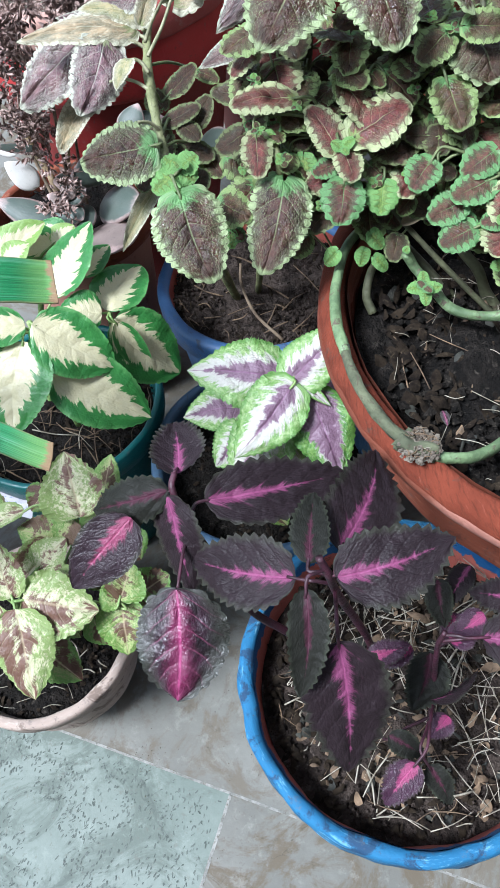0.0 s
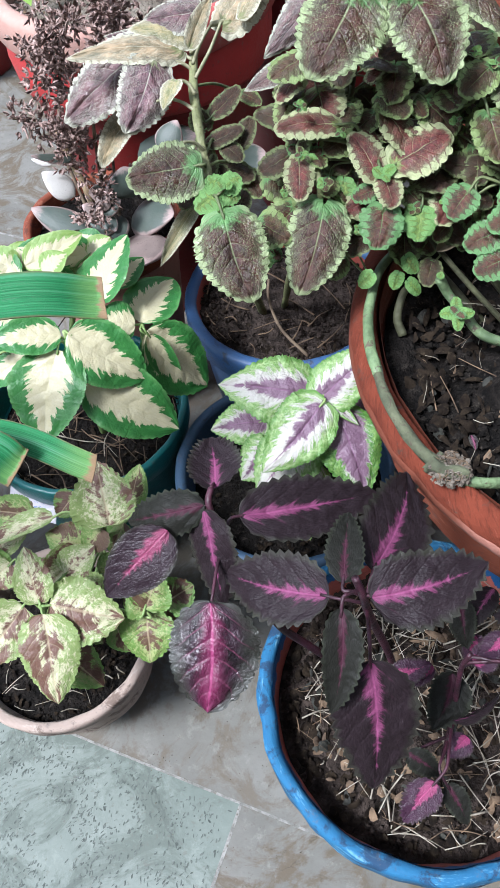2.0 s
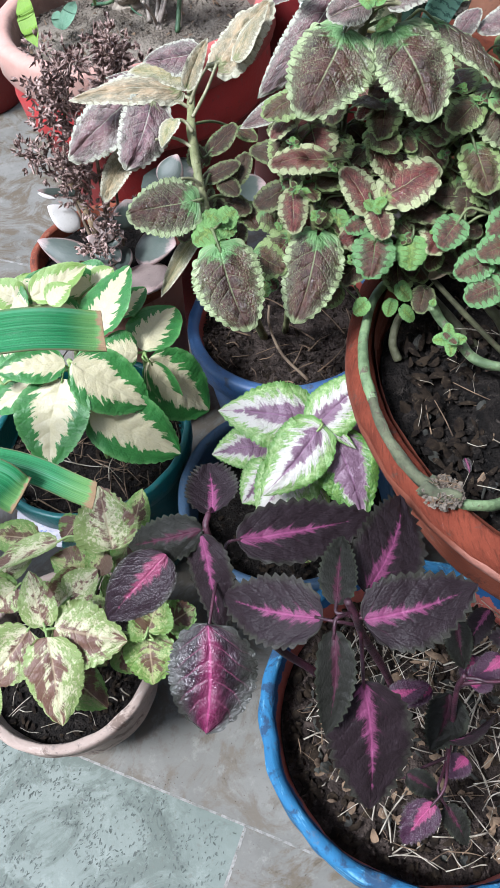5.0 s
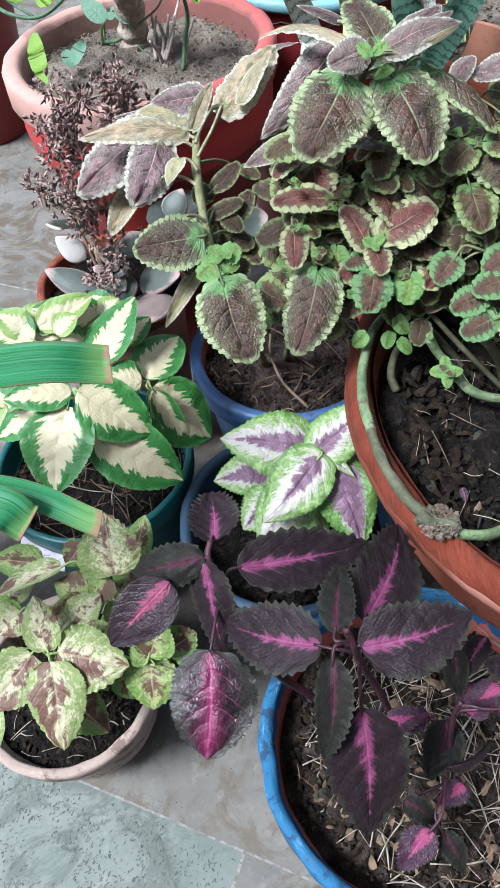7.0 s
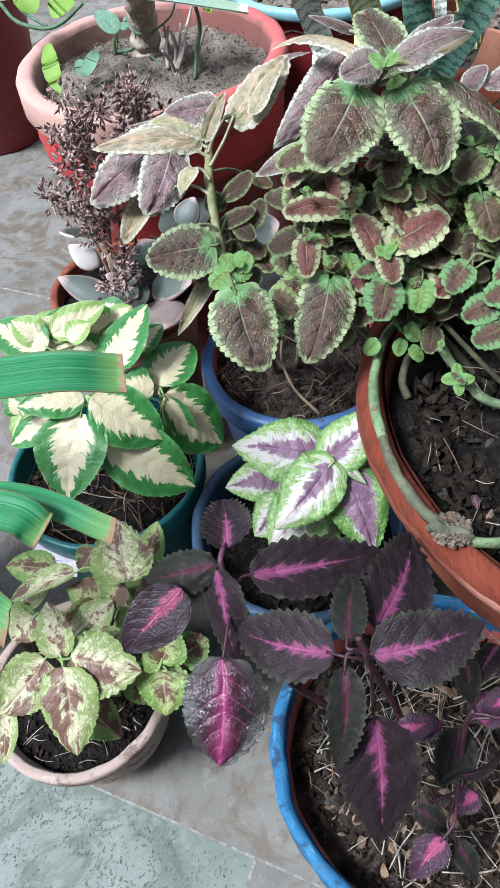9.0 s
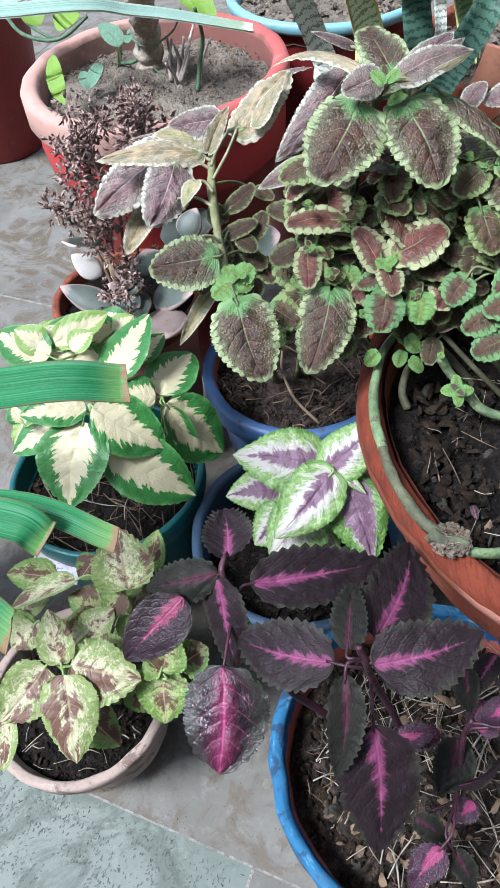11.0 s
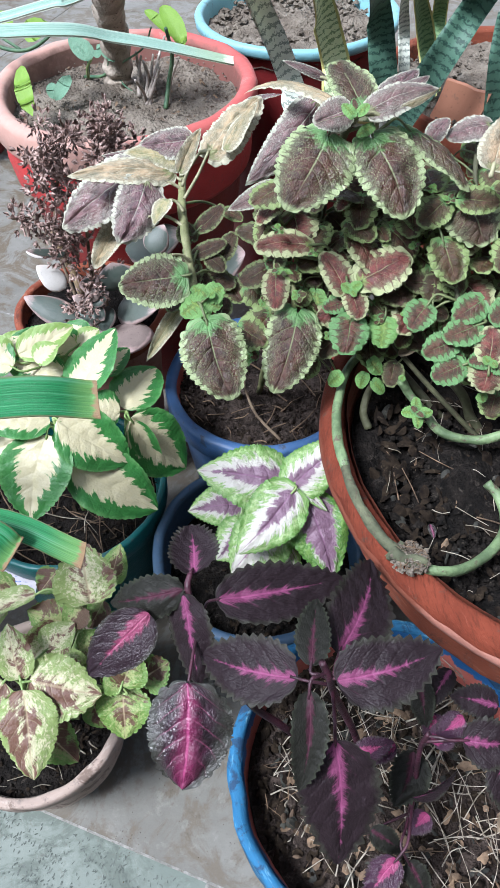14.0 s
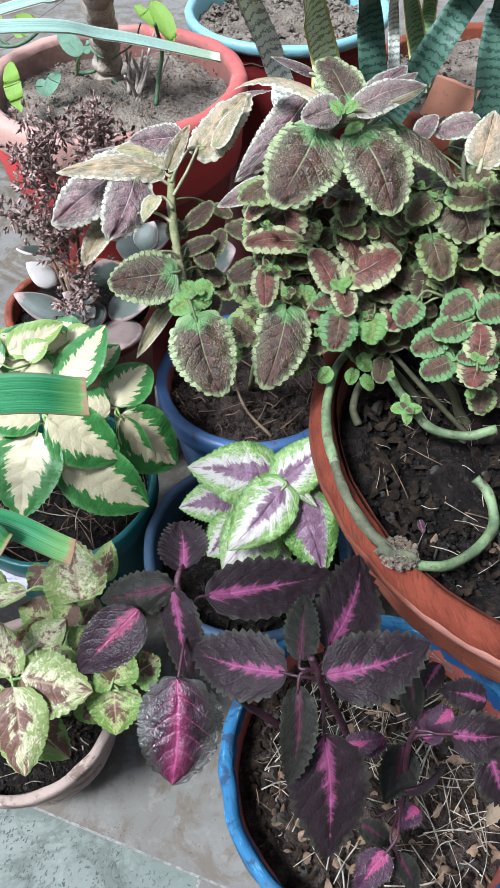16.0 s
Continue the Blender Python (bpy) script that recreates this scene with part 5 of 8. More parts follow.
leaf(mottled, "mixgreen", (-0.1330, 0.2841, 0.2980), (-0.1476, 0.2685, 0.2860), 0.0244)
leaf(mottled, "mixgreen", (-0.1143, 0.3156, 0.2746), (-0.1023, 0.3435, 0.2965), 0.0247)
leaf(mottled, "mix", (-0.1750, 0.3017, 0.2920), (-0.2335, 0.2856, 0.2810), 0.0240, roll=30, fold=0.4)
leaf(mottled, "mixgreen", (-0.2020, 0.3218, 0.2627), (-0.2480, 0.3289, 0.2700), 0.0314)
leaf(mottled, "mix", (-0.1492, 0.2724, 0.2806), (-0.1883, 0.2492, 0.2633), 0.0336, fold=0.4)
leaf(mottled, "mixgreen", (-0.1500, 0.2811, 0.2714), (-0.1841, 0.2927, 0.2819), 0.0332)
leaf(mottled, "mixgreen", (-0.1040, 0.2249, 0.2580), (-0.1047, 0.1923, 0.2319), 0.0428)
leaf(mottled, "mixgreen", (-0.1023, 0.2221, 0.2720), (-0.0890, 0.2452, 0.2901), 0.0333)
leaf(mottled, "mixdark", (-0.0890, 0.2319, 0.2563), (-0.0637, 0.2421, 0.2636), 0.0343)
leaf(mottled, "mixgreen", (-0.1012, 0.2207, 0.2680), (-0.1133, 0.2346, 0.2796), 0.0248)
leaf(mottled, "mixdark", (-0.1051, 0.2313, 0.2365), (-0.0848, 0.2222, 0.2285), 0.0341)
leaf(mottled, "mixgreen", (-0.1099, 0.2285, 0.2423), (-0.1269, 0.2114, 0.2291), 0.0281)
leaf(mottled, "mix", (-0.1380, 0.2360, 0.2707), (-0.1594, 0.2522, 0.2844), 0.0274)
leaf(mottled, "mixdark", (-0.1331, 0.2268, 0.2345), (-0.1230, 0.2077, 0.2188), 0.0249)
leaf(mottled, "mix", (-0.2365, 0.2055, 0.2500), (-0.2434, 0.1690, 0.2209), 0.0218)
leaf(mottled, "mixgreen", (-0.2289, 0.2719, 0.2567), (-0.2412, 0.2923, 0.2736), 0.0325)
leaf(mottled, "mixdark", (-0.1649, 0.3382, 0.2679), (-0.1828, 0.3230, 0.2563), 0.0280)
leaf(mottled, "mixgreen", (-0.1321, 0.2675, 0.2553), (-0.1259, 0.2477, 0.2391), 0.0322)
leaf(mottled, "mixdark", (-0.1041, 0.2885, 0.2505), (-0.0911, 0.2716, 0.2365), 0.0331)
leaf(mottled, "mixgreen", (-0.1791, 0.2569, 0.2669), (-0.1915, 0.2729, 0.2802), 0.0247)

leaf(mottled, "mix", (-0.1654, 0.2545, 0.2806), (-0.1392, 0.2714, 0.2933), 0.0285)
leaf(mottled, "mixgreen", (-0.1399, 0.2578, 0.2671), (-0.1133, 0.2675, 0.2739), 0.0291)
leaf(mottled, "mix", (-0.2166, 0.2772, 0.2655), (-0.2384, 0.2631, 0.2549), 0.0328)
leaf(mottled, "mixgreen", (-0.1645, 0.2398, 0.2430), (-0.1462, 0.2155, 0.2228), 0.0275)
leaf(mottled, "mixdark", (-0.1200, 0.3004, 0.2744), (-0.1347, 0.2818, 0.2599), 0.0230)
leaf(mottled, "mixgreen", (-0.1236, 0.2433, 0.2491), (-0.0994, 0.2417, 0.2469), 0.0293)
leaf(mottled, "mix", (-0.2332, 0.2895, 0.2662), (-0.2011, 0.3032, 0.2760), 0.0221)

# ---- potted brown coleus, tall stem ----
tall = thing("potted_coleus", 0.0536, 0.604, 0, "lanky brown-leaved coleus in a dull blue clay pot", "potted plant", "coleus pots")
pot(tall, 0.0536, 0.604, 0.2336, 0.1192, 0.08, 0.032, 0.0144, M_DULLBLUE, M_DULLBLUE, M_REDINNER)
soil(tall, 0.0536, 0.604, 0.2096, 0.1056, M_SOIL_BROWN)
crumbs(tall, 0.0536, 0.604, 0.2144, 0.1024, 1500, 0.0028, M_SOIL_BROWN, seed=12)
straws(tall, 0.0536, 0.604, 0.2144, 0.1008, 60, 0.04, 0.0008, M_CHIPLEAF, seed=13)
flakes(tall, 0.0536, 0.604, 0.216, 0.1008, 260, 0.006, M_DARKLEAF, seed=64)
stem(tall, [(0.0652, 0.5158, 0.2176), (0.0403, 0.5493, 0.228), (0.0296, 0.5768, 0.248), (0.032, 0.5924, 0.264)], 0.0019, 0.0015, "brown", name="dry_stalk")
stem(tall, [(0.024, 0.592, 0.2096), (0, 0.528, 0.36), (-0.0132, 0.4603, 0.456), (-0.0179, 0.4758, 0.484), (-0.0206, 0.509, 0.504), (-0.0196, 0.5712, 0.5184), (-0.011, 0.5908, 0.5344)], 0.0048, 0.0032, "olive", knobs=0.5)
stem(tall, [(0.048, 0.6, 0.2096), (0.056, 0.528, 0.36), (0.064, 0.4458, 0.468), (0.0593, 0.4791, 0.496)], 0.004, 0.002, "olive", knobs=0.4)
stem(tall, [(-0.0204, 0.5566, 0.5156), (-0.0291, 0.5582, 0.5214), (-0.0410, 0.5569, 0.5251), (-0.0526, 0.5530, 0.5267)], 0.0015, 0.0012, "palestalk", "leaf_stalk", 6)
stem(tall, [(-0.0196, 0.5625, 0.5204), (-0.0300, 0.5690, 0.5242), (-0.0425, 0.5737, 0.5267), (-0.0571, 0.5749, 0.5264)], 0.0015, 0.0012, "palestalk", "leaf_stalk", 6)
stem(tall, [(-0.0201, 0.5227, 0.5150), (-0.0239, 0.5271, 0.5204), (-0.0290, 0.5284, 0.5233), (-0.0350, 0.5264, 0.5236)], 0.0015, 0.0012, "palestalk", "leaf_stalk", 6)
stem(tall, [(-0.0210, 0.5130, 0.5072), (-0.0296, 0.5195, 0.5110), (-0.0390, 0.5235, 0.5128), (-0.0499, 0.5240, 0.5119)], 0.0015, 0.0012, "palestalk", "leaf_stalk", 6)
stem(tall, [(-0.0183, 0.4832, 0.4935), (-0.0205, 0.4820, 0.4977), (-0.0245, 0.4809, 0.5021), (-0.0314, 0.4779, 0.5051)], 0.0015, 0.0012, "palestalk", "leaf_stalk", 6)
stem(tall, [(-0.0183, 0.5228, 0.5270), (-0.0053, 0.5412, 0.5374), (0.0045, 0.5525, 0.5502)], 0.0015, 0.0012, "palestalk", "leaf_stalk", 6)
stem(tall, [(-0.0194, 0.5378, 0.5300), (-0.0124, 0.5523, 0.5368), (-0.0029, 0.5596, 0.5461)], 0.0015, 0.0012, "palestalk", "leaf_stalk", 6)
stem(tall, [(-0.0197, 0.5460, 0.5340), (-0.0187, 0.5571, 0.5376), (-0.0156, 0.5658, 0.5475)], 0.0015, 0.0012, "palestalk", "leaf_stalk", 6)
leaf(tall, "beige", (-0.0272, 0.5669, 0.5270), (-0.1168, 0.5661, 0.5295), 0.0294, arch=0.20, roll=8, cup=-0.25)
leaf(tall, "beige", (-0.0161, 0.5736, 0.5300), (-0.0674, 0.5823, 0.5387), 0.0238, arch=0.16, roll=-6, cup=-0.2, stalk=False)
leaf(tall, "choclit", (-0.0392, 0.6063, 0.5250), (-0.0909, 0.6091, 0.5236), 0.0112, roll=-30, arch=0.1)
leaf(tall, "choclit", (-0.0098, 0.5857, 0.5450), (-0.0547, 0.5864, 0.5424), 0.0272, arch=0.12, roll=-12)
leaf(tall, "beige", (-0.0201, 0.5388, 0.5420), (-0.0000, 0.5664, 0.5636), 0.0135, fold=0.4, roll=25, arch=0.1, stalk=False)
leaf(tall, "beige", (0.0059, 0.5606, 0.5450), (0.0533, 0.5968, 0.5724), 0.0390, arch=0.16, cup=-0.45, roll=-14, form="choc")
leaf(tall, "choclit", (0.0334, 0.6239, 0.5531), (0.0762, 0.6282, 0.5596), 0.0130, arch=0.1, roll=-30)
leaf(tall, "beige", (0.0188, 0.5476, 0.5549), (0.0480, 0.5772, 0.5777), 0.0197, arch=0.12, cup=-0.35, roll=-30, stalk=False)
leaf(tall, "choclit", (-0.0572, 0.5853, 0.5209), (-0.1334, 0.5744, 0.4741), 0.0456, arch=0.14, roll=-16, form="choc", cup=-0.25, stalk=False)
leaf(tall, "choclit", (-0.0499, 0.5515, 0.5282), (-0.0767, 0.5134, 0.4953), 0.0420, arch=0.14, roll=-16, form="choc", cup=-0.25, stalk=False)
leaf(tall, "choc", (-0.0250, 0.4640, 0.4940), (-0.0771, 0.4628, 0.4894), 0.0436, arch=0.10, roll=-8)
leaf(tall, "choc", (-0.0081, 0.4144, 0.4850), (0.0065, 0.3672, 0.4469), 0.0487, cup=-0.2, arch=0.12)
leaf(tall, "choc", (0.0658, 0.4389, 0.4680), (0.0411, 0.3907, 0.4264), 0.0461, cup=-0.2, arch=0.12)
leaf(tall, "bright", (-0.0093, 0.4487, 0.4820), (-0.0285, 0.4400, 0.4735), 0.0200)
leaf(tall, "bright", (-0.0056, 0.4471, 0.4840), (0.0069, 0.4529, 0.4896), 0.0181)
leaf(tall, "bright", (-0.0066, 0.4469, 0.4820), (-0.0175, 0.4564, 0.4891), 0.0145)
leaf(tall, "bright", (-0.0048, 0.4467, 0.4820), (0.0036, 0.4403, 0.4773), 0.0154)
leaf(tall, "bright", (-0.0076, 0.4479, 0.4813), (-0.0116, 0.4357, 0.4708), 0.0155)
leaf(tall, "bright", (-0.0069, 0.4415, 0.4885), (-0.0105, 0.4460, 0.4920), 0.0080)
leaf(tall, "bright", (-0.0046, 0.4427, 0.4885), (0.0001, 0.4450, 0.4908), 0.0072)
leaf(tall, "beige", (-0.0749, 0.5887, 0.4677), (-0.1100, 0.5583, 0.4397), 0.0230, cup=0.3, twist=20, form="choc", stalk=False)
leaf(tall, "beige", (-0.0330, 0.5274, 0.5243), (-0.0453, 0.5110, 0.5116), 0.0190, cup=-0.2, fold=0.3, roll=30, stalk=False)
leaf(tall, "beige", (-0.0280, 0.4869, 0.4450), (-0.0640, 0.4557, 0.4117), 0.0135, cup=0.5, arch=0.35, twist=35, stalk=False)
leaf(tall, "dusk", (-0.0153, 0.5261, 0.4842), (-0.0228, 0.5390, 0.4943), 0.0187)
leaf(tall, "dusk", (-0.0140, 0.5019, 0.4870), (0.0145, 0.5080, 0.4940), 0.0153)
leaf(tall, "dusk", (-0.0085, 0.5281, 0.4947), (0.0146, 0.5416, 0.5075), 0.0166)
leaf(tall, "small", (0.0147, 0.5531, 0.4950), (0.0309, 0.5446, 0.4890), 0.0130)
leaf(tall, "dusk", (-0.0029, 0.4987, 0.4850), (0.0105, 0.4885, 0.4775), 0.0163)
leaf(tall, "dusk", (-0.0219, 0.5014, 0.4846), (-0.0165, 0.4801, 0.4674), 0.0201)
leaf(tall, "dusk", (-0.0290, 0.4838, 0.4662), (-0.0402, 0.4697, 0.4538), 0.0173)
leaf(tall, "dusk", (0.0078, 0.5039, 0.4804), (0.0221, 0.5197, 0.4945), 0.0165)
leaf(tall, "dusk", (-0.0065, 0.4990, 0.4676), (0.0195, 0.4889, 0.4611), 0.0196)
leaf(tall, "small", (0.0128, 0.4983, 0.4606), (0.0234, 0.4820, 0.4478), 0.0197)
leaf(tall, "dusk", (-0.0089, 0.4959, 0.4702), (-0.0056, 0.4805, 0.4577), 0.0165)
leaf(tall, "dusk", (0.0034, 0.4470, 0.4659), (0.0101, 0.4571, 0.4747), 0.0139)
leaf(tall, "vivid", (0.0225, 0.4419, 0.4300), (0.0148, 0.4337, 0.4227), 0.0136)
leaf(tall, "vivid", (0.0244, 0.4417, 0.4300), (0.0323, 0.4342, 0.4243), 0.0126)
leaf(tall, "bright", (0.0233, 0.4404, 0.4300), (0.0222, 0.4300, 0.4213), 0.0106)

# ---- large terracotta pot with the bushy brown and green coleus ----
def combed_clay():
    """Terracotta whose rim was scraped slantwise while wet: rough strokes, dark in the grooves."""
    m, nt, bsdf = graph("combed_terracotta", 0.85, 0.2)
    co = coords(nt)
    sp = nt.nodes.new("ShaderNodeSeparateXYZ")
    nt.links.new(co, sp.inputs[0])
    # the pot's axis stands at the origin of its thing
    turn = mth(nt, "MULTIPLY", mth(nt, "ARCTAN2", sp.outputs[1], sp.outputs[0]), 0.24)
    rad = mth(nt, "SQRT", mth(nt, "ADD", mth(nt, "MULTIPLY", sp.outputs[0], sp.outputs[0]), mth(nt, "MULTIPLY", sp.outputs[1], sp.outputs[1])))
    fall = mth(nt, "SUBTRACT", sp.outputs[2], rad)
    cross = mth(nt, "ADD", turn, mth(nt, "MULTIPLY", fall, 0.9))
    along = mth(nt, "SUBTRACT", fall, mth(nt, "MULTIPLY", turn, 0.9))
    stroke = ntex(nt, vec3(nt, mth(nt, "MULTIPLY", cross, 260.0), mth(nt, "MULTIPLY", along, 45.0), 0.0), 1.0, 5, 0.7)
    col = blend(nt, step(nt, ntex(nt, co, 16, 5, 0.65), 0.3, 0.7), (0.092, 0.0185, 0.009), (0.165, 0.037, 0.0185))
    col = blend(nt, mth(nt, "MULTIPLY", step(nt, stroke, 0.50, 0.34), 0.55), col, (0.055, 0.014, 0.007))
    col = blend(nt, mth(nt, "MULTIPLY", step(nt, stroke, 0.58, 0.72), 0.6), col, (0.235, 0.072, 0.045))
    col = blend(nt, mth(nt, "MULTIPLY", step(nt, ntex(nt, co, 60, 6, 0.75), 0.60, 0.68), 0.7), col, (0.055, 0.045, 0.035))
    put(nt, bsdf.inputs["Base Color"], col)
    bump(nt, bsdf, mth(nt, "ADD", stroke, mth(nt, "MULTIPLY", ntex(nt, co, 260), 0.4)), 0.8, 0.003)
    return m


bush = thing("potted_coleus", 0.3288, 0.3664, 0, "bushy brown coleus with green scalloped edges in a large terracotta pot", "potted plant", "coleus pots")
pot(bush, 0.3288, 0.3664, 0.3856, 0.2472, 0.088, 0.04, 0.024, M_TERRA, combed_clay(), M_TERRA, rough=0.0022, rim_label="rough orange clay rim, scored and flaking",
    body=[(0.0008, 0.0032), (0.08, 0), (0.092, 0.008), (0.104, 0.096), (0.132, 0.2), (0.168, 0.276), (0.2016, 0.312), (0.2192, 0.3312), (0.2228, 0.3456), (0.224, 0.3568)],
    rim=[(0.2468, 0.3696), (0.2468, 0.3728), (0.244, 0.3784), (0.2392, 0.3832), (0.2336, 0.3856), (0.2296, 0.384), (0.2268, 0.3784), (0.2232, 0.364), (0.2176, 0.336)])
v, f = lathe([(0.2232, 0.3564), (0.2368, 0.357), (0.2436, 0.358), (0.2468, 0.3604), (0.248, 0.3648), (0.2474, 0.3688), (0.246, 0.3704)], 0.3288, 0.3664, 128, 0.0012)


def part_pink_lip():
    """Terracotta whose lip is pink along one stretch."""
    m, nt, bsdf = graph("terracotta_pink_in_part", 0.8)
    co = coords(nt)
    sp = nt.nodes.new("ShaderNodeSeparateXYZ")
    nt.links.new(co, sp.inputs[0])
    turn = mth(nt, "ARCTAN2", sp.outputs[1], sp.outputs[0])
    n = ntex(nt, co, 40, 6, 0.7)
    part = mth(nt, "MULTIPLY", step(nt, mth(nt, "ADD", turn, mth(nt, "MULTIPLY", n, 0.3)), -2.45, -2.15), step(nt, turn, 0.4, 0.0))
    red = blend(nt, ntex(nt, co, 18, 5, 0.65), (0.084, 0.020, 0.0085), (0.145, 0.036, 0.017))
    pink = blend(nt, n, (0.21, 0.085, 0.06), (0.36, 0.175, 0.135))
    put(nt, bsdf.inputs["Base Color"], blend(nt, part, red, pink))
    bump(nt, bsdf, mth(nt, "ADD", n, ntex(nt, co, 300)), 0.4, 0.002)
    return m


mesh_object("lip", v, f, part_pink_lip(), bush, label="smooth lower lip of the rim, pink in part")


M_SCORE = surface("dark_clay_nicks", (0.030, 0.010, 0.006), (0.065, 0.020, 0.011), 60, 0.9)


def scores():
    """Slanting nicks cut round the rim."""
    g = random.Random(12)
    verts, faces = [], []
    for _ in range(260):
        a = g.uniform(-2.15, -1.0)
        f = g.uniform(0.1, 0.95)
        r, z = 0.2468 + (0.2352 - 0.2468) * f, 0.3728 + (0.3852 - 0.3728) * f ** 0.75
        c = Vector((0.3288 + r * math.cos(a), 0.3664 + r * math.sin(a), z + 0.0006))
        t, n = Vector((-math.sin(a), math.cos(a), 0)), Vector((math.cos(a), math.sin(a), 0.9)).normalized()
        d = (t * g.uniform(0.4, 0.9) + t.cross(n) * g.uniform(0.7, 1.1)).normalized() * g.uniform(0.002, 0.0048)
        e = d.cross(n).normalized() * g.uniform(0.0004, 0.0008)
        k = len(verts)
        verts += [c - d, c + e, c + d, c - e, c - n * 0.003]
        faces += [(k, k + 1, k + 2, k + 3), (k, k + 4, k + 1), (k + 1, k + 4, k + 2), (k + 2, k + 4, k + 3), (k + 3, k + 4, k)]
    return tagged(mesh_object("score_mark", verts, faces, M_SCORE, bush, smooth=False), kind="stuff")


scores()
soil(bush, 0.3288, 0.3664, 0.34, 0.2168, M_SOIL, dome=0.012, rough=0.019)
crumbs(bush, 0.3288, 0.3664, 0.3456, 0.2096, 4200, 0.0024, M_CLOD, seed=14)
flakes(bush, 0.3288, 0.3664, 0.3500, 0.204, 1100, 0.011, M_DARKLEAF, seed=15)
crumbs(bush, 0.26, 0.31, 0.3480, 0.14, 420, 0.0050, M_CLOD, "soil_clod", seed=114)
flakes(bush, 0.32, 0.336, 0.3488, 0.168, 60, 0.007, M_CHIPLEAF, "dry_leaf_litter", seed=48)
flakes(bush, 0.32, 0.344, 0.348, 0.192, 130, 0.009, M_GREYLEAF, "grey_leaf_litter", seed=83)
flakes(purple, 0.12, 0.1568, 0.1736, 0.108, 150, 0.008, M_GREYLEAF, "grey_leaf_litter", seed=84)
straws(purple, 0.16, 0.192, 0.1736, 0.068, 70, 0.03, 0.0005, M_STRAW, "straw_tuft", seed=85)
straws(bush, 0.30, 0.330, 0.352, 0.170, 150, 0.03, 0.0003, M_STRAW, seed=16)
straws(bush, 0.32, 0.344, 0.3456, 0.184, 120, 0.035, 0.0007, M_CHIPLEAF, "twig_litter", seed=17)
# creeping stems over the rim and across the earth
stem(bush, [(0.1576, 0.4514, 0.404), (0.1379, 0.4615, 0.4), (0.115, 0.444, 0.396), (0.0998, 0.4073, 0.3936), (0.0923, 0.3699, 0.3936), (0.0927, 0.3342, 0.3936)], 0.0040, 0.0042, "pale", "creeping_stem", 10, 0.25)
stem(bush, [(0.0926, 0.3388, 0.3936), (0.0942, 0.3118, 0.3936), (0.0992, 0.29, 0.3936), (0.112, 0.2621, 0.392), (0.1312, 0.2434, 0.3856)], 0.0040, 0.0044, "bark", "creeping_stem", 10, 0.5)
stem(bush, [(0.1153, 0.2579, 0.3904), (0.1233, 0.2484, 0.3888), (0.1358, 0.2418, 0.3872)], 0.0072, 0.0055, "bark", "root_knot", 14, 1.6)
stem(bush, [(0.1288, 0.2438, 0.3856), (0.1476, 0.239, 0.384), (0.1671, 0.2431, 0.3776), (0.1934, 0.259, 0.3696), (0.2154, 0.2837, 0.364), (0.2177, 0.3084, 0.368), (0.209, 0.3207, 0.3744)], 0.0042, 0.0042, "pale", "creeping_stem", 10, 0.35)
stem(bush, [(0.151, 0.4042, 0.416), (0.1607, 0.4014, 0.4), (0.1702, 0.3882, 0.392), (0.1846, 0.3737, 0.38), (0.2131, 0.365, 0.376), (0.2383, 0.3633, 0.384)], 0.0036, 0.0044, "pale", "creeping_stem", 10, 0.3)
stem(bush, [(0.1984, 0.4227, 0.4), (0.2152, 0.4124, 0.38), (0.2229, 0.4057, 0.36), (0.2333, 0.4014, 0.344)], 0.0044, 0.005, "woody", "creeping_stem", 10, 0.4)
stem(bush, [(0.1312, 0.4086, 0.352), (0.1272, 0.4185, 0.364), (0.1331, 0.4296, 0.38), (0.1419, 0.4298, 0.392)], 0.004, 0.003, "woody", "creeping_stem")
k_root = Vector((0.1256, 0.2491, 0.3872))
crumbs(bush, k_root.x, k_root.y - 0.001, k_root.z + 0.003, 0.014, 420, 0.0017, M_SOIL_DRY, "root_earth", seed=115)
straws(bush, k_root.x, k_root.y, k_root.z, 0.009, 22, 0.010, 0.0002, M_STRAW, "root_fibre", seed=52, lift=0.008)
straws(bush, k_root.x, k_root.y, k_root.z - 0.001, 0.013, 140, 0.010, 0.0003, M_CHIPLEAF, "root_hair", seed=53, lift=0.008)
# uprights
stem(bush, [(0.21, 0.42, 0.336), (0.13, 0.50, 0.41), (0.0985, 0.525, 0.47), (0.098, 0.527, 0.506), (0.100, 0.510, 0.555), (0.1065, 0.484, 0.606)], 0.0040, 0.0030, "woody")
stem(bush, [(0.256, 0.416, 0.336), (0.208, 0.448, 0.424), (0.1224, 0.4755, 0.468), (0.1239, 0.4726, 0.496), (0.1324, 0.4874, 0.528), (0.1338, 0.5156, 0.576)], 0.0026, 0.0018, "woody")
stem(bush, [(0.288, 0.4, 0.336), (0.224, 0.416, 0.424), (0.1665, 0.4729, 0.464), (0.1677, 0.4786, 0.496), (0.1676, 0.4943, 0.524)], 0.0026, 0.0018, "woody")
stem(bush, [(0.24, 0.384, 0.336), (0.16, 0.432, 0.416), (0.1021, 0.4682, 0.492)], 0.0026, 0.0018, "woody")
stem(bush, [(0.32, 0.44, 0.336), (0.275, 0.48, 0.44), (0.2185, 0.4918, 0.528), (0.2239, 0.5346, 0.56)], 0.0026, 0.0018, "woody")
stem(bush, [(0.30, 0.40, 0.336), (0.25, 0.43, 0.424), (0.2000, 0.4250, 0.470), (0.1950, 0.4400, 0.480)], 0.0026, 0.0018, "woody")
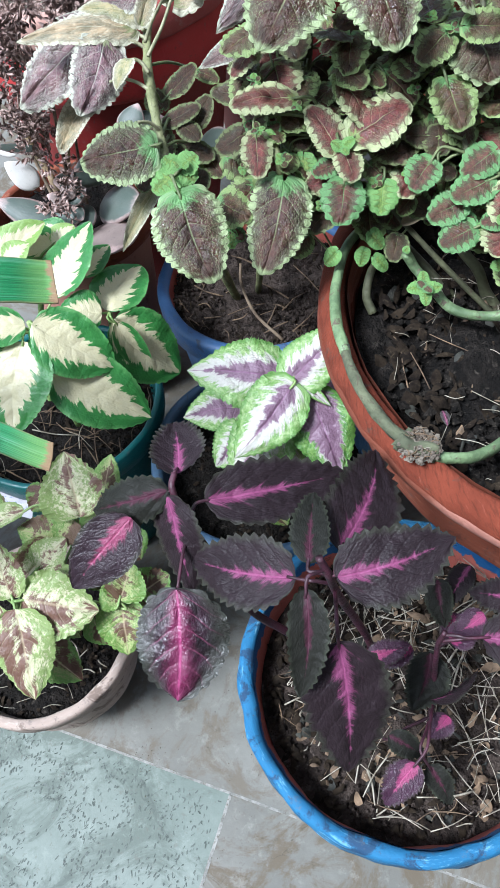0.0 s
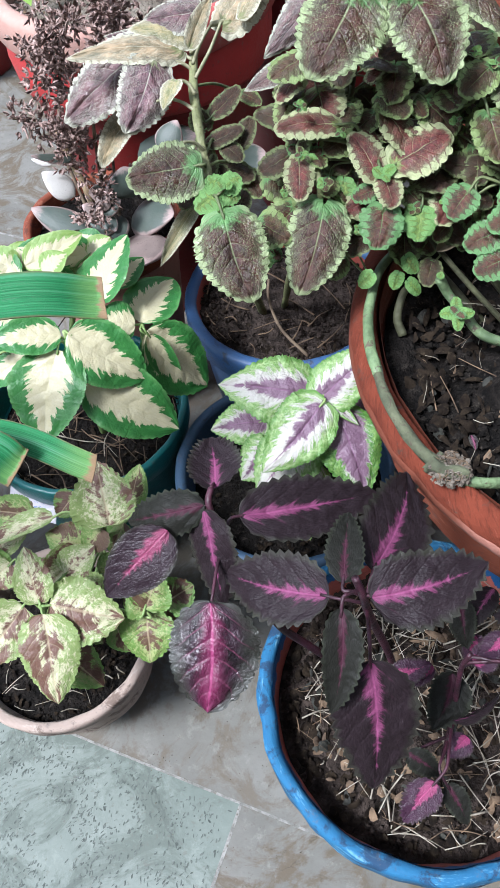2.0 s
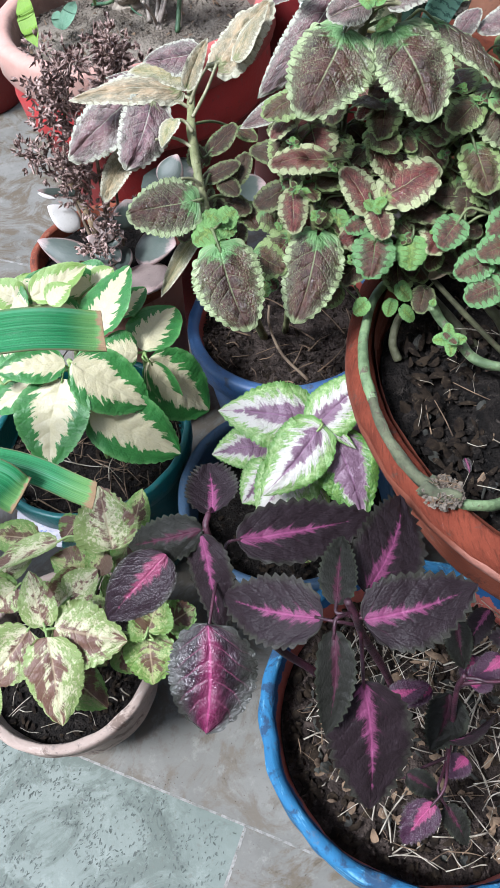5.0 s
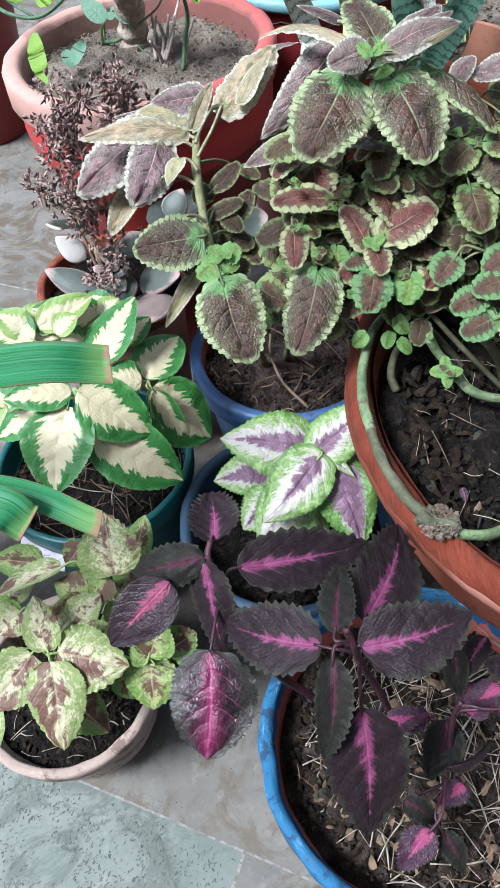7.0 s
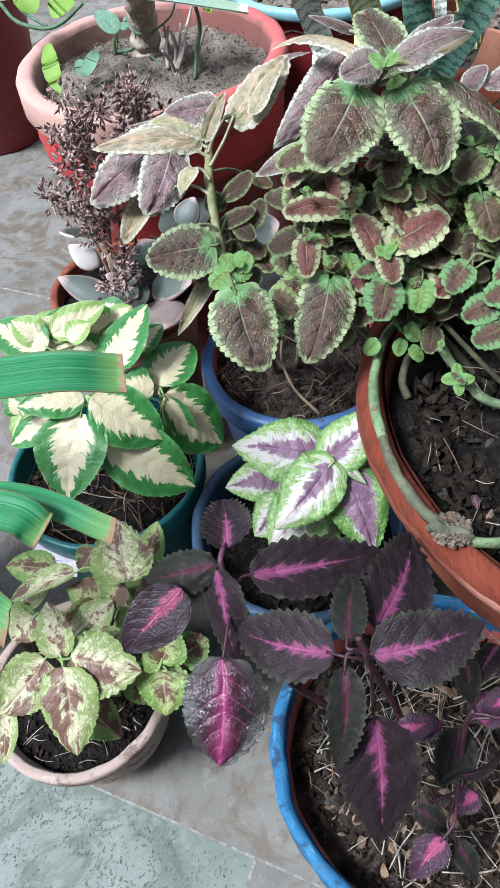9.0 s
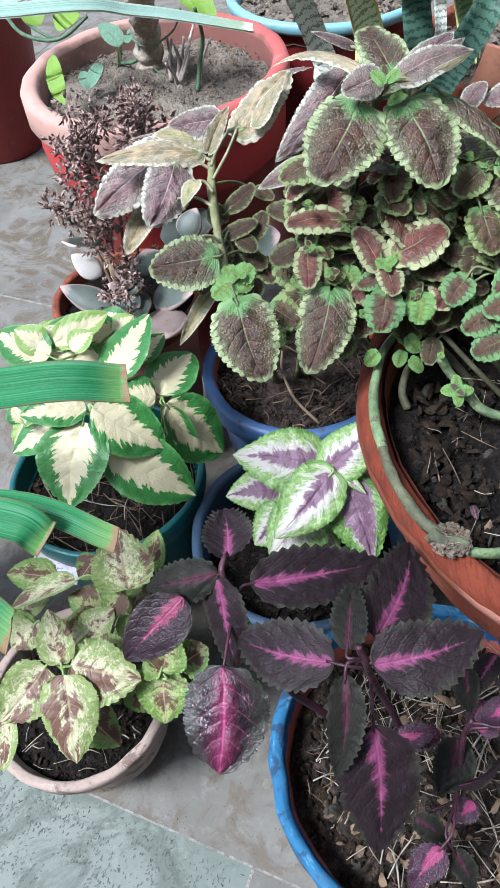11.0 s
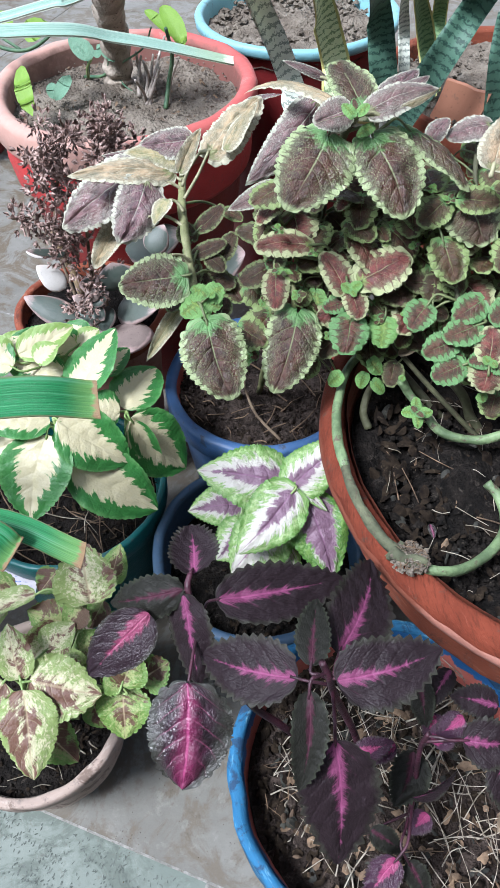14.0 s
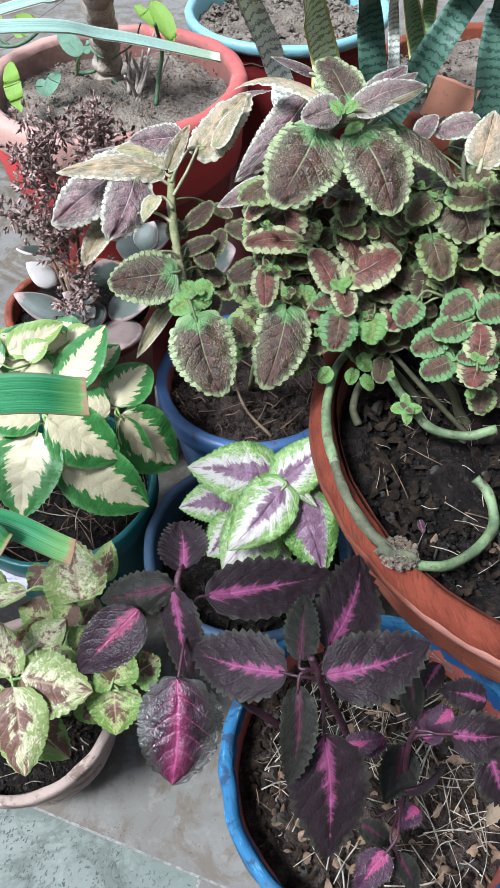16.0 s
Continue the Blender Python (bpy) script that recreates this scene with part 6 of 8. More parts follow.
# crown
leaf(bush, "choc", (0.0895, 0.4832, 0.5920), (0.0554, 0.4455, 0.5584), 0.0539, cup=-0.22, arch=0.14)
leaf(bush, "choc", (0.1226, 0.4798, 0.5900), (0.1406, 0.4331, 0.5526), 0.0508, cup=-0.2, arch=0.12)
leaf(bush, "choclit", (0.0944, 0.5467, 0.5900), (0.0320, 0.5194, 0.5370), 0.0333, cup=-0.3, roll=-25, arch=0.14)
leaf(bush, "beige", (0.1046, 0.4995, 0.6040), (0.0361, 0.5658, 0.5892), 0.0146, arch=0.30, cup=-0.5, roll=20)
leaf(bush, "choclit", (0.1095, 0.6177, 0.5760), (0.0736, 0.6258, 0.5892), 0.0077, arch=0.2, roll=-40)
leaf(bush, "choc", (0.1161, 0.4954, 0.6060), (0.1001, 0.5434, 0.6186), 0.0299, arch=0.10, fold=0.2)
leaf(bush, "choclit", (0.1348, 0.5244, 0.5968), (0.1803, 0.5806, 0.5946), 0.0196, arch=0.10)
leaf(bush, "choclit", (0.1189, 0.4855, 0.6080), (0.1732, 0.5028, 0.6132), 0.0259, arch=0.14, cup=-0.3)
leaf(bush, "choclit", (0.1386, 0.5178, 0.5971), (0.1809, 0.5510, 0.6015), 0.0147)
leaf(bush, "beige", (0.1419, 0.4864, 0.6079), (0.1699, 0.4942, 0.6163), 0.0060, arch=0.2, roll=50)
leaf(bush, "choclit", (0.1036, 0.4830, 0.6108), (0.0775, 0.4788, 0.6055), 0.0215, arch=0.15, roll=-20, form="choc")
leaf(bush, "beige", (0.1180, 0.4719, 0.6128), (0.0769, 0.4699, 0.6082), 0.0051, arch=0.10, roll=60)
leaf(bush, "choc", (0.1538, 0.5014, 0.5851), (0.1955, 0.4605, 0.5541), 0.0263, roll=-22, cup=-0.4, arch=0.14)
leaf(bush, "choclit", (0.1809, 0.5223, 0.5651), (0.1965, 0.5332, 0.5753), 0.0162, form="choc")
leaf(bush, "choclit", (0.2290, 0.5304, 0.5702), (0.1939, 0.5248, 0.5631), 0.0253, form="choc", roll=15)
leaf(bush, "small", (0.2152, 0.5374, 0.5448), (0.2360, 0.5331, 0.5428), 0.0207)
leaf(bush, "beige", (0.2032, 0.4470, 0.5800), (0.2168, 0.4755, 0.6046), 0.0266, cup=-0.3, fold=0.3)
leaf(bush, "bright", (0.1034, 0.4662, 0.6139), (0.0964, 0.4735, 0.6194), 0.0085)
leaf(bush, "bright", (0.1071, 0.4691, 0.6139), (0.1154, 0.4737, 0.6183), 0.0070)
leaf(bush, "vivid", (0.1067, 0.4746, 0.6129), (0.1059, 0.4819, 0.6190), 0.0063)
leaf(bush, "beige", (0.1124, 0.4948, 0.6000), (0.0900, 0.4855, 0.5908), 0.0082, cup=-0.4, stalk=False)
leaf(bush, "bright", (0.1221, 0.4839, 0.5980), (0.1101, 0.4788, 0.5929), 0.0081)
leaf(bush, "choclit", (0.0592, 0.5383, 0.5243), (0.0166, 0.5263, 0.5114), 0.0181, roll=-10)
leaf(bush, "dusk", (0.0629, 0.5447, 0.5082), (0.0931, 0.5315, 0.4994), 0.0216)
leaf(bush, "redheart", (0.1151, 0.5387, 0.5255), (0.1357, 0.5064, 0.5001), 0.0211, roll=20)
leaf(bush, "dusk", (0.1161, 0.5840, 0.5065), (0.1344, 0.5624, 0.4898), 0.0216)
leaf(bush, "dusk", (0.0780, 0.5489, 0.5008), (0.0965, 0.5348, 0.4904), 0.0169)
# bush
leaf(bush, "redheart", (0.0778, 0.4700, 0.5104), (0.0337, 0.4729, 0.5098), 0.0280, roll=12, arch=0.16)
leaf(bush, "redheart", (0.0501, 0.4567, 0.4958), (0.0476, 0.4335, 0.4764), 0.0217)
leaf(bush, "dusk", (0.0456, 0.4745, 0.4882), (0.0204, 0.4676, 0.4807), 0.0214)
leaf(bush, "dusk", (0.0562, 0.5107, 0.4889), (0.0223, 0.5216, 0.4955), 0.0213)
leaf(bush, "vivid", (0.0547, 0.4648, 0.4900), (0.0436, 0.4730, 0.4960), 0.0120)
leaf(bush, "vivid", (0.0566, 0.4650, 0.4908), (0.0690, 0.4681, 0.4942), 0.0120)
leaf(bush, "bright", (0.0558, 0.4658, 0.4880), (0.0560, 0.4758, 0.4963), 0.0102)
leaf(bush, "bright", (0.0566, 0.4583, 0.4957), (0.0635, 0.4542, 0.4927), 0.0073)
leaf(bush, "bright", (0.0691, 0.4640, 0.4728), (0.0664, 0.4486, 0.4599), 0.0170)
leaf(bush, "bright", (0.0837, 0.4600, 0.4729), (0.0819, 0.4442, 0.4597), 0.0160)
leaf(bush, "redheart", (0.1040, 0.4414, 0.4855), (0.0877, 0.4668, 0.5055), 0.0227, arch=0.12)
leaf(bush, "redheart", (0.1177, 0.4442, 0.4922), (0.1580, 0.4556, 0.5044), 0.0370, arch=0.14, roll=-6)
leaf(bush, "redheart", (0.1077, 0.4372, 0.4873), (0.1130, 0.4193, 0.4728), 0.0189)
leaf(bush, "vivid", (0.1040, 0.4417, 0.4750), (0.0861, 0.4385, 0.4711), 0.0156)
leaf(bush, "bright", (0.1065, 0.4362, 0.4893), (0.1006, 0.4409, 0.4928), 0.0081)
leaf(bush, "bright", (0.1083, 0.4365, 0.4900), (0.1167, 0.4398, 0.4934), 0.0081)
leaf(bush, "bright", (0.1067, 0.4337, 0.4912), (0.1108, 0.4299, 0.4883), 0.0058)
leaf(bush, "vivid", (0.1079, 0.4287, 0.4678), (0.0999, 0.4061, 0.4485), 0.0293, arch=0.14)
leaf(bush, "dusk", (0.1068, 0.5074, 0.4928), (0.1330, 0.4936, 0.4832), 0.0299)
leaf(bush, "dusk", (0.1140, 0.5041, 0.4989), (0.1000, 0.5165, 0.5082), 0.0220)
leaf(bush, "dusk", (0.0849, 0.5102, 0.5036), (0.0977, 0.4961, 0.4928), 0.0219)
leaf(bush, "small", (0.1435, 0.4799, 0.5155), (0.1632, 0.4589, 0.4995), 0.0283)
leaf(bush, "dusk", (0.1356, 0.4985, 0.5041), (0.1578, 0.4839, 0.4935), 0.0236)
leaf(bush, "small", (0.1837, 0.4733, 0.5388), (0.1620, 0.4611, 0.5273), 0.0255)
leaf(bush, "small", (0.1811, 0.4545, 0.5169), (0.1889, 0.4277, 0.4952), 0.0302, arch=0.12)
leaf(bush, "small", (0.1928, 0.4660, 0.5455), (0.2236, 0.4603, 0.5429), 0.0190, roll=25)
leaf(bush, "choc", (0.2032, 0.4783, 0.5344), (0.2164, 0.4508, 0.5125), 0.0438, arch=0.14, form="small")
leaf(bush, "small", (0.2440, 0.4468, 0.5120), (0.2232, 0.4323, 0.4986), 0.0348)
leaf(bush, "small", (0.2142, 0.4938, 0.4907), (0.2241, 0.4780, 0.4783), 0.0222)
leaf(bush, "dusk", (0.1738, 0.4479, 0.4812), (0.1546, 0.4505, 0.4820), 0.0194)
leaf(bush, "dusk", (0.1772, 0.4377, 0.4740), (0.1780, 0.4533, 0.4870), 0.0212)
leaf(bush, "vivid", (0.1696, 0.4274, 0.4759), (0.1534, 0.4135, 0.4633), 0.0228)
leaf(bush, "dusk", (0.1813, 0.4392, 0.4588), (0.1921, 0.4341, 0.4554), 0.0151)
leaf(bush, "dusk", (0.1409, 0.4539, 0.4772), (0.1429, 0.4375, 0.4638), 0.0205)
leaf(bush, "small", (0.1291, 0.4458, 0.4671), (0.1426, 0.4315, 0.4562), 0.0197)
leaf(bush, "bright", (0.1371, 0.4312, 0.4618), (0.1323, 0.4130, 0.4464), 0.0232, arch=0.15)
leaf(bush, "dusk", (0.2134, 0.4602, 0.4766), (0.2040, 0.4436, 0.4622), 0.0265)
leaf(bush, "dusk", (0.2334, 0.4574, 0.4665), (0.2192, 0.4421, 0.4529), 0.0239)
leaf(bush, "vivid", (0.2127, 0.4245, 0.4789), (0.1879, 0.4151, 0.4693), 0.0227)
leaf(bush, "vivid", (0.2080, 0.4096, 0.4673), (0.1782, 0.4034, 0.4601), 0.0245)
leaf(bush, "vivid", (0.1890, 0.4053, 0.4549), (0.1626, 0.3995, 0.4482), 0.0238)
leaf(bush, "vivid", (0.1933, 0.3889, 0.4437), (0.1678, 0.3830, 0.4370), 0.0246)
leaf(bush, "redheart", (0.2134, 0.3859, 0.4494), (0.2175, 0.4072, 0.4673), 0.0253)
leaf(bush, "redheart", (0.2141, 0.3851, 0.4451), (0.2069, 0.3690, 0.4312), 0.0291)
leaf(bush, "vivid", (0.2137, 0.3866, 0.4487), (0.1965, 0.3876, 0.4483), 0.0154)
leaf(bush, "vivid", (0.2159, 0.3860, 0.4465), (0.2311, 0.3831, 0.4452), 0.0200)
leaf(bush, "bright", (0.2122, 0.3828, 0.4500), (0.2082, 0.3873, 0.4535), 0.0072)
leaf(bush, "bright", (0.2140, 0.3831, 0.4507), (0.2181, 0.3792, 0.4478), 0.0067)
leaf(bush, "vivid", (0.1956, 0.3933, 0.4431), (0.1852, 0.4000, 0.4479), 0.0138)
leaf(bush, "bright", (0.1958, 0.3912, 0.4437), (0.2014, 0.3836, 0.4378), 0.0101)
leaf(bush, "vivid", (0.2385, 0.4149, 0.4763), (0.2156, 0.4095, 0.4702), 0.0244)
leaf(bush, "vivid", (0.2386, 0.4023, 0.4515), (0.2268, 0.4124, 0.4590), 0.0230)
leaf(bush, "bright", (0.2123, 0.3798, 0.4182), (0.2135, 0.3739, 0.4134), 0.0094)
leaf(bush, "small", (0.2306, 0.3874, 0.4083), (0.2222, 0.3716, 0.3946), 0.0230)
leaf(bush, "dusk", (0.2374, 0.3933, 0.4084), (0.2454, 0.3776, 0.3960), 0.0222)
leaf(bush, "small", (0.0176, 0.4349, 0.4616), (0.0399, 0.4220, 0.4525), 0.0267)
leaf(bush, "small", (0.1610, 0.4717, 0.4851), (0.1669, 0.4565, 0.4730), 0.0189)
leaf(bush, "dusk", (0.1185, 0.4500, 0.4466), (0.1307, 0.4376, 0.4372), 0.0193)
leaf(bush, "dusk", (0.0936, 0.4528, 0.4466), (0.1043, 0.4442, 0.4403), 0.0174)
leaf(bush, "small", (0.0291, 0.4859, 0.4625), (0.0521, 0.4724, 0.4529), 0.0292)
leaf(bush, "dusk", (0.0399, 0.4955, 0.4722), (0.0573, 0.4750, 0.4564), 0.0292)
leaf(bush, "dusk", (0.0765, 0.4788, 0.4813), (0.0885, 0.4666, 0.4721), 0.0208)
leaf(bush, "small", (0.1957, 0.4726, 0.4928), (0.1899, 0.4840, 0.5019), 0.0159)
leaf(bush, "dusk", (0.2399, 0.4945, 0.5074), (0.2491, 0.4790, 0.4952), 0.0284)
leaf(bush, "small", (0.2276, 0.4926, 0.5352), (0.2422, 0.4841, 0.5292), 0.0227)
leaf(bush, "vivid", (0.1979, 0.5610, 0.5138), (0.2212, 0.5432, 0.5007), 0.0200)
leaf(bush, "dusk", (0.1855, 0.5625, 0.5138), (0.1934, 0.5423, 0.4976), 0.0251)
leaf(bush, "bright", (0.2483, 0.5181, 0.5342), (0.2533, 0.5031, 0.5222), 0.0169)
leaf(bush, "bright", (0.1281, 0.4235, 0.424), (0.1373, 0.4174, 0.412), 0.0133)
leaf(bush, "bright", (0.1236, 0.4196, 0.412), (0.1196, 0.4138, 0.4), 0.0116)
leaf(bush, "bright", (0.1298, 0.4134, 0.408), (0.1399, 0.4094, 0.396), 0.0116)
leaf(bush, "bright", (0.1019, 0.4174, 0.416), (0.0924, 0.4167, 0.404), 0.0125)
leaf(bush, "bright", (0.1596, 0.3782, 0.404), (0.1469, 0.3782, 0.404), 0.0095)
leaf(bush, "bright", (0.1613, 0.3779, 0.404), (0.1735, 0.376, 0.404), 0.0094)
leaf(bush, "bright", (0.1606, 0.3791, 0.4048), (0.1622, 0.3911, 0.408), 0.0086)
leaf(bush, "bright", (0.1597, 0.3755, 0.4048), (0.1596, 0.3664, 0.396), 0.0086)
leaf(bush, "vivid", (0.1591, 0.3759, 0.4064), (0.1553, 0.3812, 0.408), 0.0072)
leaf(bush, "vivid", (0.16, 0.3758, 0.4064), (0.1633, 0.369, 0.4064), 0.0072)
leaf(bush, "bright", (0.1496, 0.4002, 0.42), (0.1519, 0.4021, 0.424), 0.0060)
leaf(bush, "tan", (0.1526, 0.4265, 0.424), (0.1731, 0.4388, 0.42), 0.0098, cup=0.8)
leaf(bush, "glossy", (0.1584, 0.296, 0.3584), (0.1593, 0.2844, 0.3552), 0.0059, stalk=False)
# fresh side shoots
leaf(bush, "bright", (0.0513, 0.4509, 0.5027), (0.0520, 0.4482, 0.5005), 0.0044, stalk=False, roll=13)
leaf(bush, "vivid", (0.0504, 0.4513, 0.5030), (0.0459, 0.4504, 0.5021), 0.0048, stalk=False, roll=10)
leaf(bush, "small", (0.0510, 0.4522, 0.5038), (0.0498, 0.4555, 0.5065), 0.0052, stalk=False, roll=9)
leaf(bush, "bright", (0.0521, 0.4514, 0.5032), (0.0560, 0.4509, 0.5030), 0.0041, stalk=False, roll=-11)
leaf(bush, "bright", (0.0658, 0.4415, 0.4847), (0.0623, 0.4443, 0.4869), 0.0054, stalk=False, roll=-15)
leaf(bush, "vivid", (0.0668, 0.4415, 0.4848), (0.0697, 0.4441, 0.4871), 0.0052, stalk=False, roll=24)
leaf(bush, "small", (0.0672, 0.4410, 0.4844), (0.0731, 0.4414, 0.4850), 0.0059, stalk=False, roll=13)
leaf(bush, "small", (0.0664, 0.4402, 0.4837), (0.0668, 0.4364, 0.4805), 0.0059, stalk=False, roll=0)
leaf(bush, "bright", (0.0655, 0.4407, 0.4841), (0.0607, 0.4397, 0.4830), 0.0052, stalk=False, roll=-2)
leaf(bush, "small", (0.1319, 0.4288, 0.4630), (0.1354, 0.4270, 0.4617), 0.0045, stalk=False, roll=24)
leaf(bush, "small", (0.1306, 0.4287, 0.4629), (0.1277, 0.4268, 0.4611), 0.0046, stalk=False, roll=11)
leaf(bush, "bright", (0.1305, 0.4297, 0.4636), (0.1260, 0.4316, 0.4651), 0.0053, stalk=False, roll=-4)
leaf(bush, "vivid", (0.1319, 0.4297, 0.4638), (0.1362, 0.4325, 0.4662), 0.0062, stalk=False, roll=13)
leaf(bush, "bright", (0.0895, 0.4247, 0.4546), (0.0875, 0.4271, 0.4565), 0.0043, stalk=False, roll=20)
leaf(bush, "vivid", (0.0907, 0.4244, 0.4544), (0.0950, 0.4258, 0.4557), 0.0050, stalk=False, roll=-7)
leaf(bush, "small", (0.0906, 0.4236, 0.4537), (0.0940, 0.4215, 0.4522), 0.0047, stalk=False, roll=-20)
leaf(bush, "bright", (0.0892, 0.4236, 0.4537), (0.0866, 0.4224, 0.4525), 0.0037, stalk=False, roll=-24)
leaf(bush, "bright", (0.1719, 0.4761, 0.5483), (0.1705, 0.4745, 0.5469), 0.0034, stalk=False, roll=-1)
leaf(bush, "vivid", (0.1715, 0.4768, 0.5489), (0.1676, 0.4771, 0.5490), 0.0040, stalk=False, roll=7)
leaf(bush, "bright", (0.1719, 0.4773, 0.5493), (0.1704, 0.4790, 0.5507), 0.0034, stalk=False, roll=-21)
leaf(bush, "bright", (0.1729, 0.4772, 0.5493), (0.1756, 0.4793, 0.5511), 0.0045, stalk=False, roll=1)
leaf(bush, "bright", (0.1731, 0.4764, 0.5486), (0.1764, 0.4752, 0.5478), 0.0039, stalk=False, roll=-4)
leaf(bush, "small", (0.1857, 0.4711, 0.5418), (0.1834, 0.4691, 0.5401), 0.0042, stalk=False, roll=8)
leaf(bush, "bright", (0.1854, 0.4719, 0.5424), (0.1804, 0.4731, 0.5432), 0.0052, stalk=False, roll=14)
leaf(bush, "vivid", (0.1868, 0.4721, 0.5427), (0.1899, 0.4746, 0.5448), 0.0051, stalk=False, roll=2)
leaf(bush, "vivid", (0.1870, 0.4713, 0.5420), (0.1913, 0.4697, 0.5409), 0.0049, stalk=False, roll=2)
leaf(bush, "small", (0.0535, 0.4663, 0.5296), (0.0568, 0.4668, 0.5302), 0.0036, stalk=False, roll=12)
leaf(bush, "bright", (0.0533, 0.4656, 0.5291), (0.0564, 0.4635, 0.5274), 0.0045, stalk=False, roll=-22)
leaf(bush, "vivid", (0.0522, 0.4656, 0.5290), (0.0495, 0.4636, 0.5272), 0.0044, stalk=False, roll=18)
leaf(bush, "vivid", (0.0520, 0.4665, 0.5297), (0.0476, 0.4683, 0.5310), 0.0051, stalk=False, roll=22)
leaf(bush, "bright", (0.0527, 0.4668, 0.5300), (0.0525, 0.4700, 0.5326), 0.0050, stalk=False, roll=-2)
leaf(bush, "bright", (0.1388, 0.4215, 0.4501), (0.1393, 0.4187, 0.4478), 0.0046, stalk=False, roll=-2)
leaf(bush, "vivid", (0.1379, 0.4219, 0.4504), (0.1337, 0.4206, 0.4492), 0.0049, stalk=False, roll=-6)
leaf(bush, "bright", (0.1383, 0.4228, 0.4512), (0.1369, 0.4247, 0.4527), 0.0035, stalk=False, roll=11)
leaf(bush, "bright", (0.1393, 0.4227, 0.4511), (0.1415, 0.4241, 0.4524), 0.0035, stalk=False, roll=16)
leaf(bush, "bright", (0.1395, 0.4218, 0.4504), (0.1426, 0.4206, 0.4496), 0.0038, stalk=False, roll=18)
leaf(bush, "vivid", (0.2049, 0.4140, 0.4428), (0.2017, 0.4124, 0.4414), 0.0043, stalk=False, roll=18)
leaf(bush, "bright", (0.2054, 0.4151, 0.4438), (0.2042, 0.4179, 0.4460), 0.0046, stalk=False, roll=-20)
leaf(bush, "small", (0.2064, 0.4148, 0.4436), (0.2107, 0.4163, 0.4450), 0.0051, stalk=False, roll=-8)
leaf(bush, "bright", (0.2061, 0.4138, 0.4428), (0.2082, 0.4119, 0.4413), 0.0039, stalk=False, roll=-5)
leaf(bush, "bright", (0.1175, 0.4408, 0.4834), (0.1189, 0.4428, 0.4851), 0.0039, stalk=False, roll=14)
leaf(bush, "vivid", (0.1180, 0.4400, 0.4828), (0.1211, 0.4397, 0.4827), 0.0034, stalk=False, roll=8)
leaf(bush, "vivid", (0.1167, 0.4395, 0.4823), (0.1155, 0.4375, 0.4806), 0.0037, stalk=False, roll=15)
leaf(bush, "small", (0.1162, 0.4403, 0.4829), (0.1124, 0.4408, 0.4832), 0.0041, stalk=False, roll=-23)
leaf(bush, "small", (0.0802, 0.4575, 0.5135), (0.0824, 0.4591, 0.5149), 0.0037, stalk=False, roll=10)
leaf(bush, "bright", (0.0800, 0.4564, 0.5126), (0.0818, 0.4537, 0.5104), 0.0046, stalk=False, roll=-23)
leaf(bush, "vivid", (0.0789, 0.4567, 0.5128), (0.0752, 0.4554, 0.5116), 0.0044, stalk=False, roll=9)
leaf(bush, "bright", (0.0790, 0.4575, 0.5134), (0.0769, 0.4589, 0.5145), 0.0032, stalk=False, roll=12)
leaf(bush, "bright", (0.1543, 0.4312, 0.4668), (0.1572, 0.4314, 0.4671), 0.0033, stalk=False, roll=2)
leaf(bush, "bright", (0.1537, 0.4304, 0.4661), (0.1547, 0.4287, 0.4647), 0.0032, stalk=False, roll=-15)
leaf(bush, "bright", (0.1525, 0.4308, 0.4664), (0.1493, 0.4302, 0.4657), 0.0037, stalk=False, roll=8)
leaf(bush, "bright", (0.1531, 0.4318, 0.4672), (0.1520, 0.4335, 0.4686), 0.0033, stalk=False, roll=-4)
leaf(bush, "bright", (0.0383, 0.4392, 0.4818), (0.0397, 0.4378, 0.4807), 0.0030, stalk=False, roll=-13)
leaf(bush, "bright", (0.0375, 0.4392, 0.4818), (0.0363, 0.4365, 0.4795), 0.0046, stalk=False, roll=-15)
leaf(bush, "bright", (0.0369, 0.4399, 0.4823), (0.0338, 0.4401, 0.4823), 0.0034, stalk=False, roll=-25)
leaf(bush, "small", (0.0377, 0.4405, 0.4829), (0.0372, 0.4429, 0.4848), 0.0040, stalk=False, roll=-22)
leaf(bush, "small", (0.0387, 0.4400, 0.4825), (0.0416, 0.4404, 0.4829), 0.0033, stalk=False, roll=-22)
leaf(bush, "bright", (0.1598, 0.4567, 0.5124), (0.1551, 0.4568, 0.5123), 0.0047, stalk=False, roll=-18)
leaf(bush, "bright", (0.1602, 0.4573, 0.5129), (0.1583, 0.4595, 0.5147), 0.0041, stalk=False, roll=20)
leaf(bush, "vivid", (0.1614, 0.4569, 0.5127), (0.1650, 0.4580, 0.5137), 0.0042, stalk=False, roll=-15)
leaf(bush, "small", (0.1609, 0.4560, 0.5119), (0.1622, 0.4538, 0.5101), 0.0038, stalk=False, roll=12)


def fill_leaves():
    """The inner leaves of the bush, some coloured darker for the shade of the outer ones."""
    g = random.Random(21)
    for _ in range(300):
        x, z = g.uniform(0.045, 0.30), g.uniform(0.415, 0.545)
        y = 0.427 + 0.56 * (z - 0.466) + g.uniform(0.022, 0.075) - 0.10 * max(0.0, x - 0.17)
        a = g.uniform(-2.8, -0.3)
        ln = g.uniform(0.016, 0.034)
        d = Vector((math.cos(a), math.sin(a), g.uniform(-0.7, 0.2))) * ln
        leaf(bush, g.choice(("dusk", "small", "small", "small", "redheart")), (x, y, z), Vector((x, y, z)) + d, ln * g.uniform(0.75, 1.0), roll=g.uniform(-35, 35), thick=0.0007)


fill_leaves()

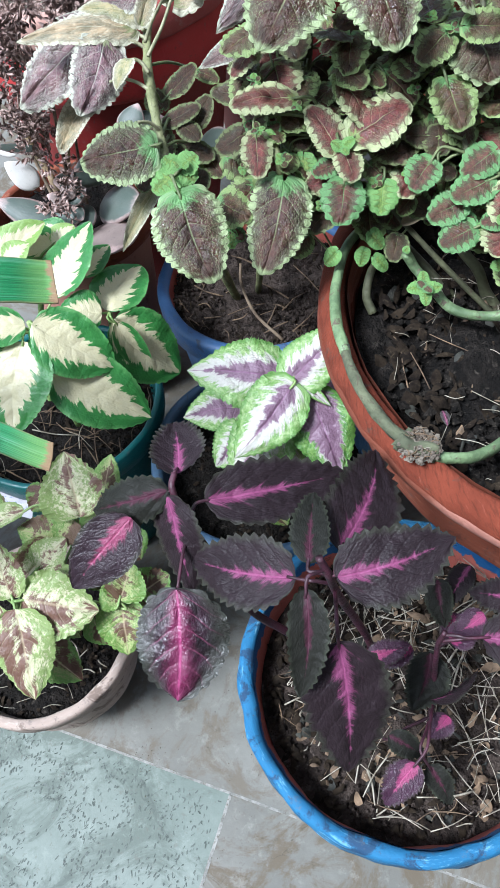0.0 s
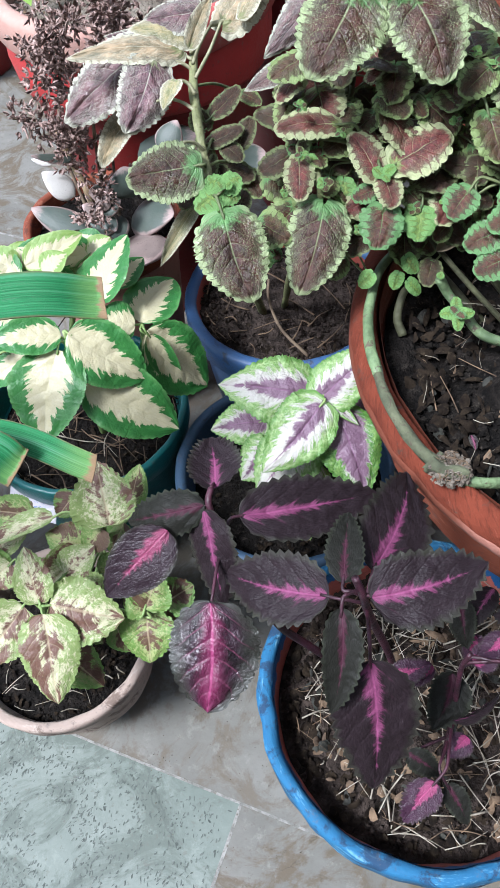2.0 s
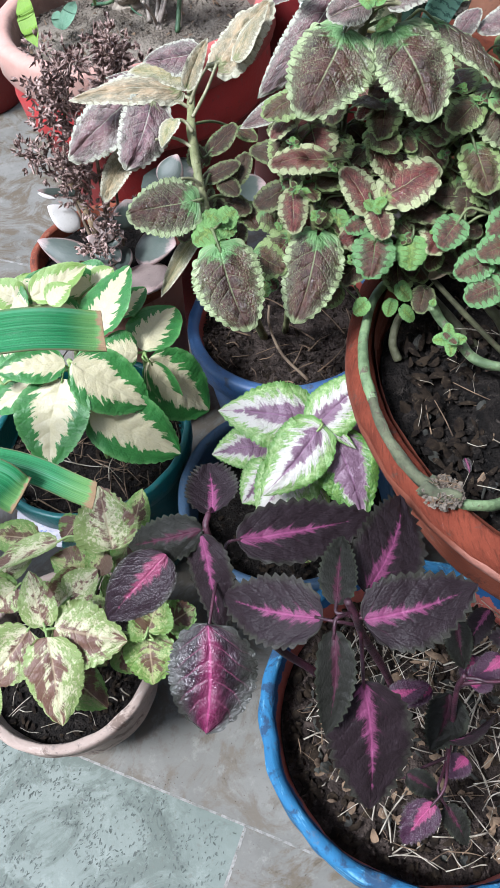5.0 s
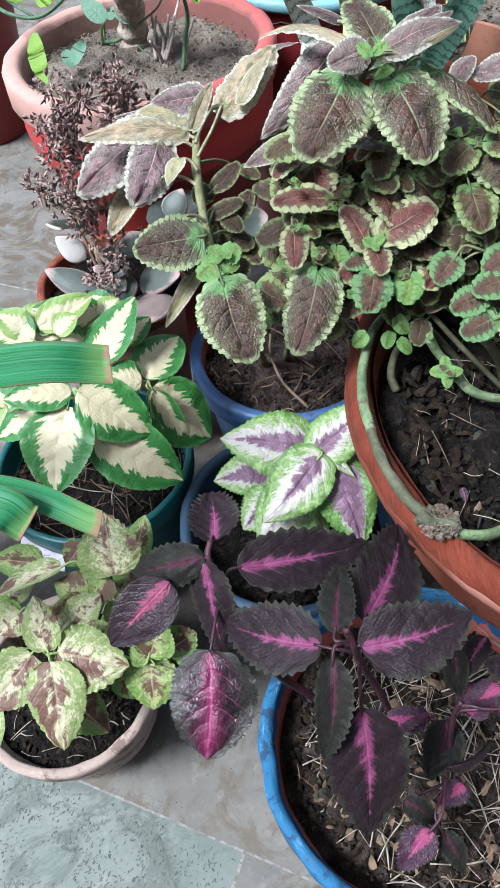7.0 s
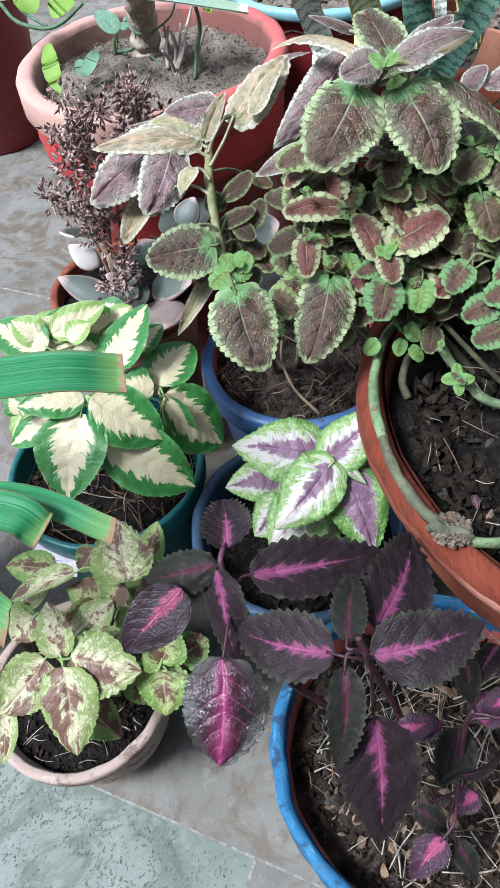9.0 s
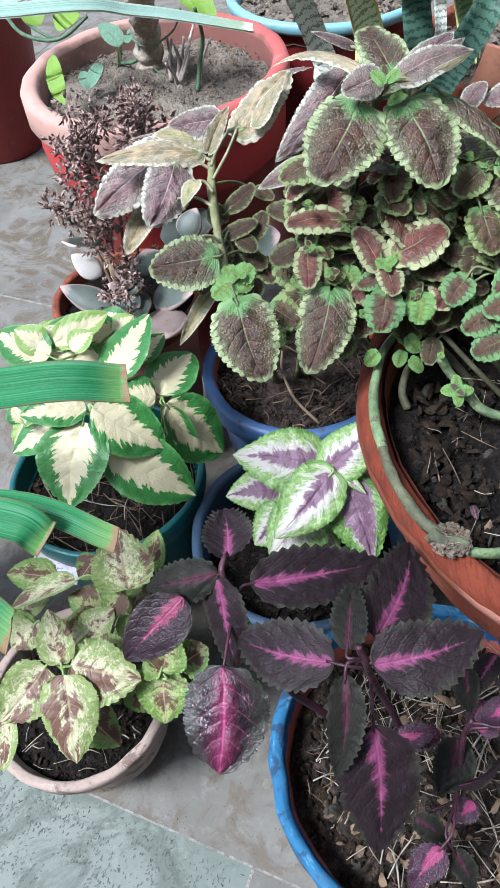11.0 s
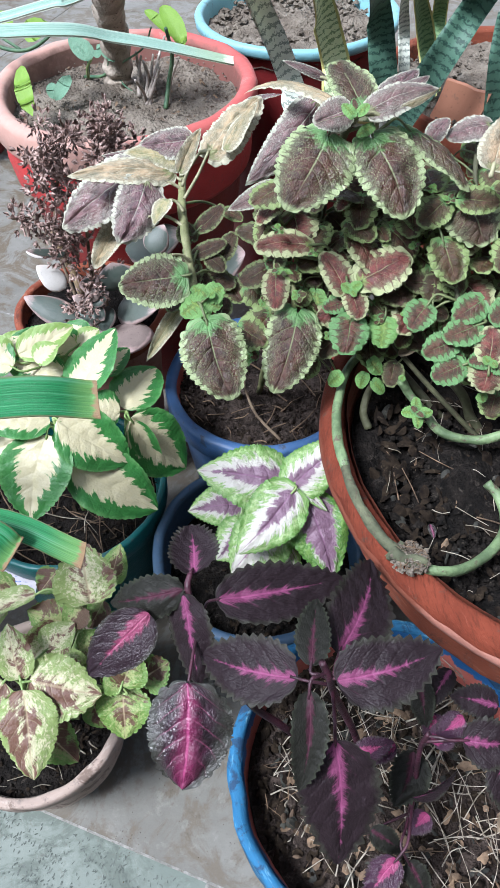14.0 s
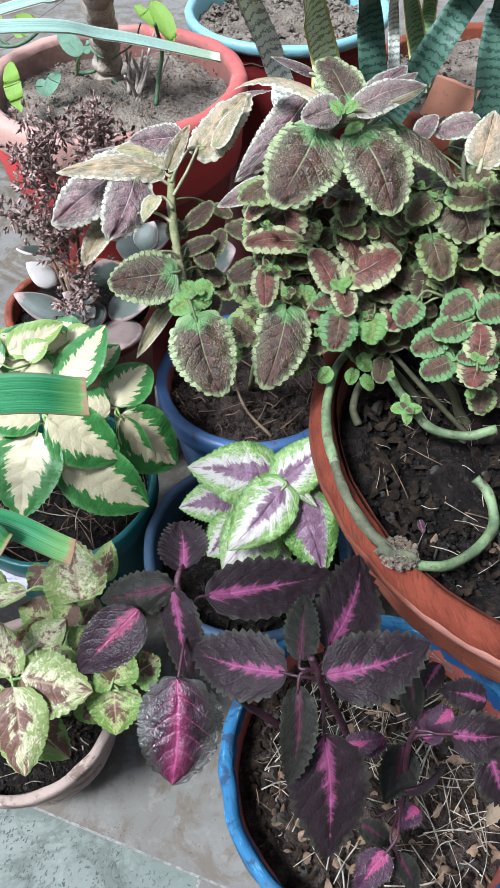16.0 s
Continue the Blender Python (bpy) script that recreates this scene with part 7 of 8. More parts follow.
# ---- succulent gone to seed ----
succ = thing("potted_succulent", -0.148, 0.692, 0, "grey succulent with dried brown flower heads in clay pot", "potted plant")
pot(succ, -0.148, 0.692, 0.292, 0.0928, 0.056, 0.024, 0.0096, M_TERRAPINK, M_TERRA, M_TERRA)
soil(succ, -0.148, 0.692, 0.272, 0.0832, M_SOIL)
crumbs(succ, -0.148, 0.692, 0.276, 0.08, 250, 0.003, M_CLOD, seed=18)


def fleshy(kind, base, tip, width, thick=0.3):
    """A thick rounded succulent leaf, drawn as a flattened spindle."""
    base, tip = Vector(base), Vector(tip)
    t = (tip - base).normalized()
    n = Vector((0, -0.45, 0.9))
    n = (n - t * n.dot(t)).normalized()
    side = t.cross(n)
    verts, uvs, faces = [], [], []
    rows, sides = 12, 12
    for i in range(rows + 1):
        v = i / rows
        h = width / 2 * max(0.04, (math.sin(math.pi * min(1, v ** 0.75 * 0.98 + 0.01))) ** 0.75)
        c = base.lerp(tip, v) + n * (0.12 * (tip - base).length * v * v)
        for k in range(sides):
            a = 2 * math.pi * k / sides
            verts.append(c + side * (math.cos(a) * h) + n * (math.sin(a) * h * thick))
            uvs.append((0.5 + 0.5 * math.cos(a), v))
    for i in range(rows):
        for k in range(sides):
            a, b = i * sides + k, i * sides + (k + 1) % sides
            faces.append((a, b, b + sides, a + sides))
    return mesh_object("leaf", verts, faces, LEAF[kind], succ, uvs)


fleshy("whiteleaf", (-0.1618, 0.6501, 0.352), (-0.1906, 0.6587, 0.376), 0.027)
fleshy("greyleaf", (-0.1549, 0.6389, 0.312), (-0.2144, 0.665, 0.328), 0.034)
fleshy("pinkleaf", (-0.0991, 0.6484, 0.296), (-0.0985, 0.5636, 0.312), 0.058)
fleshy("greyleaf", (-0.1604, 0.6906, 0.368), (-0.201, 0.6732, 0.384), 0.013)
fleshy("greyleaf", (-0.1048, 0.6608, 0.336), (-0.1102, 0.6702, 0.368), 0.05)
fleshy("greyleaf", (-0.1028, 0.7607, 0.32), (-0.0267, 0.7576, 0.336), 0.06)
fleshy("greyleaf", (-0.0005, 0.7509, 0.288), (0.0495, 0.7308, 0.32), 0.06)
fleshy("greyleaf", (-0.1113, 0.6717, 0.304), (-0.0591, 0.6374, 0.32), 0.05)
fleshy("greyleaf", (-0.1244, 0.6643, 0.336), (-0.1489, 0.6478, 0.352), 0.03)
fleshy("greyleaf", (-0.1308, 0.6551, 0.32), (-0.142, 0.6125, 0.32), 0.026)
fleshy("greyleaf", (-0.1209, 0.6534, 0.32), (-0.1276, 0.6051, 0.312), 0.024)
stem(succ, [(-0.1500, 0.6677, 0.3250), (-0.1573, 0.6847, 0.3450), (-0.1666, 0.6943, 0.3700), (-0.1725, 0.7007, 0.3950)], 0.0042, 0.003, "dry", "dry_stalk", 8)
stem(succ, [(-0.1436, 0.6718, 0.3250), (-0.1312, 0.6750, 0.3600), (-0.1199, 0.6673, 0.4000)], 0.0034, 0.0022, "dry", "dry_stalk", 8)
fleshy("pinkleaf", (-0.1378, 0.6375, 0.3350), (-0.1561, 0.6425, 0.3447), 0.0164)
fleshy("greyleaf", (-0.1366, 0.6393, 0.3350), (-0.1144, 0.6455, 0.3443), 0.0190)
fleshy("pinkleaf", (-0.1366, 0.6370, 0.3400), (-0.1288, 0.6489, 0.3545), 0.0176)
fleshy("greyleaf", (-0.1404, 0.6423, 0.3300), (-0.1493, 0.6247, 0.3214), 0.0191)
fleshy("greyleaf", (-0.1351, 0.6393, 0.3300), (-0.1235, 0.6235, 0.3220), 0.0178)
fleshy("pinkleaf", (-0.1413, 0.6439, 0.3320), (-0.1529, 0.6345, 0.3300), 0.0153)
fleshy("whiteleaf", (-0.1903, 0.7168, 0.3500), (-0.2127, 0.7164, 0.3556), 0.0106)
fleshy("greyleaf", (-0.0621, 0.6352, 0.4000), (-0.0440, 0.6535, 0.4192), 0.0294)
M_DRYHEAD = surface("dried_flower_heads", (0.15, 0.088, 0.072), (0.44, 0.325, 0.285), 130, 0.5, 400, 0.6, (0.55, 0.46, 0.43))


def dry_heads(spine, spread, tufts, each, seed, size):
    """Tufts of crumpled dead blossoms along a branching stalk, joined in one mesh."""
    g = random.Random(seed)
    path = spline(spine, 12)
    verts, faces = [], []
    for n in range(tufts):
        root = path[int((n + g.random()) / tufts * (len(path) - 1))]
        hub = root + Vector((g.gauss(0, 1), g.gauss(0, 1), g.gauss(0.3, 0.7))) * spread
        pv, pf, _ = tube_data([root - Vector((0, 0, 0.01)), root.lerp(hub, 0.5), hub], 0.0011, 0.0007, 5, 3, 0, len(verts))
        verts += pv
        faces += pf
        for _ in range(each):
            c = hub + Vector((g.gauss(0, 1), g.gauss(0, 1), g.gauss(0, 1))) * size * 0.75
            d = ((c - hub).normalized() + Vector((g.uniform(-0.4, 0.4), g.uniform(-0.4, 0.4), g.uniform(-0.2, 0.6)))).normalized()
            for petal in range(3):
                d2 = (d + Vector((g.uniform(-1, 1), g.uniform(-1, 1), g.uniform(-1, 1))) * 0.6).normalized()
                e = d2.orthogonal().normalized()
                e = (Matrix.Rotation(g.uniform(0, 6.28), 3, d2) @ e) * size * g.uniform(0.17, 0.32)
                u = d2.cross(e).normalized() * size * 0.16
                ln = size * g.uniform(0.7, 1.3)
                k = len(verts)
                m = c + d2 * ln * 0.5
                verts += [c, m + e + u, c + d2 * ln + u * 1.5, m - e + u, m - u * 0.5]
                faces += [(k, k + 1, k + 4), (k + 1, k + 2, k + 4), (k + 4, k + 2, k + 3), (k, k + 4, k + 3)]
    return tagged(mesh_object("flower_head", verts, faces, M_DRYHEAD, succ, smooth=False), kind="stuff")


stem(succ, [(-0.136, 0.648, 0.256), (-0.1644, 0.7023, 0.368), (-0.1614, 0.6917, 0.424), (-0.1437, 0.7357, 0.48), (-0.1394, 0.716, 0.512)], 0.0024, 0.0010, "brown", "flower_stalk")
stem(succ, [(-0.14, 0.652, 0.256), (-0.1338, 0.6748, 0.368), (-0.1254, 0.6818, 0.432), (-0.1052, 0.7026, 0.48), (-0.0936, 0.7042, 0.512)], 0.0022, 0.0010, "brown", "flower_stalk")
stem(succ, [(-0.144, 0.648, 0.256), (-0.1786, 0.7162, 0.368), (-0.1879, 0.6884, 0.416), (-0.2017, 0.6658, 0.432)], 0.0022, 0.0010, "brown", "flower_stalk")
stem(succ, [(-0.128, 0.648, 0.256), (-0.1217, 0.6844, 0.352), (-0.1142, 0.6767, 0.4)], 0.0022, 0.0010, "brown", "flower_stalk")
dry_heads([(-0.1037, 0.6686, 0.48), (-0.0955, 0.6914, 0.496), (-0.0905, 0.6975, 0.512)], 0.011, 15, 18, 32, 0.0079)
dry_heads([(-0.1432, 0.6827, 0.456), (-0.1439, 0.7003, 0.48), (-0.1373, 0.7076, 0.496)], 0.011, 14, 18, 31, 0.0079)
dry_heads([(-0.1375, 0.6844, 0.432), (-0.1513, 0.6958, 0.44), (-0.1621, 0.7067, 0.448)], 0.010, 10, 16, 36, 0.0073)
dry_heads([(-0.1407, 0.6558, 0.4), (-0.1673, 0.6629, 0.416), (-0.1938, 0.6487, 0.432)], 0.009, 13, 13, 33, 0.0072)
dry_heads([(-0.1461, 0.6666, 0.368), (-0.1438, 0.6735, 0.392), (-0.1446, 0.6848, 0.416)], 0.011, 9, 14, 34, 0.0072)
dry_heads([(-0.1517, 0.6289, 0.336), (-0.1334, 0.6455, 0.336), (-0.1196, 0.6727, 0.36)], 0.013, 11, 13, 35, 0.0069)

# ---- big red pot with an old knobbly trunk ----
redpot = thing("potted_plant", -0.0872, 0.9104, 0, "old knobbly trunk with vines in a large red-painted clay pot", "potted plant")
# the body's maroon carries the shade below the bright red collar
pot(redpot, -0.0872, 0.9104, 0.464, 0.1664, 0.08, 0.04, 0.0224, M_MAROON_OR_SHADED, M_PINKRIM, M_PINKRIM, rough=0.002, rim_label="pink clay rim smeared with red paint")
v, f = lathe([(0.136, 0.3616), (0.152, 0.364), (0.1568, 0.372), (0.1592, 0.4), (0.1576, 0.4256)], -0.0872, 0.9104, 96, 0.0015)
mesh_object("collar", v, f, M_RED, redpot, label="bright red painted collar")
soil(redpot, -0.0872, 0.9104, 0.432, 0.1488, M_SOIL_DRY, dome=0.006, rough=0.010)
crumbs(redpot, -0.0872, 0.9104, 0.4368, 0.1424, 900, 0.0022, M_SOIL_DRY, seed=19)
stem(redpot, [(-0.0977, 0.953, 0.424), (-0.0958, 0.9623, 0.452), (-0.0924, 0.941, 0.5), (-0.0893, 0.8892, 0.548), (-0.0805, 0.8268, 0.604)], 0.0175, 0.0165, "trunk", "trunk", 16, 0.25, rings=7)
stem(redpot, [(-0.0644, 0.9557, 0.4360), (-0.0695, 0.9624, 0.4550), (-0.0705, 0.9639, 0.4750)], 0.0026, 0.0014, "deadwood", "dead_twig", 6)
stem(redpot, [(-0.0574, 0.8951, 0.4360), (-0.0522, 0.9151, 0.4550), (-0.0411, 0.9304, 0.4750)], 0.0026, 0.0014, "deadwood", "dead_twig", 6)
stem(redpot, [(-0.0513, 0.9391, 0.4360), (-0.0561, 0.9351, 0.4550), (-0.0593, 0.9264, 0.4750)], 0.0026, 0.0014, "deadwood", "dead_twig", 6)
stem(redpot, [(-0.0352, 0.8953, 0.4360), (-0.0298, 0.9155, 0.4550), (-0.0179, 0.9308, 0.4750)], 0.0026, 0.0014, "deadwood", "dead_twig", 6)
stem(redpot, [(-0.0612, 0.9165, 0.4360), (-0.0500, 0.9327, 0.4550), (-0.0416, 0.9463, 0.4750)], 0.0026, 0.0014, "deadwood", "dead_twig", 6)
stem(redpot, [(-0.0708, 0.9206, 0.4360), (-0.0697, 0.9372, 0.4550), (-0.0638, 0.9490, 0.4750)], 0.0026, 0.0014, "deadwood", "dead_twig", 6)
stem(redpot, [(-0.0540, 0.9538, 0.4360), (-0.0448, 0.9820, 0.4550), (-0.0333, 1.0070, 0.4750)], 0.0026, 0.0014, "deadwood", "dead_twig", 6)
stem(redpot, [(-0.0616, 0.8968, 0.4360), (-0.0504, 0.9053, 0.4550), (-0.0413, 0.9105, 0.4750)], 0.0026, 0.0014, "deadwood", "dead_twig", 6)
stem(redpot, [(-0.0526, 0.9295, 0.4360), (-0.0529, 0.9434, 0.4550), (-0.0486, 0.9524, 0.4750)], 0.0026, 0.0014, "deadwood", "dead_twig", 6)
stem(redpot, [(-0.0614, 0.9035, 0.4360), (-0.0638, 0.8930, 0.4550), (-0.0706, 0.8796, 0.4750)], 0.0026, 0.0014, "deadwood", "dead_twig", 6)
stem(redpot, [(-0.0625, 0.9234, 0.4360), (-0.0580, 0.9301, 0.4550), (-0.0615, 0.9350, 0.4750)], 0.0026, 0.0014, "deadwood", "dead_twig", 6)
stem(redpot, [(-0.0380, 0.8843, 0.4360), (-0.0313, 0.9039, 0.4600), (-0.0241, 0.9061, 0.4900), (-0.0279, 0.8778, 0.5300)], 0.003, 0.0022, "vinegreen", "vine", 6)
stem(redpot, [(-0.1444, 0.9910, 0.4360), (-0.1111, 0.9594, 0.4520), (-0.0985, 0.9353, 0.5000), (-0.0808, 0.9120, 0.5300)], 0.0024, 0.002, "vinegreen", "vine", 6)
stem(redpot, [(-0.1103, 0.9641, 0.4500), (-0.0896, 0.9414, 0.4700), (-0.0574, 0.9057, 0.5000), (-0.0443, 0.8832, 0.5300)], 0.0012, 0.001, "vinegreen", "vine", 6)
stem(redpot, [(-0.1398, 0.9898, 0.4360), (-0.1364, 0.9972, 0.4550), (-0.1325, 0.9594, 0.4900)], 0.0022, 0.0018, "vinegreen", "vine", 6)
stem(redpot, [(-0.2762, 1.0161, 0.5000), (-0.2464, 0.9553, 0.4980), (-0.2124, 0.9328, 0.4950), (-0.1870, 0.9286, 0.5000), (-0.1563, 0.9211, 0.5200)], 0.0026, 0.002, "vinegreen", "vine", 6)
stem(redpot, [(-0.2573, 1.0110, 0.5100), (-0.2383, 0.9649, 0.5050), (-0.2071, 0.9346, 0.4950)], 0.0022, 0.002, "vinegreen", "vine", 6)
stem(redpot, [(-0.1059, 0.9784, 0.4520), (-0.0903, 0.9407, 0.4450), (-0.0756, 0.9273, 0.4380)], 0.0014, 0.001, "vinegreen", "vine", 6)
stem(redpot, [(-0.1316, 0.9290, 0.4600), (-0.1261, 0.8975, 0.4850), (-0.1177, 0.8820, 0.5000)], 0.0020, 0.0016, "green", "leaf_stalk", 6)
leaf(redpot, "lime", (-0.1987, 0.8745, 0.5000), (-0.1895, 0.8281, 0.4624), 0.0221, stalk=False, roll=20)
leaf(redpot, "lime", (-0.2423, 0.9804, 0.5200), (-0.2214, 0.9606, 0.5034), 0.0318, stalk=False)
leaf(redpot, "lime", (-0.1892, 0.8917, 0.5200), (-0.1623, 0.9081, 0.5323), 0.0284, stalk=False)
leaf(redpot, "plaingreen", (-0.1177, 0.8820, 0.5000), (-0.1424, 0.9020, 0.5169), 0.0221, stalk=False, form="cream")
leaf(redpot, "plaingreen", (-0.1148, 0.8854, 0.5020), (-0.1052, 0.8888, 0.5044), 0.0104, stalk=False, form="cream")
leaf(redpot, "plaingreen", (-0.1696, 0.8825, 0.4550), (-0.1499, 0.9068, 0.4738), 0.0177, stalk=False)
leaf(redpot, "plaingreen", (-0.1736, 0.8979, 0.4500), (-0.1755, 0.9143, 0.4632), 0.0138, stalk=False)
leaf(redpot, "plaingreen", (-0.1166, 0.9511, 0.4900), (-0.0968, 0.9335, 0.4752), 0.0152, stalk=False)
leaf(redpot, "lime", (-0.0309, 0.9170, 0.5400), (-0.0092, 0.8783, 0.5082), 0.0231, stalk=False)
leaf(redpot, "lime", (-0.0513, 0.9219, 0.5350), (-0.0210, 0.8965, 0.5136), 0.0142, stalk=False)

flakes(redpot, -0.0872, 0.9104, 0.4384, 0.136, 120, 0.005, M_CHIPLEAF, seed=71)

# ---- teal-rimmed pot behind ----
tealpot = thing("clay_pot", 0.156, 1.108, 0, "red clay pot with a pale teal rim, filled with dry soil", "pot")
pot(tealpot, 0.156, 1.108, 0.464, 0.1472, 0.096, 0.0144, 0.0128, M_DEEPRED, M_TEALRIM, M_TEALRIM)
soil(tealpot, 0.156, 1.108, 0.436, 0.136, M_SOIL_DRY, dome=0.004, rough=0.014)
crumbs(tealpot, 0.156, 1.108, 0.44, 0.132, 600, 0.006, M_SOIL_DRY, seed=22)

# ---- snake plant ----
snake = thing("potted_snake_plant", 0.404, 0.888, 0, "snake plant with banded leaves in a clay pot of dry soil", "potted plant")
pot(snake, 0.404, 0.888, 0.448, 0.172, 0.104, 0.032, 0.0144, M_TERRA, M_TERRA, M_TERRA)
soil(snake, 0.404, 0.888, 0.428, 0.16, M_SOIL_DRY, dome=0.006, rough=0.012)
crumbs(snake, 0.404, 0.888, 0.432, 0.152, 900, 0.004, M_SOIL_DRY, seed=23)
strap(snake, [(0.26, 0.856, 0.416), (0.1238, 0.8093, 0.46), (0.1118, 0.8235, 0.48), (0.0932, 0.8112, 0.528), (0.0686, 0.7768, 0.584), (0.0351, 0.6253, 0.68)], 0.028, "snakepale", fold=0.3, name="leaf", up=(0, -1, 0.3))
strap(snake, [(0.268, 0.872, 0.416), (0.1699, 0.8184, 0.46), (0.1626, 0.8394, 0.496), (0.149, 0.8294, 0.536), (0.134, 0.7934, 0.576), (0.087, 0.5871, 0.688)], 0.036, "snakelight", fold=0.25, name="leaf", up=(0.2, -1, 0.3))
strap(snake, [(0.28, 0.856, 0.416), (0.2269, 0.8385, 0.448), (0.2187, 0.8373, 0.488), (0.2123, 0.8442, 0.528), (0.1971, 0.8104, 0.568), (0.1326, 0.5813, 0.688)], 0.034, "snake", fold=0.25, name="leaf", up=(0, -1, 0.3))
strap(snake, [(0.2563, 0.8464, 0.436), (0.249, 0.8534, 0.48), (0.245, 0.8627, 0.52), (0.2315, 0.8308, 0.56), (0.184, 0.6698, 0.656)], 0.014, "snakepale", fold=0.3, name="leaf", up=(0, -1, 0.3))
strap(snake, [(0.2915, 0.8732, 0.436), (0.29, 0.9013, 0.472), (0.2773, 0.8985, 0.512), (0.2615, 0.8763, 0.544), (0.2211, 0.7856, 0.624)], 0.026, "snakeyellow", fold=0.4, name="leaf", up=(0.2, -1, 0.3))
strap(snake, [(0.3026, 0.8879, 0.436), (0.3011, 0.9, 0.472), (0.3033, 0.9182, 0.504), (0.2949, 0.8969, 0.536), (0.2535, 0.7815, 0.624)], 0.020, "snakeyellow", fold=0.4, name="leaf", up=(-0.3, -1, 0.3))
strap(snake, [(0.23, 0.7822, 0.444), (0.2448, 0.7795, 0.48), (0.2684, 0.7757, 0.528), (0.2935, 0.7741, 0.576), (0.2772, 0.6572, 0.664)], 0.034, "snake", fold=0.3, name="leaf", up=(-0.3, -1, 0.3))
strap(snake, [(0.3495, 0.7921, 0.436), (0.3474, 0.8026, 0.496), (0.3525, 0.8212, 0.536), (0.3506, 0.8164, 0.56), (0.3154, 0.7467, 0.64)], 0.040, "snake", fold=0.3, name="leaf", up=(0, -1, 0.3))


def sherd():
    a, b, c = Vector((0.2917, 0.8219, 0.4776)), Vector((0.3368, 0.7913, 0.472)), Vector((0.2791, 0.8245, 0.436))
    d = c + (b - a) * 1.02
    n = (b - a).cross(c - a).normalized() * 0.007
    verts, faces = [], []
    k = 8
    for i in range(k + 1):
        for j in range(5):
            u, v = i / k, j / 4
            p = a.lerp(b, u).lerp(c.lerp(d, u), v * 1.3)
            w = n * (0.25 * math.sin(math.pi * u)) + (b - a).normalized() * (0.004 * noise.noise(p * 40) if i in (0, k) else 0)
            verts.append(p + w + Vector((0, 0, 0.003 * noise.noise(p * 60) if j == 0 else 0)))
    m = len(verts)
    for v in list(verts):
        verts.append(v + n * 1.3)
    for i in range(k):
        for j in range(4):
            q = i * 5 + j
            faces.append((q, q + 5, q + 6, q + 1))
            faces.append((m + q, m + q + 1, m + q + 6, m + q + 5))
    edge = [i * 5 for i in range(k + 1)] + [k * 5 + j for j in range(1, 5)] + [i * 5 + 4 for i in range(k - 1, -1, -1)] + [j for j in range(3, 0, -1)]
    for i in range(len(edge)):
        p, q = edge[i], edge[(i + 1) % len(edge)]
        faces.append((p, q, q + m, p + m))
    o = mesh_object("pot_sherd", verts, faces, M_SHERD, smooth=False)
    return tagged(o, "broken piece of orange clay pot standing in the soil", "pot sherd")


sherd()

# ---- dark red pot at the back ----
backpot = thing("clay_pot", -0.552, 1.696, 0, "dark red painted clay pot standing on the stone floor", "pot")
pot(backpot, -0.552, 1.696, 0.4, 0.16, 0.092, 0.04, 0.016, M_MAROON_OR_SHADED, M_MAROON_OR_SHADED, M_MAROON_OR_SHADED)
soil(backpot, -0.552, 1.696, 0.368, 0.14, M_SOIL)

# ---- strap-leaved plant whose trimmed leaves reach into view ----
strappy = thing("potted_lily", -0.448, 0.4, 0, "green strap-leaved plant with trimmed leaf ends in a clay pot", "potted plant")
pot(strappy, -0.448, 0.4, 0.24, 0.096, 0.068, 0.024, 0.0096, M_TERRA, M_TERRA, M_TERRA)
soil(strappy, -0.448, 0.4, 0.22, 0.0864, M_SOIL)
strap(strappy, [(-0.44, 0.392, 0.216), (-0.384, 0.368, 0.36), (-0.288, 0.336, 0.48), (-0.1402, 0.3104, 0.524), (-0.0819, 0.3143, 0.512)], 0.029, "strap", cut=0.1, taper=0.12, label="green strap leaf with a browned cut end")
strap(strappy, [(-0.448, 0.384, 0.216), (-0.4, 0.336, 0.336), (-0.304, 0.296, 0.44), (-0.1638, 0.2615, 0.468), (-0.0968, 0.2327, 0.4576)], 0.0185, "strap", cut=0.2, taper=0.12)
strap(strappy, [(-0.456, 0.384, 0.216), (-0.4, 0.328, 0.36), (-0.304, 0.288, 0.464), (-0.1672, 0.2441, 0.48), (-0.1378, 0.2318, 0.468)], 0.026, "strap", cut=0.0, taper=0.08)
strap(strappy, [(-0.456, 0.376, 0.216), (-0.416, 0.304, 0.336), (-0.32, 0.248, 0.416), (-0.2060, 0.2161, 0.432), (-0.1700, 0.1945, 0.424)], 0.028, "strap", cut=0.5, taper=0.08)
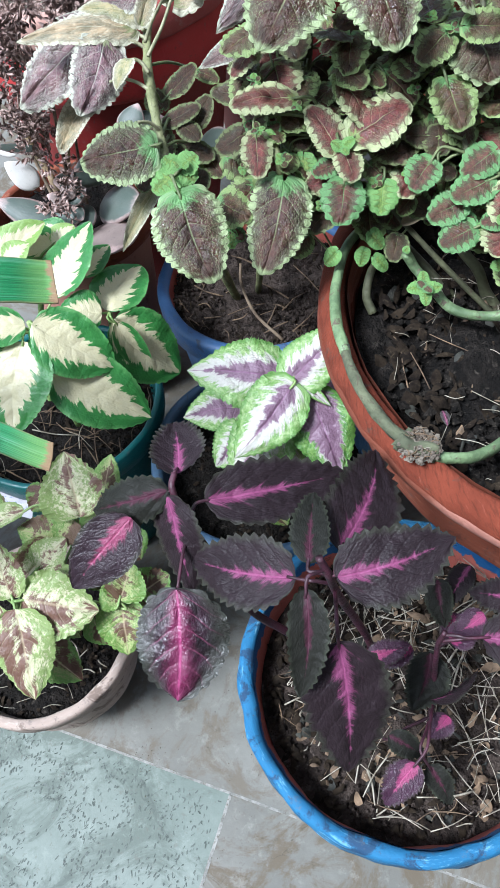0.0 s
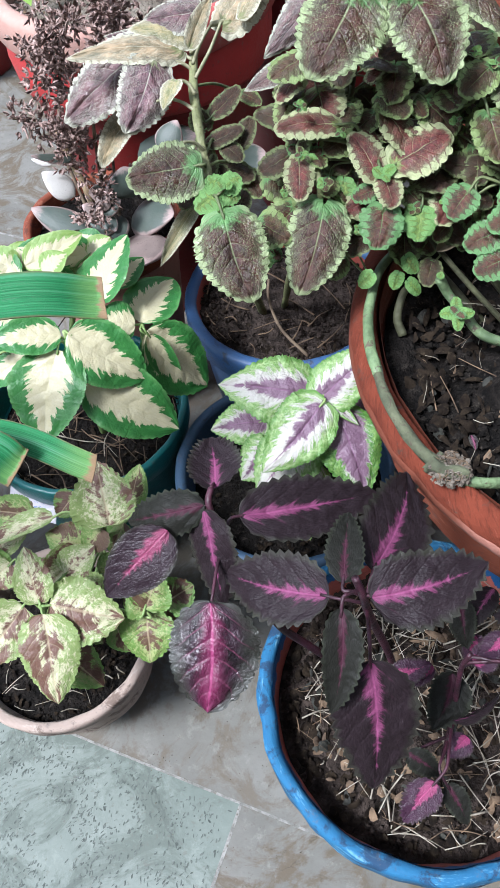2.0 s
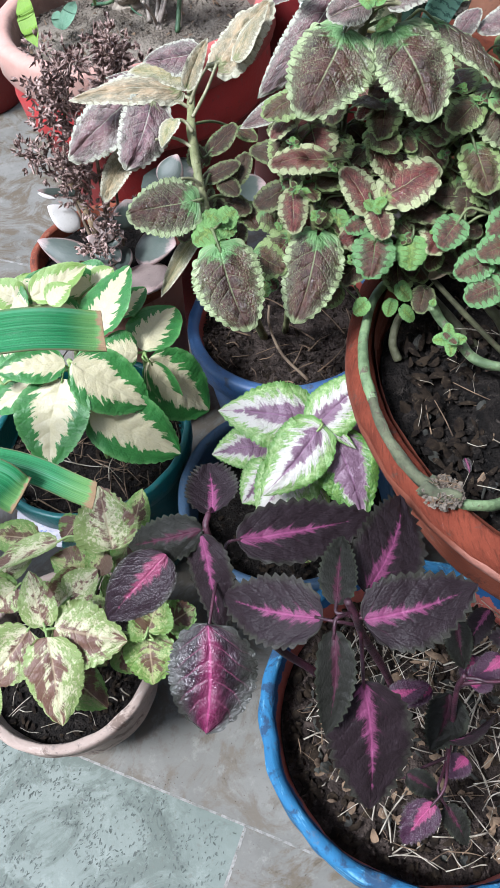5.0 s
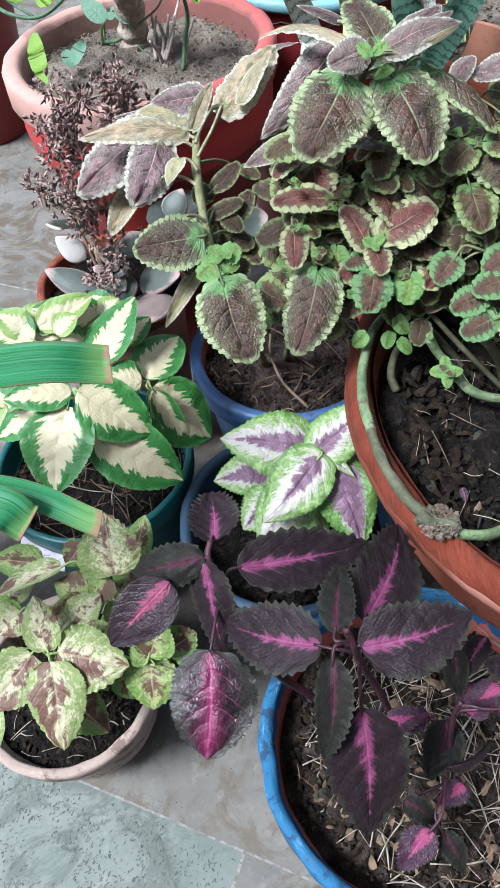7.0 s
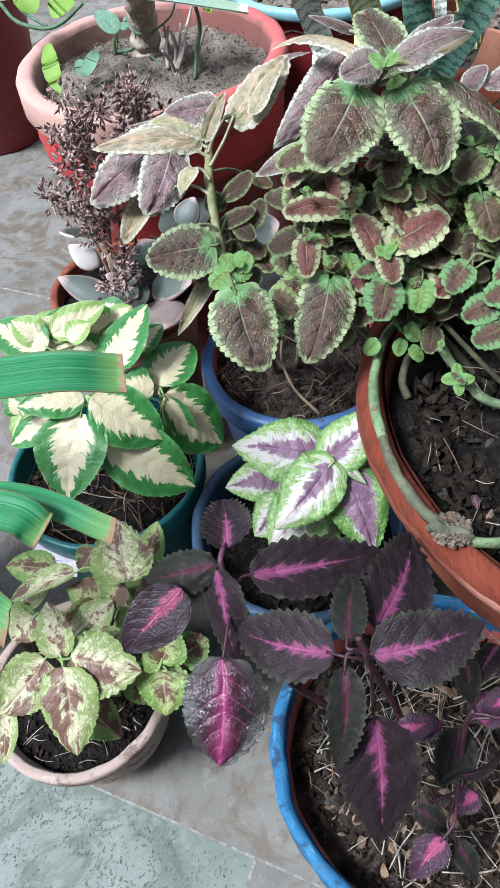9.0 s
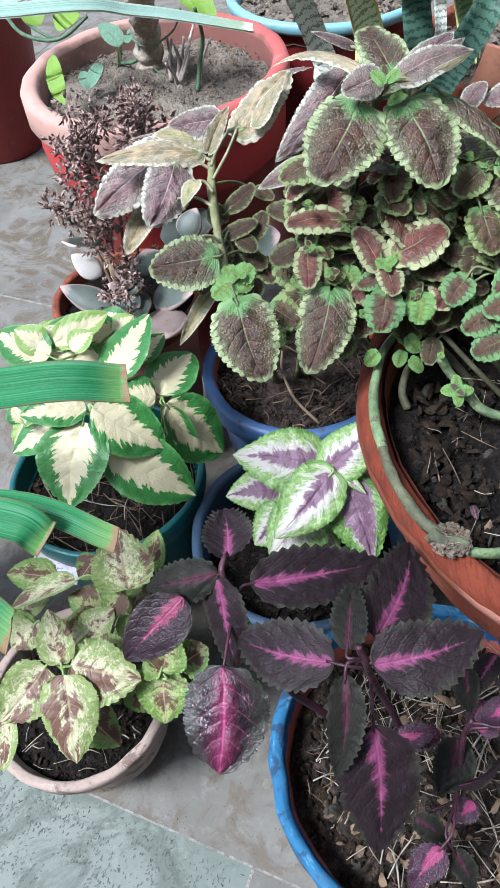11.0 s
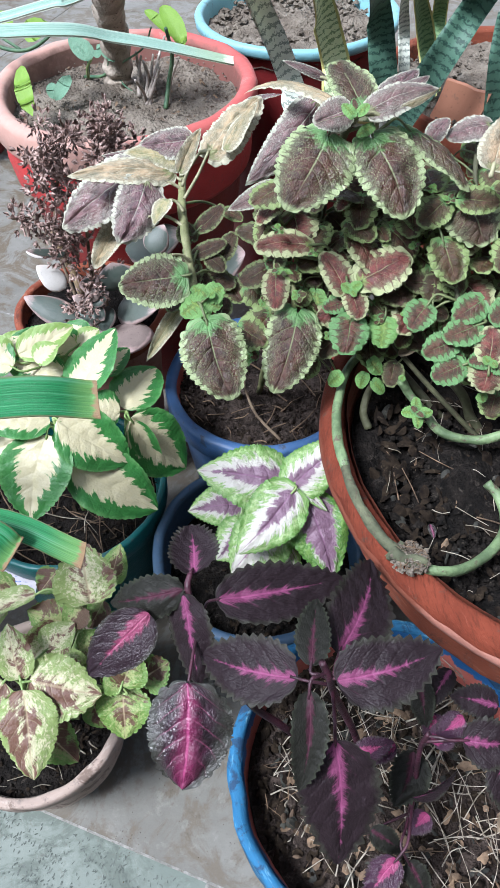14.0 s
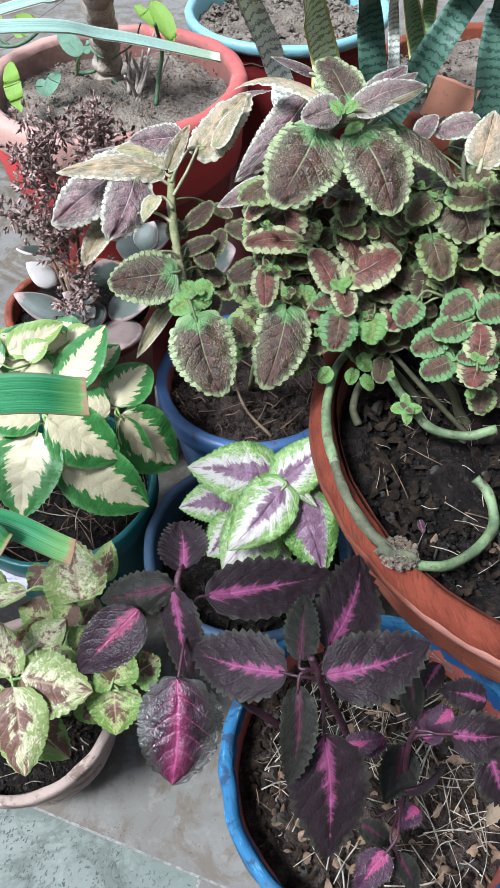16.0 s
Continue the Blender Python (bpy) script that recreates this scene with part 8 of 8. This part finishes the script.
strap(strappy, [(-0.44, 0.416, 0.216), (-0.424, 0.416, 0.48), (-0.32, 0.42, 0.688), (-0.0959, 0.3808, 0.708), (-0.0396, 0.3863, 0.7), (0.0174, 0.3853, 0.6864)], 0.0098, "palestrap", cut=0.1, taper=0.5)
strap(strappy, [(-0.44, 0.424, 0.216), (-0.416, 0.44, 0.44), (-0.32, 0.464, 0.64), (-0.0984, 0.4137, 0.704), (-0.0641, 0.4074, 0.712), (-0.0332, 0.4468, 0.712)], 0.007, "palestrap", cut=0.1, taper=0.2)


# ---- scrap of white plastic wedged between two pots ----
def scrap():
    a, c2 = Vector((-0.2497, 0.4012, 0.2050)), Vector((-0.2007, 0.3765, 0.2000))
    d2, e2 = Vector((-0.2567, 0.3792, 0.1900)), Vector((-0.2080, 0.3577, 0.1850))
    verts, uvs, faces, n = [], [], [], 12
    for i in range(n + 1):
        for j in range(n + 1):
            u, w = i / n, j / n
            q = a.lerp(c2, u).lerp(d2.lerp(e2, u), w)
            q.z += 0.005 * noise.noise(q * 70) + 0.003 * noise.noise(q * 160)
            verts.append(q)
            uvs.append((u, w))
    for i in range(n):
        for j in range(n):
            k = i * (n + 1) + j
            faces.append((k, k + n + 1, k + n + 2, k + 1))
    m, nt, bsdf = graph("white_plastic_blue_print", 0.45)
    co = coords(nt, "UV")
    sm = step(nt, ntex(nt, co, 9.0, 5, 0.7, 0.8), 0.55, 0.6)
    sp = nt.nodes.new("ShaderNodeSeparateXYZ")
    nt.links.new(co, sp.inputs[0])
    near = step(nt, mth(nt, "ABSOLUTE", mth(nt, "SUBTRACT", sp.outputs[0], 0.62)), 0.32, 0.12)
    put(nt, bsdf.inputs["Base Color"], blend(nt, mth(nt, "MULTIPLY", sm, near), (0.48, 0.46, 0.50), (0.08, 0.16, 0.40)))
    bump(nt, bsdf, ntex(nt, co, 6.0, 4), 0.5, 0.004)
    return tagged(mesh_object("plastic_scrap", verts, faces, m, uvs=uvs), "crumpled scrap of white plastic with a blue smear", "scrap")


scrap()
